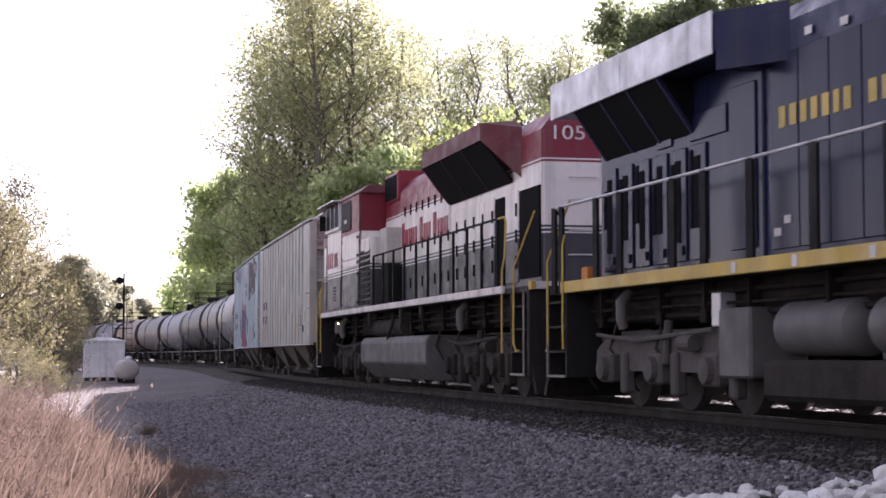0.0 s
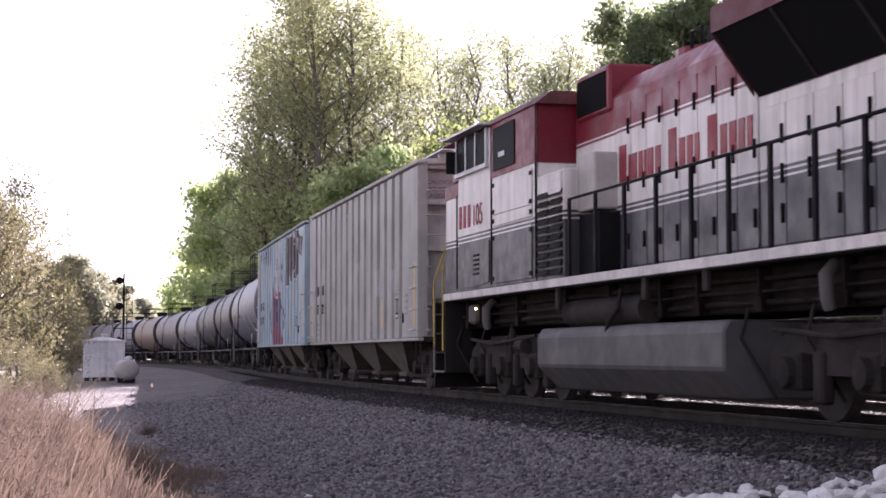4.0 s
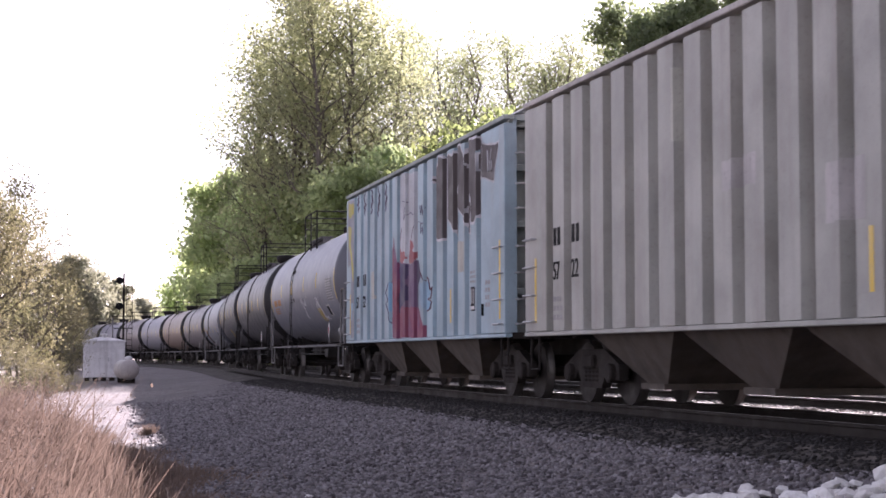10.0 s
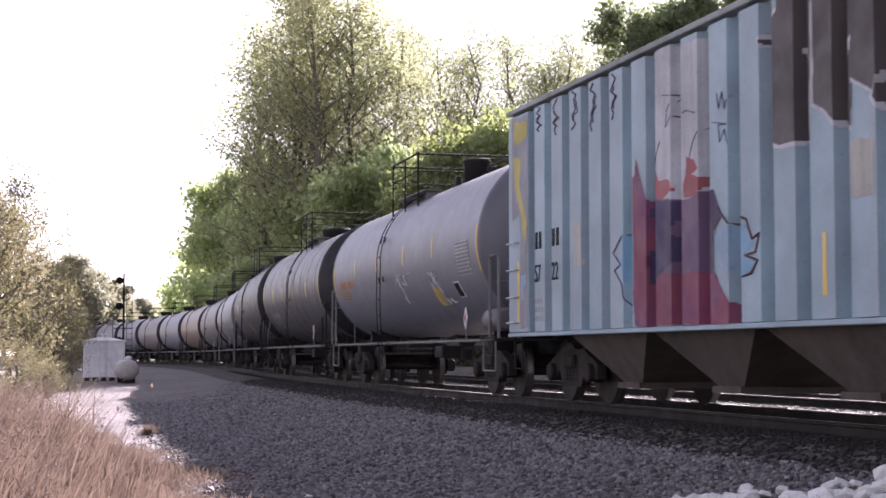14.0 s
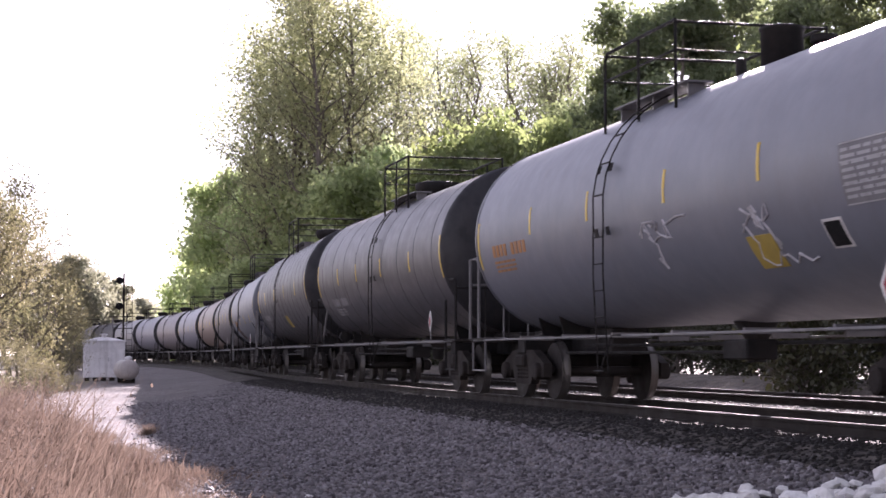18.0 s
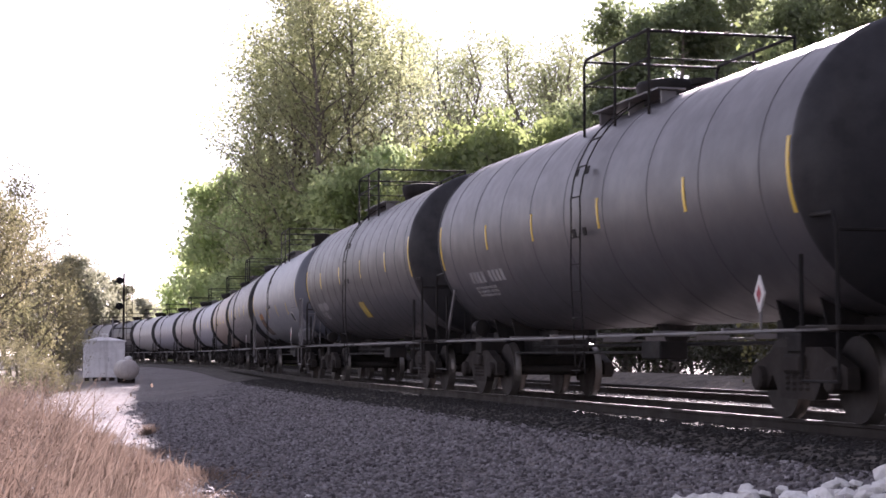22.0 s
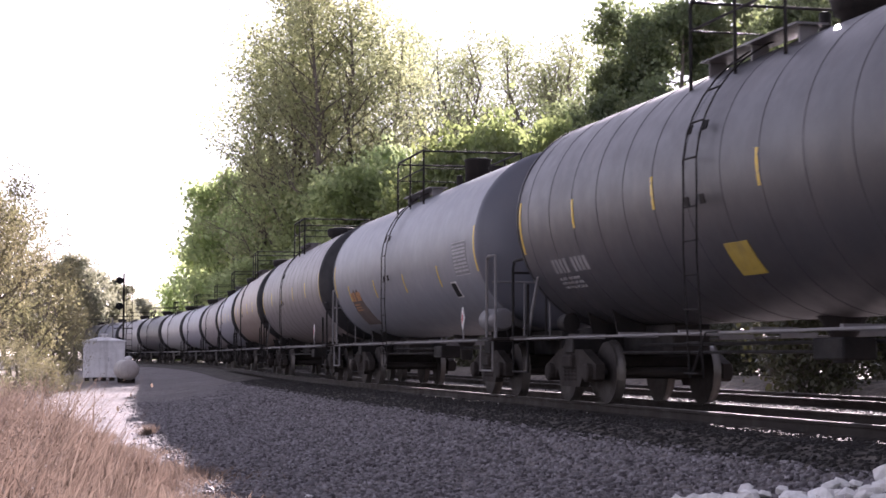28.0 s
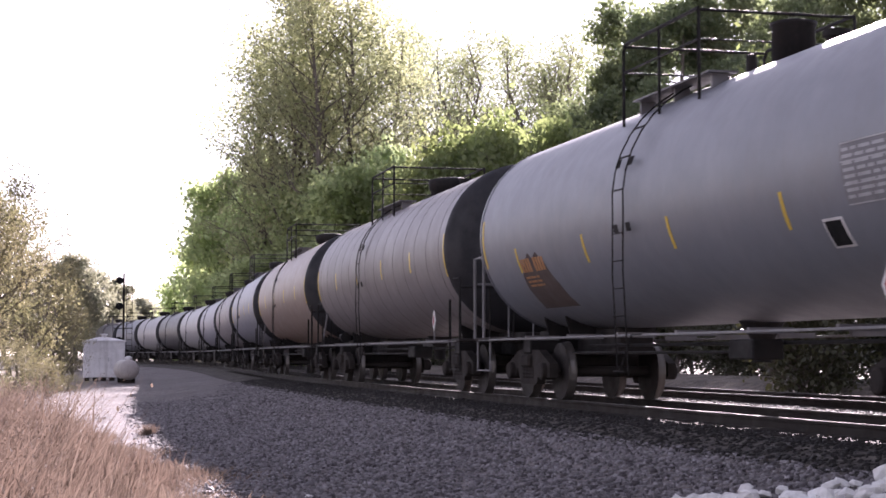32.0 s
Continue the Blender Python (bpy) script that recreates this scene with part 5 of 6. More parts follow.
    part("nose_red_band", boxed(-10.06, -8.5, -1.405, 1.405, 3.62, 3.88, soft=0.01), RED, t)
    bm = prism(bmesh.new(), [(-8.56, 3.9), (-9.15, 3.88), (-8.9, 4.6), (-8.56, 4.6)], -1.5, 1.5)
    part("windscreen_frame", bm, RED, t)
    part("side_window", boxed(-8.5, -6.55, -1.585, -1.55, 3.98, 4.55), GLASS, t, "dark sliding cab windows")
    bm = bmesh.new()
    for x in (-8.52, -7.85, -7.2, -6.52):
        box(bm, x - 0.035, x + 0.035, -1.60, -1.55, 3.95, 4.58)
    box(bm, -8.55, -6.45, -1.62, -1.55, 3.9, 3.97)
    box(bm, -8.9, -6.3, -1.78, -1.55, 4.6, 4.63)
    part("window_frame", bm, SILVER, t, "aluminium window frame and visor")
    part("rear_cab_window", boxed(-6.1, -4.85, -1.585, -1.565, 3.78, 4.5, soft=0.004), GLASS, t)
    part("window_latch", boxed(-5.75, -5.4, -1.592, -1.585, 3.98, 4.06), SILVER, t)
    for x, z0, z1 in ((-6.28, 1.9, 4.56), (-3.76, 1.9, 4.56), (-8.58, 1.9, 3.6)):
        part("panel_seam", boxed(x - 0.025, x + 0.025, -1.568, -1.55, z0, z1), STENCIL, t)
    for x in (-6.1, -4.0):
        for z in (1.98, 2.66, 2.94, 3.1, 3.54):
            part("panel_latch", boxed(x - 0.05, x + 0.05, -1.584, -1.55, z - 0.035, z + 0.035, soft=0.004), STENCIL, t)
    part("mirror", boxed(-8.65, -8.6, -1.75, -1.58, 4.0, 4.4), STENCIL, t)
    for x0, x1, z0, z1 in ((-6.15, -3.95, 3.05, 3.62), (-6.15, -3.95, 2.86, 3.03), (-6.15, -3.95, 1.9, 2.75)):
        part("cab_panel", boxed(x0, x1, -1.572, -1.55, z0, z1, soft=0.006), CAB_PAINT, t)
    part("cab_side_door", prism(bmesh.new(), [(-8.2, 1.9), (-7.2, 1.9), (-6.4, 1.95), (-6.4, 2.66), (-7.9, 2.66)], -1.575, -1.55), CAB_PAINT, t)
    bm = bmesh.new()
    for z in np.arange(2.1, 2.5, 0.08):
        box(bm, -7.35, -7.0, -1.59, -1.575, z, z + 0.035)
    part("door_louvres", bm, STENCIL, t)
    side_text(t, "105", -7.52, 2.97, 0.54, 1.552, RED_LETTER, 0.84)
    for i in range(3):
        part("owner_initial_bar", boxed(-8.42 + i * 0.29, -8.25 + i * 0.29, -1.558, -1.55, 2.97, 3.37), RED_LETTER, t)
    # louvred cabinet and silver box
    part("louvred_cabinet", boxed(-3.75, -2.45, -1.54, 1.54, 1.82, 3.45, soft=0.02), CAB_PAINT, t)
    for x in (-3.68, -3.05):
        for z in np.arange(1.95, 3.15, 0.13):
            bm = prism(bmesh.new(), [(-1.54, z), (-1.60, z - 0.03), (-1.60, z - 0.05), (-1.54, z + 0.05)], x, x + 0.56, "x")
            part("louvre", bm, STENCIL, t)
    part("cabinet_panel", boxed(-3.1, -2.5, -1.575, -1.54, 3.1, 3.42, soft=0.006), CREAM, t)
    part("silver_box", boxed(-2.5, -1.7, -1.32, -0.95, 2.8, 3.62, soft=0.02), CREAM_GREY, t, "pale box on the walkway")
    part("sand_box", boxed(-2.45, -1.6, -1.3, -0.95, 1.82, 2.76, soft=0.02), STENCIL, t)
    handrail(t, [-2.3, -1.15, 0.0, 1.15, 2.3, 3.4, 4.5, 5.55, 6.6, 7.65, 8.7], -1.5, 1.8, 2.98, STENCIL, 0.035)
    # owner's name as bars following its letters
    x = -1.6
    for i, wd in enumerate((0.34, 0.1, 0.24, 0.18, 0.1, 0.26, 0.24, 0.0, 0.34, 0.24, 0.22, 0.18, 0.0, 0.36, 0.24, 0.24, 0.22, 0.18)):
        if wd:
            hgt = 0.52 if i in (0, 8, 13) else 0.36
            part("name_bar", boxed(x, x + wd * 0.8, -0.984, -0.974, 3.16, 3.16 + hgt), RED_LETTER, t)
        x += (wd or 0.18) + 0.03
    # fuel tank and underfloor
    prof = [(-1.5, 0.55), (-1.5, 1.0), (-1.42, 1.12), (1.42, 1.12), (1.5, 1.0), (1.5, 0.55), (1.15, 0.2), (-1.15, 0.2)]
    bm = prism(bmesh.new(), prof, -3.9, 3.2, "x")
    bmesh.ops.bevel(bm, geom=[e for e in bm.edges], offset=0.03, segments=1, affect="EDGES")
    part("fuel_tank", bm, TANK_GREY, t, "big grey fuel tank")
    bm = bmesh.new()
    lathe(bm, [(0, 0.0), (0.02, 0.2), (3.2, 0.2), (3.22, 0.0)], (-3.0, -1.2, 1.33), "x", 18)
    bmesh.ops.recalc_face_normals(bm, faces=bm.faces)
    shaded(part("air_reservoir", bm, DUSTY, t))
    bm = tube(bmesh.new(), [(-0.4, -1.4, 1.6), (-0.4, -1.45, 1.35), (-0.8, -1.45, 1.15), (-0.9, -1.45, 0.95)], 0.035, 8)
    part("filler_pipe", bm, DUSTY, t)
    under_gear(t, -9.4, 9.4, 1.70, (-7.4, 5.4), 3)
    part("step_lamp", shaded_bm(lathe(bmesh.new(), [(-1.35, 0.0), (-1.35, 0.014), (-1.34, 0.018), (-1.31, 0.018), (-1.31, 0.0)], (-8.12, 0, 1.54), "y", 14)), STEP_LAMP, t, "small lit yellow step lamp")
    part("lamp_bracket", boxed(-8.62, -8.2, -1.34, -1.2, 1.28, 1.62, soft=0.04), PALE_DUCT, t)
    part("walkway_plate", boxed(10.55, 10.72, -1.42, -0.35, 1.74, 1.86, soft=0.01), CREAM, t, "cream end plate of the walkway")
    part("plate_end", boxed(10.545, 10.725, -1.5, -1.425, 1.73, 1.87, soft=0.008), YELLOW, t, "yellow end of the plate")
    for z in (2.0, 2.5, 3.0):
        part("conduit_clip", boxed(9.5, 9.53, -0.72, -0.62, z, z + 0.06), DUSTY, t)
    part("conduit", tube(bmesh.new(), [(9.53, -0.67, 1.85), (9.53, -0.67, 3.05)], 0.016, 6), CREAM, t)
    for x, hgt in ((-3.0, 0.34), (0.6, 0.3), (2.6, 0.26)):
        part("sill_bracket", boxed(x, x + 0.16, -1.5, -1.44, 1.72 - hgt, 1.72, soft=0.01), DUSTY, t)
    loco_truck(t, -6.45)
    loco_truck(t, 6.2)
    for e in (-1, 1):
        end_steps(t, e, 9.65, YELLOW)
    return t


RED_DUSTY = paint("sun_faded_dusty_red", (0.125, 0.02, 0.028), 0.6, grime=(0.15, 0.10, 0.095), amount=0.6, streaks=0.3)
CREAM_GREY = paint("dirty_cream", (0.52, 0.49, 0.45), 0.6)
TANK_GREY = paint("dusty_grey_fuel_tank", (0.095, 0.09, 0.09), 0.6, grime=(0.07, 0.06, 0.052), amount=0.5)


def blue_locomotive():
    t = thing("locomotive", "dark blue diesel locomotive with yellow sill and gold lettering", "locomotive", "locomotives")
    part("underframe", boxed(-9.9, 9.9, -1.1, 1.1, 1.15, 1.64, soft=0.03), FRAME_BROWN, t)
    part("deck", boxed(-10.6, 10.6, -1.48, 1.48, 1.60, 1.72, soft=0.01), BLACK, t)
    for s in (-1, 1):
        part("sill_band", boxed(-9.9, 9.9, min(s * 1.48, s * 1.54), max(s * 1.48, s * 1.54), 1.61, 1.775, soft=0.008), YELLOW, t, "yellow sill band")
    prof = [(-0.98, 1.72), (-0.98, 4.45), (-0.75, 4.7), (0.75, 4.7), (0.98, 4.45), (0.98, 1.72)]
    part("long_hood", prism(bmesh.new(), prof, -9.6, 6.0, "x"), BLUE, t, "glossy dark blue engine hood")
    part("radiator_section", boxed(-9.58, -4.25, -1.02, 1.02, 1.74, 4.2, soft=0.02), BLUE_GLOSS, t, "glossy slate-blue radiator section")
    for k in range(6):
        x = -9.4 + k * 0.62
        part("louvre_door", boxed(x, x + 0.5, -1.05, -1.02, 1.9, 3.35, soft=0.01), BLUE_GLOSS, t)
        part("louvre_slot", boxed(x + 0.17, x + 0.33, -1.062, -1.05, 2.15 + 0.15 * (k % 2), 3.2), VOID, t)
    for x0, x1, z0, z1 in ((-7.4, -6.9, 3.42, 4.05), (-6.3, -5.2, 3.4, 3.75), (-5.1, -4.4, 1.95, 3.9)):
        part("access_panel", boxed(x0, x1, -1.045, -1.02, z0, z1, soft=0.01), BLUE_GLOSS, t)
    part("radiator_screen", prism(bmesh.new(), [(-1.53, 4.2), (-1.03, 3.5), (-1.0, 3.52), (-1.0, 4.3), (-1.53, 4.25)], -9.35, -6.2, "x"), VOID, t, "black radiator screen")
    for x in (-9.34, -8.3, -7.3, -6.25):
        part("screen_bar", prism(bmesh.new(), [(-1.545, 4.2), (-1.04, 3.49), (-1.0, 3.5), (-1.5, 4.24)], x, x + 0.06, "x"), BLUE, t)
    part("radiator_deck", boxed(-10.26, -4.45, -1.53, 1.53, 4.2, 4.68, soft=0.03), BLUE, t)
    for s in (-1, 1):
        for x0, x1 in ((-10.26, -7.4), (-7.38, -4.45)):
            part("radiator_fascia", boxed(x0, x1, min(s * 1.53, s * 1.56), max(s * 1.53, s * 1.56), 4.18, 4.7, soft=0.01), SILVER, t, "weathered aluminium fascia")
        bm = prism(bmesh.new(), [(-4.45, s * 1.5), (-3.6, s * 0.98), (-4.45, s * 0.98)], 4.0, 4.68, "z")
        part("wing_end", bm, BLUE, t)
    door_row(t, -4.1, 5.8, 14, 1.9, 4.1, 0.98, BLUE_GLOSS, latch=False)
    for x, z in ((-4.0, 2.05), (-3.75, 2.18), (-3.2, 4.2), (-2.4, 4.15)):
        part("data_plate", boxed(x, x + 0.16, -1.012, -1.003, z, z + 0.09), WHITE, t)
    x = -3.85
    for i, wd in enumerate((0.2, 0.2, 0.19, 0.19, 0.2, 0.16, 0.2, 0.0, 0.21, 0.2, 0.2, 0.0, 0.3, 0.18, 0.18, 0.16, 0.18, 0.19, 0.2)):
        if wd:
            part("name_bar", boxed(x, x + wd * 0.78, -1.012, -1.003, 3.26, 3.5), GOLD, t)
        x += (wd or 0.2) + 0.06
    handrail(t, [-10.28, -9.95, -8.5, -7.58, -5.78, -4.84, -3.58, -2.08, -0.58, 0.9, 2.4, 3.9, 5.4], -1.5, 1.62, 2.88, STENCIL, 0.085, SILVER)
    part("cab_body", boxed(6.0, 9.2, -1.53, 1.53, 1.74, 4.6, soft=0.05), BLUE, t)
    part("cab_window", boxed(6.5, 8.6, -1.545, -1.53, 3.4, 4.2), GLASS, t)
    part("nose", prism(bmesh.new(), [(9.2, 1.74), (9.2, 3.5), (10.2, 3.2), (10.3, 1.74)], -1.3, 1.3), BLUE, t)
    # under the frame: cabinet, air tanks, fuel tank
    part("battery_box", boxed(-4.65, -3.8, -1.42, -0.7, 0.45, 1.25, soft=0.03), TANK_GREY, t)
    for x in (-3.4, -1.35):
        bm = lathe(bmesh.new(), [(0, 0.0), (0.05, 0.22), (0.14, 0.3), (1.65, 0.3), (1.74, 0.22), (1.79, 0.0)], (x, -1.1, 1.0), "x", 24)
        bmesh.ops.recalc_face_normals(bm, faces=bm.faces)
        shaded(part("air_reservoir", bm, TANK_GREY, t, "grey main air reservoir"))
    part("fuel_tank", boxed(-3.6, 4.4, -1.38, 1.38, 0.22, 0.66, soft=0.06), DUSTY, t)
    part("fuel_tank_top", boxed(0.6, 4.4, -1.42, 1.42, 0.62, 1.2, soft=0.06), TANK_GREY, t)
    part("wheel_slip_box", boxed(-5.1, -4.85, -1.3, -1.05, 1.05, 1.45, soft=0.01), SILVER, t)
    under_gear(t, -9.4, 9.4, 1.60, (-8.0, 5.9), 4)
    part("amber_marker", boxed(-9.62, -9.4, -1.32, -1.15, 1.72, 1.98, soft=0.02), ORANGE_LENS, t, "amber marker box on the platform")
    for k in range(6):
        part("door_latch", boxed(-9.0 + k * 0.62, -8.95 + k * 0.62, -1.075, -1.05, 1.98, 2.1, soft=0.008), STENCIL, t)
        part("narrow_slot", boxed(-9.36 + k * 0.62, -9.28 + k * 0.62, -1.062, -1.05, 2.5 - 0.2 * (k % 2), 3.05 + 0.12 * (k % 3)), VOID, t)
    for x in (-4.0, -2.5, -0.9):
        part("sill_plate", boxed(x, x + 0.12, -1.55, -1.54, 1.63, 1.75), WHITE, t)
    loco_truck(t, -6.9, 1.75, LIGHT_DUST)
    loco_truck(t, 6.9, 1.75, LIGHT_DUST)
    for e in (-1, 1):
        end_steps(t, e, 9.75, YELLOW)
    return t


LIGHT_DUST = paint("pale_dust_on_truck", (0.075, 0.066, 0.062), 0.8, grime=(0.05, 0.042, 0.038), amount=0.6, fine=0.5)
TRAIN += [(red_locomotive(), -16.75, 6.3), (blue_locomotive(), -38.95, 6.9)]


# ---- trees ----
def quads(name, v, material, parent):
    """Many loose quads, an array of (n, 4, 3), as one mesh."""
    n = len(v)
    me = bpy.data.meshes.new(name)
    me.vertices.add(n * 4)
    me.vertices.foreach_set("co", v.reshape(-1).astype(np.float32))
    me.loops.add(n * 4)
    me.loops.foreach_set("vertex_index", np.arange(n * 4, dtype=np.int32))
    me.polygons.add(n)
    me.polygons.foreach_set("loop_start", np.arange(0, n * 4, 4, dtype=np.int32))
    me.update(calc_edges=True)
    me.validate()
    me.materials.append(material)
    ob = new(name, me)
    ob.parent = parent
    return ob


def leaf_quads(rng, centres, size):
    """A bent rhombic leaf at each centre, turned at random, hanging a little."""
    n = len(centres)
    a = rng.normal(size=(n, 3))
    a[:, 2] -= 0.35
    a /= np.linalg.norm(a, axis=1)[:, None]
    b = np.cross(a, rng.normal(size=(n, 3)))
    b /= np.linalg.norm(b, axis=1)[:, None]
    s = size * rng.uniform(0.55, 1.3, (n, 1))
    return np.stack([centres - a * s * 0.55, centres + b * s * 0.36 + a * s * 0.05, centres + a * s * 0.55, centres - b * s * 0.36 + a * s * 0.05], axis=1)


def grow(seed, height, base, spread, limbs, twigs, shape, trunk_r, rise=0.5, wobble=0.25, stems=1):
    """Trunk, limbs and twigs of a tree: a bmesh, and the twig lines on which leaves sit."""
    rnd = random.Random(seed)
    bm, lines = bmesh.new(), []
    for k in range(stems):
        lean = Vector((rnd.uniform(-1, 1), rnd.uniform(-1, 1), 0)) * (0.06 if stems == 1 else 0.16) * height
        off = Vector((rnd.uniform(-1, 1), rnd.uniform(-1, 1), 0)) * (0 if stems == 1 else spread * 0.22)
        top = height * rnd.uniform(0.86, 1.0)
        pts = [off + lean * (i / 8) ** 1.3 + Vector((rnd.uniform(-1, 1), rnd.uniform(-1, 1), 0)) * wobble * (i > 0) + Vector((0, 0, top * i / 8)) for i in range(9)]
        pts[0].z = -0.6
        tube(bm, pts, [trunk_r * (1 - 0.9 * i / 8) + 0.015 for i in range(9)], 7)
        for _j in range(limbs):
            f = base + (1 - base) * ((_j + rnd.random()) / limbs) ** 0.9
            f = min(f, 0.985)
            i = min(7, int(f * 8))
            p = pts[i].lerp(pts[i + 1], f * 8 - i)
            u = (f - base) / (1 - base)
            reach = spread * shape(u) * rnd.uniform(0.6, 1.12)
            az = rnd.uniform(0, 2 * math.pi)
            d = Vector((math.cos(az), math.sin(az), rise * rnd.uniform(0.4, 1.5))).normalized()
            n = 5
            limb, q = [p], p.copy()
            for m in range(n):
                d = (d + Vector((rnd.uniform(-1, 1), rnd.uniform(-1, 1), rnd.uniform(-0.6, 0.7))) * 0.22).normalized()
                q = q + d * reach / n
                limb.append(q.copy())
            r0 = max(0.02, trunk_r * (1 - f) * 0.5 + 0.02)
            tube(bm, limb, [r0 * (1 - 0.85 * m / n) for m in range(n + 1)], 5)
            for _t in range(twigs):
                g = rnd.uniform(0.2, 1.0)
                m = min(n - 1, int(g * n))
                a = limb[m].lerp(limb[m + 1], g * n - m)
                e = (d + Vector((rnd.uniform(-1, 1), rnd.uniform(-1, 1), rnd.uniform(-0.5, 0.9))) * 0.9).normalized()
                b = a + e * reach * rnd.uniform(0.18, 0.42)
                if _t % 3 == 0:
                    tube(bm, [a, a.lerp(b, 0.5) + Vector((rnd.uniform(-1, 1), rnd.uniform(-1, 1), rnd.uniform(-1, 1))) * 0.05 * reach, b], [r0 * 0.3, r0 * 0.18, 0.006], 4)
                lines.append((a, b))
    return bm, lines


def leaves_on(seed, lines, count, size, fuzz):
    rng = np.random.default_rng(seed)
    a = np.array([tuple(l[0]) for l in lines])
    b = np.array([tuple(l[1]) for l in lines])
    k = rng.integers(0, len(lines), count)
    w = np.sqrt(rng.random((count, 1)))
    c = a[k] * (1 - w) + b[k] * w + rng.normal(size=(count, 3)) * fuzz
    return leaf_quads(rng, c, size)


def tree(name, label, seed, height, base, spread, limbs, twigs, shape, trunk_r, count, size, fuzz, leaf, bark, **k):
    t = thing(name, label, "tree" if "tree" in name else "bush", "trees along the line")
    bm, lines = grow(seed, height, base, spread, limbs, twigs, shape, trunk_r, **k)
    part("trunk", bm, bark, t, "bare trunk and limbs")
    quads("crown", leaves_on(seed, lines, count, size, fuzz), leaf, t)
    return t


def spot(bearing, depth, z=GROUND_Z - 0.3):
    """A place by its bearing (784 is straight ahead, 3006 a slope of one) and its distance ahead."""
    return (bearing - 784) * depth / 3006, depth, z


def stand(first, bearing, depth, turn, size, tall=1.0, label=""):
    """A copy of a tree at a bearing and depth, turned and scaled."""
    k = FURTHER.get(first, 1.0)
    depth, size = depth * k, size * k
    x, y, z = spot(bearing, depth)
    ob = copy_thing(first, pose(x, y, z, 0, 0, turn))
    ob.scale = (size, size, size * tall)
    if label:
        ob["label"] = label
    return ob


BARK = paint("grey_brown_bark", (0.17, 0.145, 0.12), 0.9, grime=(0.06, 0.055, 0.045), amount=0.5, fine=0.5)
LEAF_OLIVE = leaf_material("olive_cottonwood_leaves", (0.168, 0.184, 0.126), (0.285, 0.292, 0.2), 0.70)
LEAF_GREEN = leaf_material("fresh_green_leaves", (0.19, 0.24, 0.145), (0.30, 0.34, 0.205), 0.76)
LEAF_DARK = leaf_material("dark_green_leaves", (0.10, 0.13, 0.085), (0.16, 0.19, 0.115), 0.58)
LEAF_THIN = leaf_material("thin_yellowing_leaves", (0.14, 0.163, 0.11), (0.225, 0.245, 0.165), 0.58)
LEAF_FALL = leaf_material("turning_leaves", (0.11, 0.112, 0.068), (0.165, 0.138, 0.098), 0.5)
# Near-black leaves: the shade of the wood is put into this colour.
LEAF_BRUSH = leaf_material("shade_coloured_undergrowth_leaves", (0.022, 0.028, 0.016), (0.04, 0.046, 0.025), 0.08)
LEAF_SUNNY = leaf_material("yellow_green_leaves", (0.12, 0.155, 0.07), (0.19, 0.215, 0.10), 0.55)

# Paler, greyer leaves for the far trees: distance haze is put into the colour.
LEAF_HAZE = leaf_material("haze_paled_green_leaves", (0.16, 0.165, 0.14), (0.25, 0.245, 0.21), 0.5)

egg = lambda u: (0.55 + 0.9 * u * (1 - u) * 2) * (1 - 0.35 * u)
dome_shape = lambda u: math.sqrt(max(0.05, 1 - (u * 0.95) ** 2))
tall_shape = lambda u: 0.65 + 0.5 * math.sin(min(1, u * 1.2) * math.pi * 0.8) - 0.35 * u

X0, Y0, Z0 = spot(600, 124)
cottonwood = tree("tall_tree", "tall olive-green cottonwood with an open ragged crown", 11, 32, 0.26, 6.6, 40, 17, tall_shape, 0.34, 17000, 0.26, 0.8, LEAF_OLIVE, BARK, rise=1.05, stems=2)
cottonwood.matrix_basis = pose(X0, Y0, Z0, 0, 0, 20)
X0, Y0, Z0 = spot(800, 104)
thin_tree = tree("thin_tree", "thinly leaved tree with bare crooked branches", 23, 22, 0.22, 5.0, 34, 16, egg, 0.24, 6800, 0.17, 0.36, LEAF_THIN, BARK, rise=1.3, wobble=0.5, stems=2)
thin_tree.matrix_basis = pose(X0, Y0, Z0, 0, 0, 70)
X0, Y0, Z0 = spot(425, 168)
green_tree = tree("broadleaf_tree", "dense fresh-green broadleaf tree", 31, 19.5, 0.1, 6.2, 40, 12, dome_shape, 0.35, 16000, 0.43, 0.65, LEAF_GREEN, BARK, rise=0.6)
green_tree.matrix_basis = pose(X0, Y0, Z0)
green_tree.scale = (1, 1, 1.06)
X0, Y0, Z0 = spot(1190, 94)
dark_tree = tree("dark_tree", "dark green tree against the light", 41, 21.3, 0.08, 6.6, 46, 13, egg, 0.4, 44000, 0.25, 0.4, LEAF_DARK, BARK, rise=0.5)
dark_tree.matrix_basis = pose(X0, Y0, Z0, 0, 0, 130)
X0, Y0, Z0 = spot(45, 62)
fall_tree = tree("small_tree", "small tree with yellowing autumn leaves", 53, 6.4, 0.12, 2.7, 30, 10, egg, 0.11, 9000, 0.078, 0.26, LEAF_FALL, BARK, rise=0.8, wobble=0.15)
fall_tree.matrix_basis = pose(X0, Y0, Z0, 0, 0, 40)
X0, Y0, Z0 = spot(760, 92)
shrub = tree("bush", "leafy yellow-green roadside bush", 61, 11.0, 0.05, 4.6, 34, 10, dome_shape, 0.15, 15000, 0.28, 0.4, LEAF_SUNNY, BARK, rise=0.8, stems=2)
shrub.matrix_basis = pose(X0, Y0, Z0, 0, 0, 15)
X0, Y0, Z0 = spot(1450, 38)
brush = tree("undergrowth_bush", "low undergrowth bush with forest shade put into its colour", 71, 3.0, 0.02, 1.9, 22, 7, dome_shape, 0.05, 6500, 0.13, 0.18, LEAF_BRUSH, BARK, rise=0.9, stems=2)
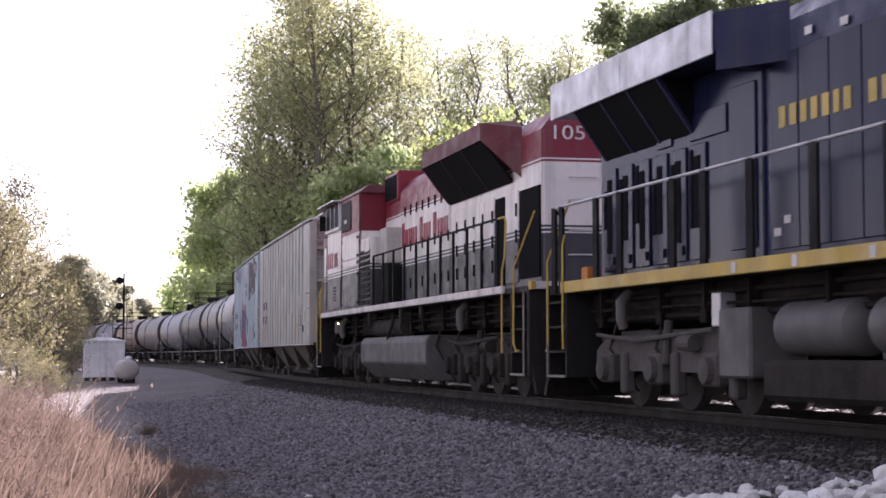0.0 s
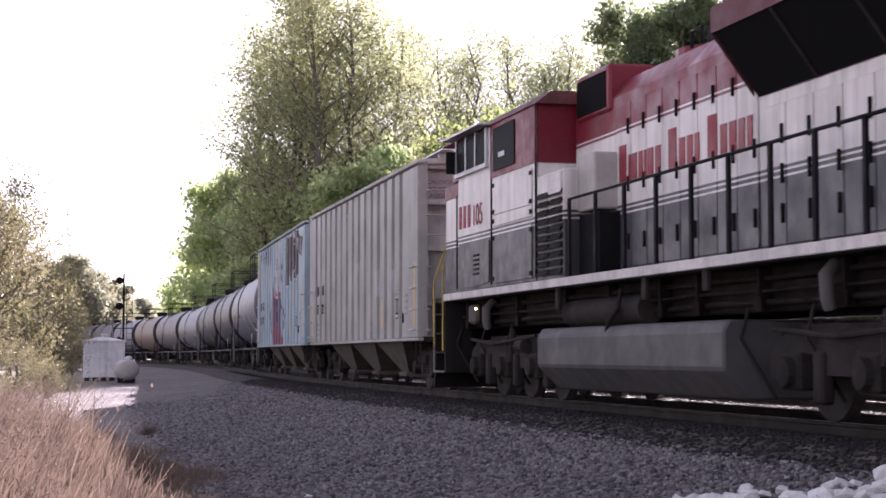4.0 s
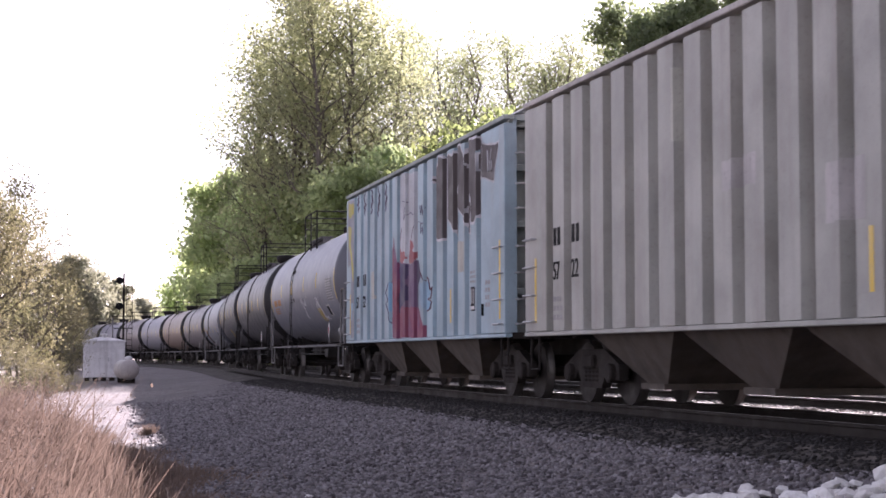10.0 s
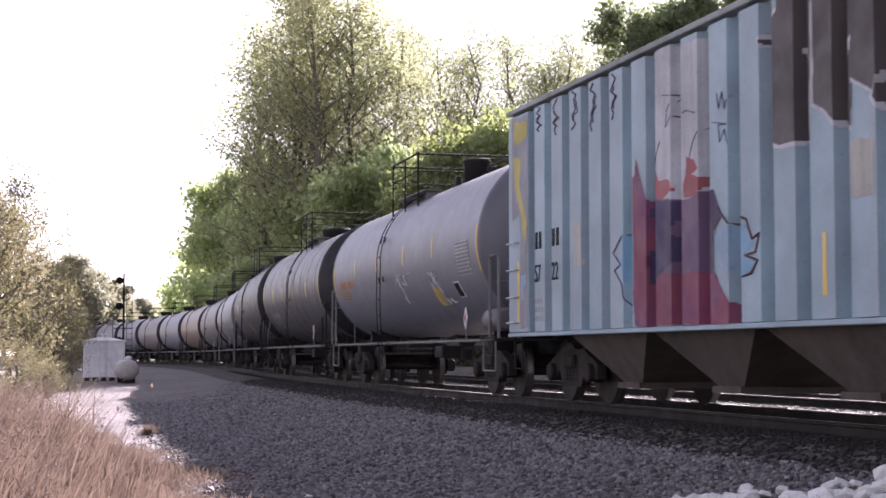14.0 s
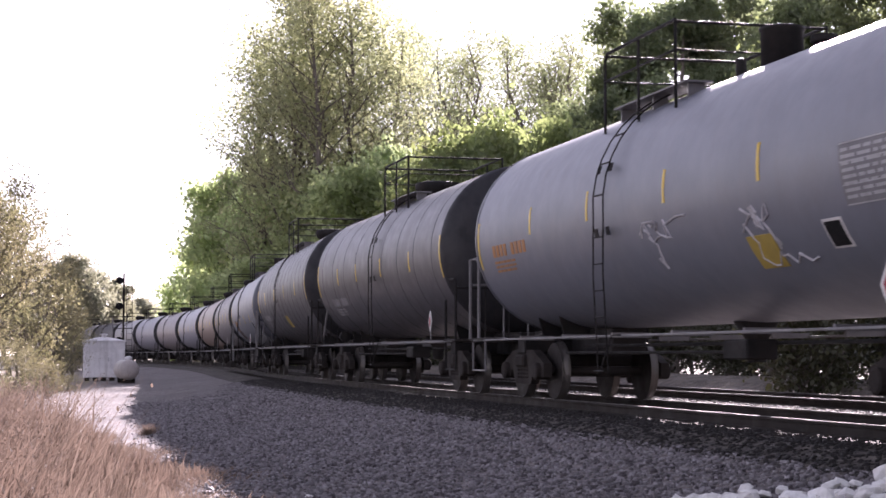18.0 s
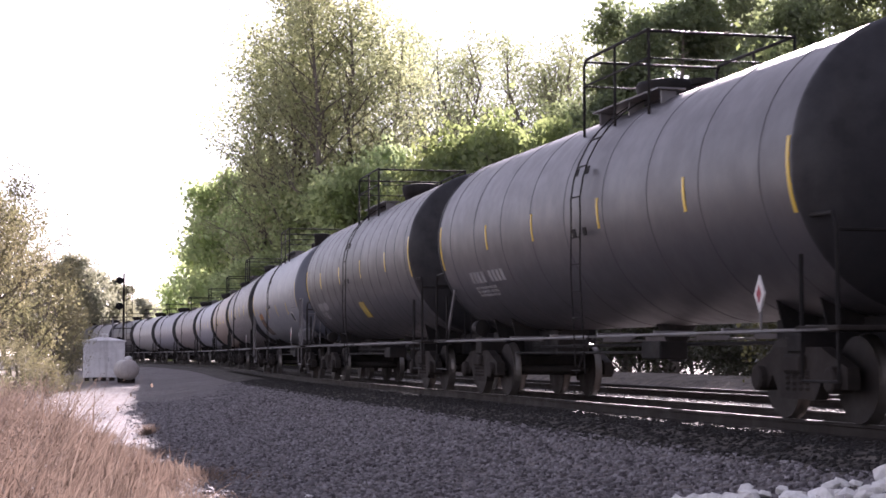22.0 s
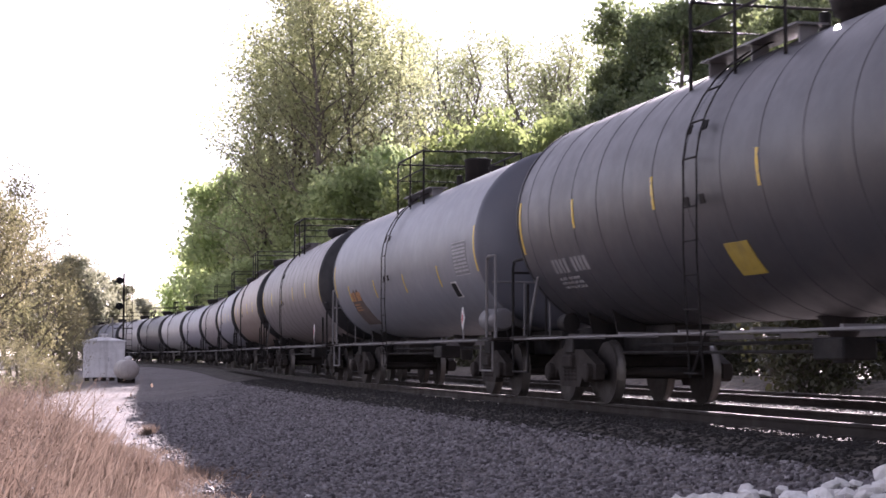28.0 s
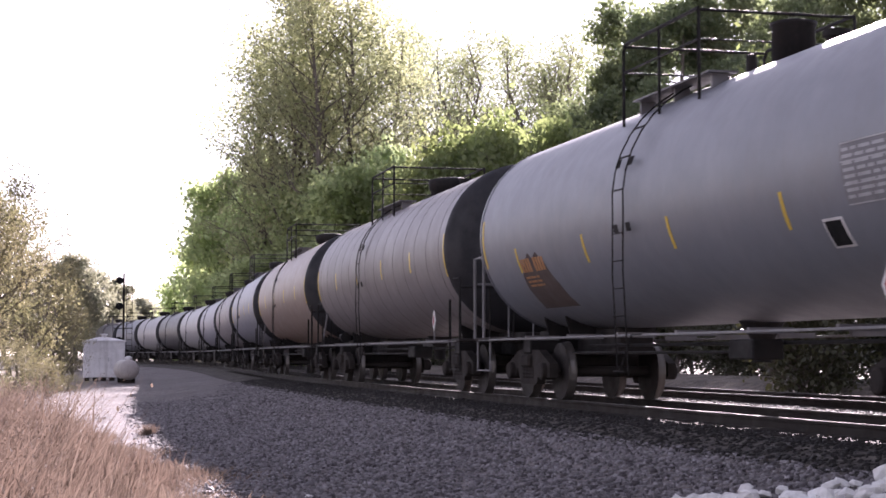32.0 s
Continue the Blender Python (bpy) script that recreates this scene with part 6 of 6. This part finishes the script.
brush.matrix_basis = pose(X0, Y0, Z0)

FURTHER = {cottonwood: 1.12, thin_tree: 1.8, shrub: 1.25, dark_tree: 1.42}  # the wood behind stands well back from the line
for _ob, _k in FURTHER.items():
    _ob.scale = (_k, _k, _k)
    _ob.location = (_ob.location.x * _k, _ob.location.y * _k, _ob.location.z)
for bearing, depth, turn, size, tall in ((520, 130, 250, 0.96, 1.0), (468, 136, 100, 0.9, 0.94), (665, 134, 130, 0.93, 0.98), (560, 142, 330, 0.95, 0.9)):
    stand(cottonwood, bearing, depth, turn, size, tall)
for bearing, depth, turn, size, tall in ((760, 110, 10, 0.97, 1.04), (905, 108, 200, 0.98, 1.0), (960, 100, 300, 0.93, 0.98), (1000, 106, 120, 0.92, 0.96), (715, 118, 50, 1.05, 1.05), (865, 116, 90, 1.0, 1.02), (940, 118, 260, 0.98, 0.98), (805, 114, 330, 1.02, 1.02), (985, 98, 40, 0.95, 1.0), (1020, 112, 210, 0.95, 1.0)):
    stand(thin_tree, bearing, depth, turn, size, tall)
for bearing, depth, turn, size, tall in ((385, 178, 90, 1.0, 1.04), (348, 192, 200, 0.8, 0.95), (308, 205, 20, 0.55, 0.62), (470, 160, 140, 0.98, 1.1), (525, 150, 70, 0.95, 1.0), (585, 138, 310, 0.95, 0.92), (640, 122, 30, 0.85, 0.95), (292, 230, 100, 0.5, 0.5), (690, 130, 80, 0.95, 0.98), (492, 126, 20, 0.7, 0.7), (545, 121, 110, 0.7, 0.7), (606, 118, 220, 0.7, 0.7), (440, 132, 290, 0.66, 0.7), (1425, 140, 50, 1.3, 1.12)):
    stand(green_tree, bearing, depth, turn, size, tall)
for bearing, depth, turn, size, tall in ((700, 104, 60, 1.05, 1.0), (740, 100, 320, 1.05, 1.0), (815, 92, 130, 1.02, 1.15), (880, 90, 220, 1.0, 1.2), (935, 88, 300, 0.95, 1.2), (985, 86, 20, 0.9, 1.25), (650, 110, 170, 1.0, 1.2), (600, 118, 250, 1.0, 1.2), (1400, 74, 90, 1.0, 1.25), (1375, 80, 190, 0.9, 1.4)):
    stand(shrub, bearing, depth, turn, size, tall)
for bearing, depth, turn, size, tall in ((1110, 98, 30, 0.86, 1.16), (1295, 96, 220, 0.95, 1.1), (1062, 92, 100, 0.6, 1.2), (1360, 100, 40, 0.8, 1.2), (1480, 78, 300, 0.86, 1.0), (1555, 72, 60, 0.82, 1.0), (1180, 84, 160, 0.6, 0.62), (1330, 80, 10, 0.6, 0.6), (1040, 88, 200, 0.45, 0.95)):
    stand(dark_tree, bearing, depth, turn, size, tall)
for bearing, depth, turn, size, tall in ((-15, 58, 140, 1.05, 1.05), (95, 70, 230, 0.85, 0.92), (112, 78, 20, 0.75, 0.85), (10, 72, 310, 1.2, 1.1), (-80, 56, 80, 1.15, 1.1), (70, 84, 180, 1.0, 0.95), (128, 92, 260, 0.72, 0.8), (-160, 54, 10, 1.2, 1.1), (30, 54, 200, 0.62, 0.5), (85, 60, 90, 0.55, 0.42), (-30, 50, 30, 0.7, 0.6), (120, 66, 300, 0.4, 0.35)):
    stand(fall_tree, bearing, depth, turn, size, tall)
# Far copies of the green tree, their crowns swapped to the haze-coloured leaves.
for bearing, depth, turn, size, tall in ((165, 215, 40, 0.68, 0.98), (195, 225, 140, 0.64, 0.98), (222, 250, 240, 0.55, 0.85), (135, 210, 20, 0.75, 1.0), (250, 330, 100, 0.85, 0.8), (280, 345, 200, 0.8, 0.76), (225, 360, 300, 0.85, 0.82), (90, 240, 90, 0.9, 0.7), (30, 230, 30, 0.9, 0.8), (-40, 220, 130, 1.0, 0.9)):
    ob = stand(green_tree, bearing, depth, turn, size, tall, "distant green tree with haze put into its leaf colour")
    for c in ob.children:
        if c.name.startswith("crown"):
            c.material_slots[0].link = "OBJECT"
            c.material_slots[0].material = LEAF_HAZE
# unseen trees added behind the camera and across the line to cut sky light
for x, y, turn, size in ((6, -34, 0, 1.0), (17, -30, 80, 1.1), (29, -26, 170, 1.0), (41, -20, 240, 1.15), (52, -8, 310, 1.1), (58, 8, 30, 1.05), (-6, -38, 120, 0.95), (-18, -40, 200, 0.9), (36, -36, 60, 1.2), (22, -42, 150, 1.2)):
    ob = copy_thing(dark_tree, pose(x, y, GROUND_Z - 0.4, 0, 0, turn))
    ob.scale = (size, size, size)
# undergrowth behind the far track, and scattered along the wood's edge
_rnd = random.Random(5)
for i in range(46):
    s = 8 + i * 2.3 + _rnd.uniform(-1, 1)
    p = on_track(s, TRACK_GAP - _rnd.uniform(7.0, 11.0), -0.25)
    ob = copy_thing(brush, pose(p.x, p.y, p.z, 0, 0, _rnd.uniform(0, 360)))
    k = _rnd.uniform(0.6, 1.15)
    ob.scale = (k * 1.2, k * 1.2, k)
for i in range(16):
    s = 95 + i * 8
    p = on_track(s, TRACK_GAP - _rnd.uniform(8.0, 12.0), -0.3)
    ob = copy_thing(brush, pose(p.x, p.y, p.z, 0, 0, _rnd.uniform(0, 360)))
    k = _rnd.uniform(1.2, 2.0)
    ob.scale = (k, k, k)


# ---- dry grass, gravel and rocks ----
def verge(y):
    """The x at which the dry grass gives way to gravel."""
    return -2.0 - (y - 17.0) * 0.2


def dry_grass():
    m, nt, b = nodes_of("bleached_dry_grass")
    geo = nt.nodes.new("ShaderNodeNewGeometry")
    c = mix_colour(nt, geo.outputs["Random Per Island"], (0.145, 0.108, 0.084), (0.28, 0.22, 0.175))
    c = mix_colour(nt, math_node(nt, "MULTIPLY", noise_at(nt, 0.9), 0.5), c, (0.20, 0.135, 0.105))
    nt.links.new(c, b.inputs["Base Color"])
    b.inputs["Roughness"].default_value = 0.7
    tr = nt.nodes.new("ShaderNodeBsdfTranslucent")
    nt.links.new(c, tr.inputs[0])
    mx = nt.nodes.new("ShaderNodeMixShader")
    mx.inputs[0].default_value = 0.4
    nt.links.new(b.outputs[0], mx.inputs[1])
    nt.links.new(tr.outputs[0], mx.inputs[2])
    nt.links.new(mx.outputs[0], nt.nodes["Material Output"].inputs[0])
    rng = np.random.default_rng(8)
    n = 110000
    y = 6.5 + 36 * rng.random(n) ** 1.35
    x0 = np.minimum(-0.275 * y - 1.5, -4.0)
    edge = -2.75 - (y - 17.0) * 0.2 - np.maximum(y - 21, 0) * 0.15 + 0.35 * np.sin(y * 1.3) + rng.normal(size=n) * 0.22
    x = x0 + (edge - x0) * rng.random(n)
    h = rng.uniform(0.3, 1.0, n) * np.clip(np.minimum(0.08 + 0.2 * np.maximum(edge - x, 0) + 0.33 * np.maximum(edge - x, 0) ** 2, 1.43 - np.maximum(y - 12, 0) * 0.052), 0.07, 1.43)
    h *= 0.92 + 0.14 * np.sin(x * 1.7 + y * 0.9)
    bend = rng.normal(size=(n, 2)) * 0.22 * h[:, None] + np.array([0.10, 0.0]) * h[:, None]
    w = rng.uniform(0.0022, 0.0055, n) * (1 + y / 18)
    az = rng.uniform(0, math.pi, n)
    dx, dy = np.cos(az) * w, np.sin(az) * w
    z0 = np.full(n, GROUND_Z - 0.25)
    mid = np.stack([x + bend[:, 0] * 0.35, y + bend[:, 1] * 0.35, z0 + 0.25 + h * 0.6], 1)
    tip = np.stack([x + bend[:, 0], y + bend[:, 1], z0 + 0.25 + h], 1)
    side = np.stack([dx, dy, np.zeros(n)], 1)
    root = np.stack([x, y, z0], 1)
    low = np.stack([root - side, root + side, mid + side * 0.8, mid - side * 0.8], 1)
    high = np.stack([mid - side * 0.8, mid + side * 0.8, tip + side * 0.15, tip - side * 0.15], 1)
    # feathery seed heads on the tallest stalks
    tall = np.argsort(-h)[:9000]
    seeds = []
    for k in range(5):
        c = tip[tall] - np.stack([bend[tall, 0] * 0.06 * k, bend[tall, 1] * 0.06 * k, 0.045 * k * np.ones(len(tall))], 1)
        seeds.append(leaf_quads(rng, c, 0.016))
    k = 9000
    sy = 8 + 46 * rng.random(k) ** 1.2
    sx = verge(sy) + 0.35 * np.sin(sy * 1.3) + np.abs(rng.normal(size=k)) * 0.35 - 0.7 - np.maximum(sy - 21, 0) * 0.15
    base = np.stack([sx, sy, np.full(k, GROUND_Z - 0.03)], 1)
    lie = np.stack([rng.normal(size=k) * 0.1, rng.normal(size=k) * 0.1, rng.uniform(0.02, 0.16, k)], 1)
    wide = np.cross(lie, rng.normal(size=(k, 3)))
    wide *= (0.006 / np.linalg.norm(wide, axis=1))[:, None]
    seeds.append(np.stack([base - wide, base + wide, base + lie + wide * 0.3, base + lie - wide * 0.3], 1))
    ob = quads("dry_grass", np.concatenate([low, high] + seeds), m, None)
    tagged(ob, "tall bleached dry grass with feathery seed heads", "grass", kind="stuff")


dry_grass()


def straw_tuft(name, x, y, z, count, height, spread, seed, label):
    """A clump of dry blades leaning out from one root."""
    rng = np.random.default_rng(seed)
    root = np.stack([x + rng.normal(size=count) * spread * 0.3, y + rng.normal(size=count) * spread * 0.3, np.full(count, z - 0.03)], 1)
    lean = np.stack([rng.normal(size=count) * spread, rng.normal(size=count) * spread, height * rng.uniform(0.4, 1.0, count)], 1)
    wide = np.cross(lean, rng.normal(size=(count, 3)))
    wide *= (0.008 / np.linalg.norm(wide, axis=1))[:, None]
    v = np.stack([root - wide, root + wide, root + lean + wide * 0.2, root + lean - wide * 0.2], 1)
    tagged(quads(name, v, bpy.data.materials["bleached_dry_grass"], None), label, "grass")


straw_tuft("straw_tuft", -5.45, 31.5, -0.77, 220, 0.26, 0.1, 3, "small tuft of dry straw on the gravel edge")


def pebble(rng, n, size, flat=0.7):
    """Unit angular stones: eight corners each, jittered."""
    c = np.array([(x, y, z) for x in (-1, 1) for y in (-1, 1) for z in (-1, 1)], float)
    v = c[None] * rng.uniform(0.35, 1.0, (n, 8, 3)) * np.array([1, 1, flat])
    q = rng.uniform(0, 2 * math.pi, n)
    t = rng.normal(size=n) * 0.5
    cs, sn = np.cos(q)[:, None], np.sin(q)[:, None]
    ct, st = np.cos(t)[:, None], np.sin(t)[:, None]
    x, y, z = v[..., 0], v[..., 1], v[..., 2]
    y, z = y * ct - z * st, y * st + z * ct
    x, y = x * cs - y * sn, x * sn + y * cs
    return np.stack([x, y, z], -1) * (size * 0.5)[:, None, None]


CORNER_FACES = np.array([(0, 1, 3, 2), (4, 6, 7, 5), (0, 4, 5, 1), (2, 3, 7, 6), (0, 2, 6, 4), (1, 5, 7, 3)])


def bed_height(side):
    return np.interp(-side, [-9.0, -6.0, -4.8, -3.6, -2.5, -1.75, -0.9], [-0.80, -0.74, -0.66, -0.50, -0.30, -0.18, -0.155])


def loose_gravel(seed, n, lo, hi, material, name, label):
    rng = np.random.default_rng(seed)
    s = -8 + 62 * rng.random(n) ** 1.5
    side = lo + (hi - lo) * rng.random(n) ** 1.05
    h = np.interp(s, _s, _h)
    x = np.interp(s, _s, _x) - side * np.cos(h)
    y = np.interp(s, _s, _y) + side * np.sin(h)
    keep = (y > 8.0) & (x > -0.3 * y) & (x < 0.3 * y + 1) & (x > verge(y) - 0.35 + rng.normal(size=n) * 0.3)
    s, side, x, y = s[keep], side[keep], x[keep], y[keep]
    n = len(x)
    size = rng.uniform(0.026, 0.066, n) * (1 + (rng.random(n) > 0.985) * 0.7)
    v = pebble(rng, n, size)
    z = bed_height(side) + size * 0.12
    v = v + np.stack([x, y, z], 1)[:, None, :]
    me = bpy.data.meshes.new(name)
    f = (CORNER_FACES[None] + (np.arange(n) * 8)[:, None, None]).reshape(-1)
    me.vertices.add(n * 8)
    me.vertices.foreach_set("co", v.reshape(-1).astype(np.float32))
    me.loops.add(len(f))
    me.loops.foreach_set("vertex_index", f.astype(np.int32))
    me.polygons.add(n * 6)
    me.polygons.foreach_set("loop_start", np.arange(0, n * 24, 4, dtype=np.int32))
    me.update(calc_edges=True)
    me.materials.append(material)
    tagged(new(name, me), label, "gravel", kind="stuff")


loose_gravel(4, 80000, 2.35, 8.6, STONES, "loose_gravel", "loose grey crushed stone beside the track")
loose_gravel(5, 20000, 0.95, 2.5, DARK_STONES, "oily_gravel", "dark brown-black crushed stone along the rail")


loose_gravel(6, 12000, -0.62, 0.62, TRACK_STONES, "track_gravel", "stone between the rails with sunlight put into its colour")
loose_gravel(7, 9000, -3.3, -0.95, TRACK_STONES, "middle_gravel", "stone between the two tracks with sunlight put into its colour")


def rock(seed, x, y, z, size, material=None, flat=0.6):
    """A broken stone: the hull of a few scattered points, its edges slightly worn."""
    rnd = random.Random(seed)
    bm = bmesh.new()
    for _k in range(13):
        v = Vector((rnd.gauss(0, 1), rnd.gauss(0, 1), rnd.gauss(0, 1))).normalized()
        bm.verts.new(Vector((v.x, v.y * 0.8, v.z * flat)) * size * rnd.uniform(0.85, 1.1))
    got = bmesh.ops.convex_hull(bm, input=bm.verts[:])
    bmesh.ops.delete(bm, geom=[v for v in bm.verts if not v.link_faces], context="VERTS")
    bmesh.ops.bevel(bm, geom=bm.edges[:], offset=size * 0.03, segments=1, affect="EDGES", clamp_overlap=True)
    me = bpy.data.meshes.new("rock")
    bm.to_mesh(me)
    bm.free()
    me.materials.append(material or LIMESTONE)
    ob = tagged(new("rock", me), "pale angular limestone rock on the gravel", "rock", "pale rocks by the camera")
    ob.matrix_basis = pose(x, y, z, 0, 0, rnd.uniform(0, 360))
    return ob


_rnd = random.Random(17)
for i in range(64):
    bearing = 1175 + i * 7.2 + _rnd.uniform(-12, 12)
    d = _rnd.uniform(12.7, 14.0) if bearing > 1330 else _rnd.uniform(13.8, 14.3)
    x = (bearing - 784) * d / 3006
    side = (np.interp(d, _y[:400], _x[:400]) - x) * 0.965
    rock(i, x, d, float(bed_height(side)) + _rnd.uniform(0.0, 0.05), _rnd.uniform(0.07, 0.17))
rock(77, -1.36, 17.4, -0.72, 0.06)


# ---- signal case, tank and mast beside the line ----
def equipment_case():
    x, y, z = spot(185, 84, -0.55)
    t = thing("signal_equipment_case", "pale galvanised signal equipment case with a pyramid roof", "cabinet")
    t.matrix_basis = pose(x, y, z, 0, 0, 12)
    part("wall_panel", boxed(-1.0, 1.0, -0.95, 0.95, 0.18, 1.92, soft=0.02), SHED_METAL, t, "plain sheet metal walls")
    bm = bmesh.new()
    lo = [bm.verts.new(p) for p in ((-1.06, -1.01, 1.92), (1.06, -1.01, 1.92), (1.06, 1.01, 1.92), (-1.06, 1.01, 1.92))]
    mid = [bm.verts.new((v.co.x, v.co.y, 1.98)) for v in lo]
    top = [bm.verts.new((v.co.x * 0.2, v.co.y * 0.2, 2.16)) for v in lo]
    for a, b in ((lo, mid), (mid, top)):
        for i in range(4):
            bm.faces.new((a[i], a[(i + 1) % 4], b[(i + 1) % 4], b[i]))
    bm.faces.new(top)
    bm.faces.new(lo[::-1])
    part("roof", bm, SHED_METAL, t)
    part("roof_vent", lathe(bmesh.new(), [(2.15, 0.12), (2.24, 0.12), (2.25, 0.2), (2.3, 0.2), (2.32, 0)], (0, 0, 0), "z", 14), SHED_METAL, t)
    part("door", boxed(-0.55, 0.35, -0.975, -0.95, 0.25, 1.8, soft=0.008), SHED_METAL, t)
    part("door_handle", boxed(0.2, 0.24, -1.0, -0.975, 0.95, 1.15), SILVER, t)
    for xx in (-0.8, -0.4, 0.0, 0.4, 0.8):
        part("base_block", boxed(xx - 0.12, xx + 0.12, -0.8, 0.8, 0.0, 0.18), TIE, t)


def gas_tank():
    x, y, z = spot(225, 78, -0.55)
    t = thing("gas_tank", "pale round-ended gas tank lying on feet", "tank")
    t.matrix_basis = pose(x, y, z, 0, 0, 108)
    pr = [(-1.0 - 0.42 * math.sin(a), 0.46 * math.cos(a)) for a in np.linspace(math.pi / 2, 0, 8)] + [(1.0 + 0.42 * math.sin(a), 0.46 * math.cos(a)) for a in np.linspace(0, math.pi / 2, 8)]
    pr = [(a, max(r, 0)) for a, r in pr]
    pr[0], pr[-1] = (pr[0][0], 0.0), (pr[-1][0], 0.0)
    bm = lathe(bmesh.new(), pr, (0, 0, 0.6), "x", 28)
    bmesh.ops.recalc_face_normals(bm, faces=bm.faces)
    shaded(part("shell", bm, GAS_PAINT, t), 60)
    part("valve_dome", shaded_bm(lathe(bmesh.new(), [(1.0, 0.17), (1.16, 0.17), (1.22, 0.1), (1.23, 0)], (-0.7, 0.0, 0), "z", 16)), SHED_METAL, t)
    for xx in (-0.7, 0.7):
        part("foot", boxed(xx - 0.06, xx + 0.06, -0.3, 0.3, 0.0, 0.25), TIE, t)


GAS_PAINT = paint("grubby_cream_tank_paint", (0.55, 0.50, 0.47), 0.5, amount=0.4)


def signal_mast():
    x, y, z = spot(219, 92, -0.6)
    t = thing("railway_signal_mast", "dark steel signal mast with two lamp heads and ladder", "signal")
    t.matrix_basis = pose(x, y, z, 0, 0, 10)
    part("mast", tube(bmesh.new(), [(0, 0, 0), (0, 0, 5.75)], 0.055, 10), DUSTY, t)
    part("base", boxed(-0.2, 0.2, -0.2, 0.2, 0, 0.5, soft=0.02), DUSTY, t)
    bm = bmesh.new()
    ladder(bm, 0.16, 0.46, 0.12, 0.4, 5.5, 16, 0.014)
    part("ladder", bm, DUSTY, t)
    for h in (5.35, 3.95, 2.1):
        hd = part("signal_head", lathe(bmesh.new(), [(-0.2, 0.0), (-0.2, 0.19), (-0.185, 0.2), (-0.17, 0.19), (-0.1, 0.15), (-0.05, 0.13), (-0.05, 0.0)], (-0.22, 0, h), "y", 24), STENCIL, t, "black signal head on a round target")
        for a in (0, 120, 240):
            part("visor", lathe(bmesh.new(), [(-0.4, 0.06), (-0.4, 0.068), (-0.2, 0.068), (-0.2, 0.06)], (-0.3 + 0.12 * math.sin(radians(a)), 0, h + 0.12 * math.cos(radians(a))), "y", 12), STENCIL, hd)
        part("bracket", boxed(-0.12, 0.0, -0.1, 0.02, h - 0.05, h + 0.05), DUSTY, t)
    part("platform", boxed(-0.5, 0.5, -0.1, 0.4, 2.75, 2.79), DUSTY, t)
    # wire pole behind
    x, y, z = spot(200, 150, -0.6)
    p = thing("utility_pole", "slim pale wire pole behind the equipment case", "pole")
    p.matrix_basis = pose(x, y, z)
    part("pole", tube(bmesh.new(), [(0, 0, 0), (0, 0, 4.6)], 0.07, 8), SILL_GREY, p)
    part("crossarm", boxed(-0.5, 0.5, -0.05, 0.05, 4.0, 4.1), SILL_GREY, p)


equipment_case()
gas_tank()
signal_mast()


def litter():
    """Crumpled pale sheet lying by the far track."""
    p = on_track(21.0, TRACK_GAP - 2.6, -0.32)
    bm = bmesh.new()
    bmesh.ops.create_grid(bm, x_segments=6, y_segments=5, size=0.3)
    for v in bm.verts:
        v.co.z += 0.16 + 0.14 * noise.noise(v.co * 5) - 0.9 * (v.co.x ** 2 + v.co.y ** 2)
    geom = bmesh.ops.extrude_face_region(bm, geom=bm.faces[:])
    for v in [g for g in geom["geom"] if isinstance(g, bmesh.types.BMVert)]:
        v.co.z -= 0.012
    ob = part("crumpled_sheet", bm, WHITE, None)
    tagged(ob, "crumpled pale plastic sheet beside the far track", "litter")
    ob.matrix_basis = pose(p.x, p.y, p.z + 0.05, 0, 0, 30)


litter()


# ---- what moves ----
def travelled(t):
    """Metres the train has come down the line since 12 s."""
    return 3.72 * (t - 12) + 0.00408 * (t - 12) ** 2 / 2


def train_pose(middle, base, t):
    s = middle - travelled(t)
    a, b = on_track(s - base), on_track(s + base)
    m = (a + b) / 2
    d = a - b
    return pose(m.x, m.y, 0, 0, 0, math.degrees(math.atan2(d.y, d.x)))


def motions():
    for ob, middle, base in TRAIN:
        walk(ob, [(t, train_pose(middle, base, t)) for t in range(0, 33)])
    times = [i * 32 / 208 for i in range(209)]
    for ob, r, x in TURNING:
        start = random.uniform(0, 360)
        walk(ob, [(t, pose(x, 0, r) @ Matrix.Rotation(radians(start) + travelled(t) / r, 4, "Y")) for t in times])


motions()
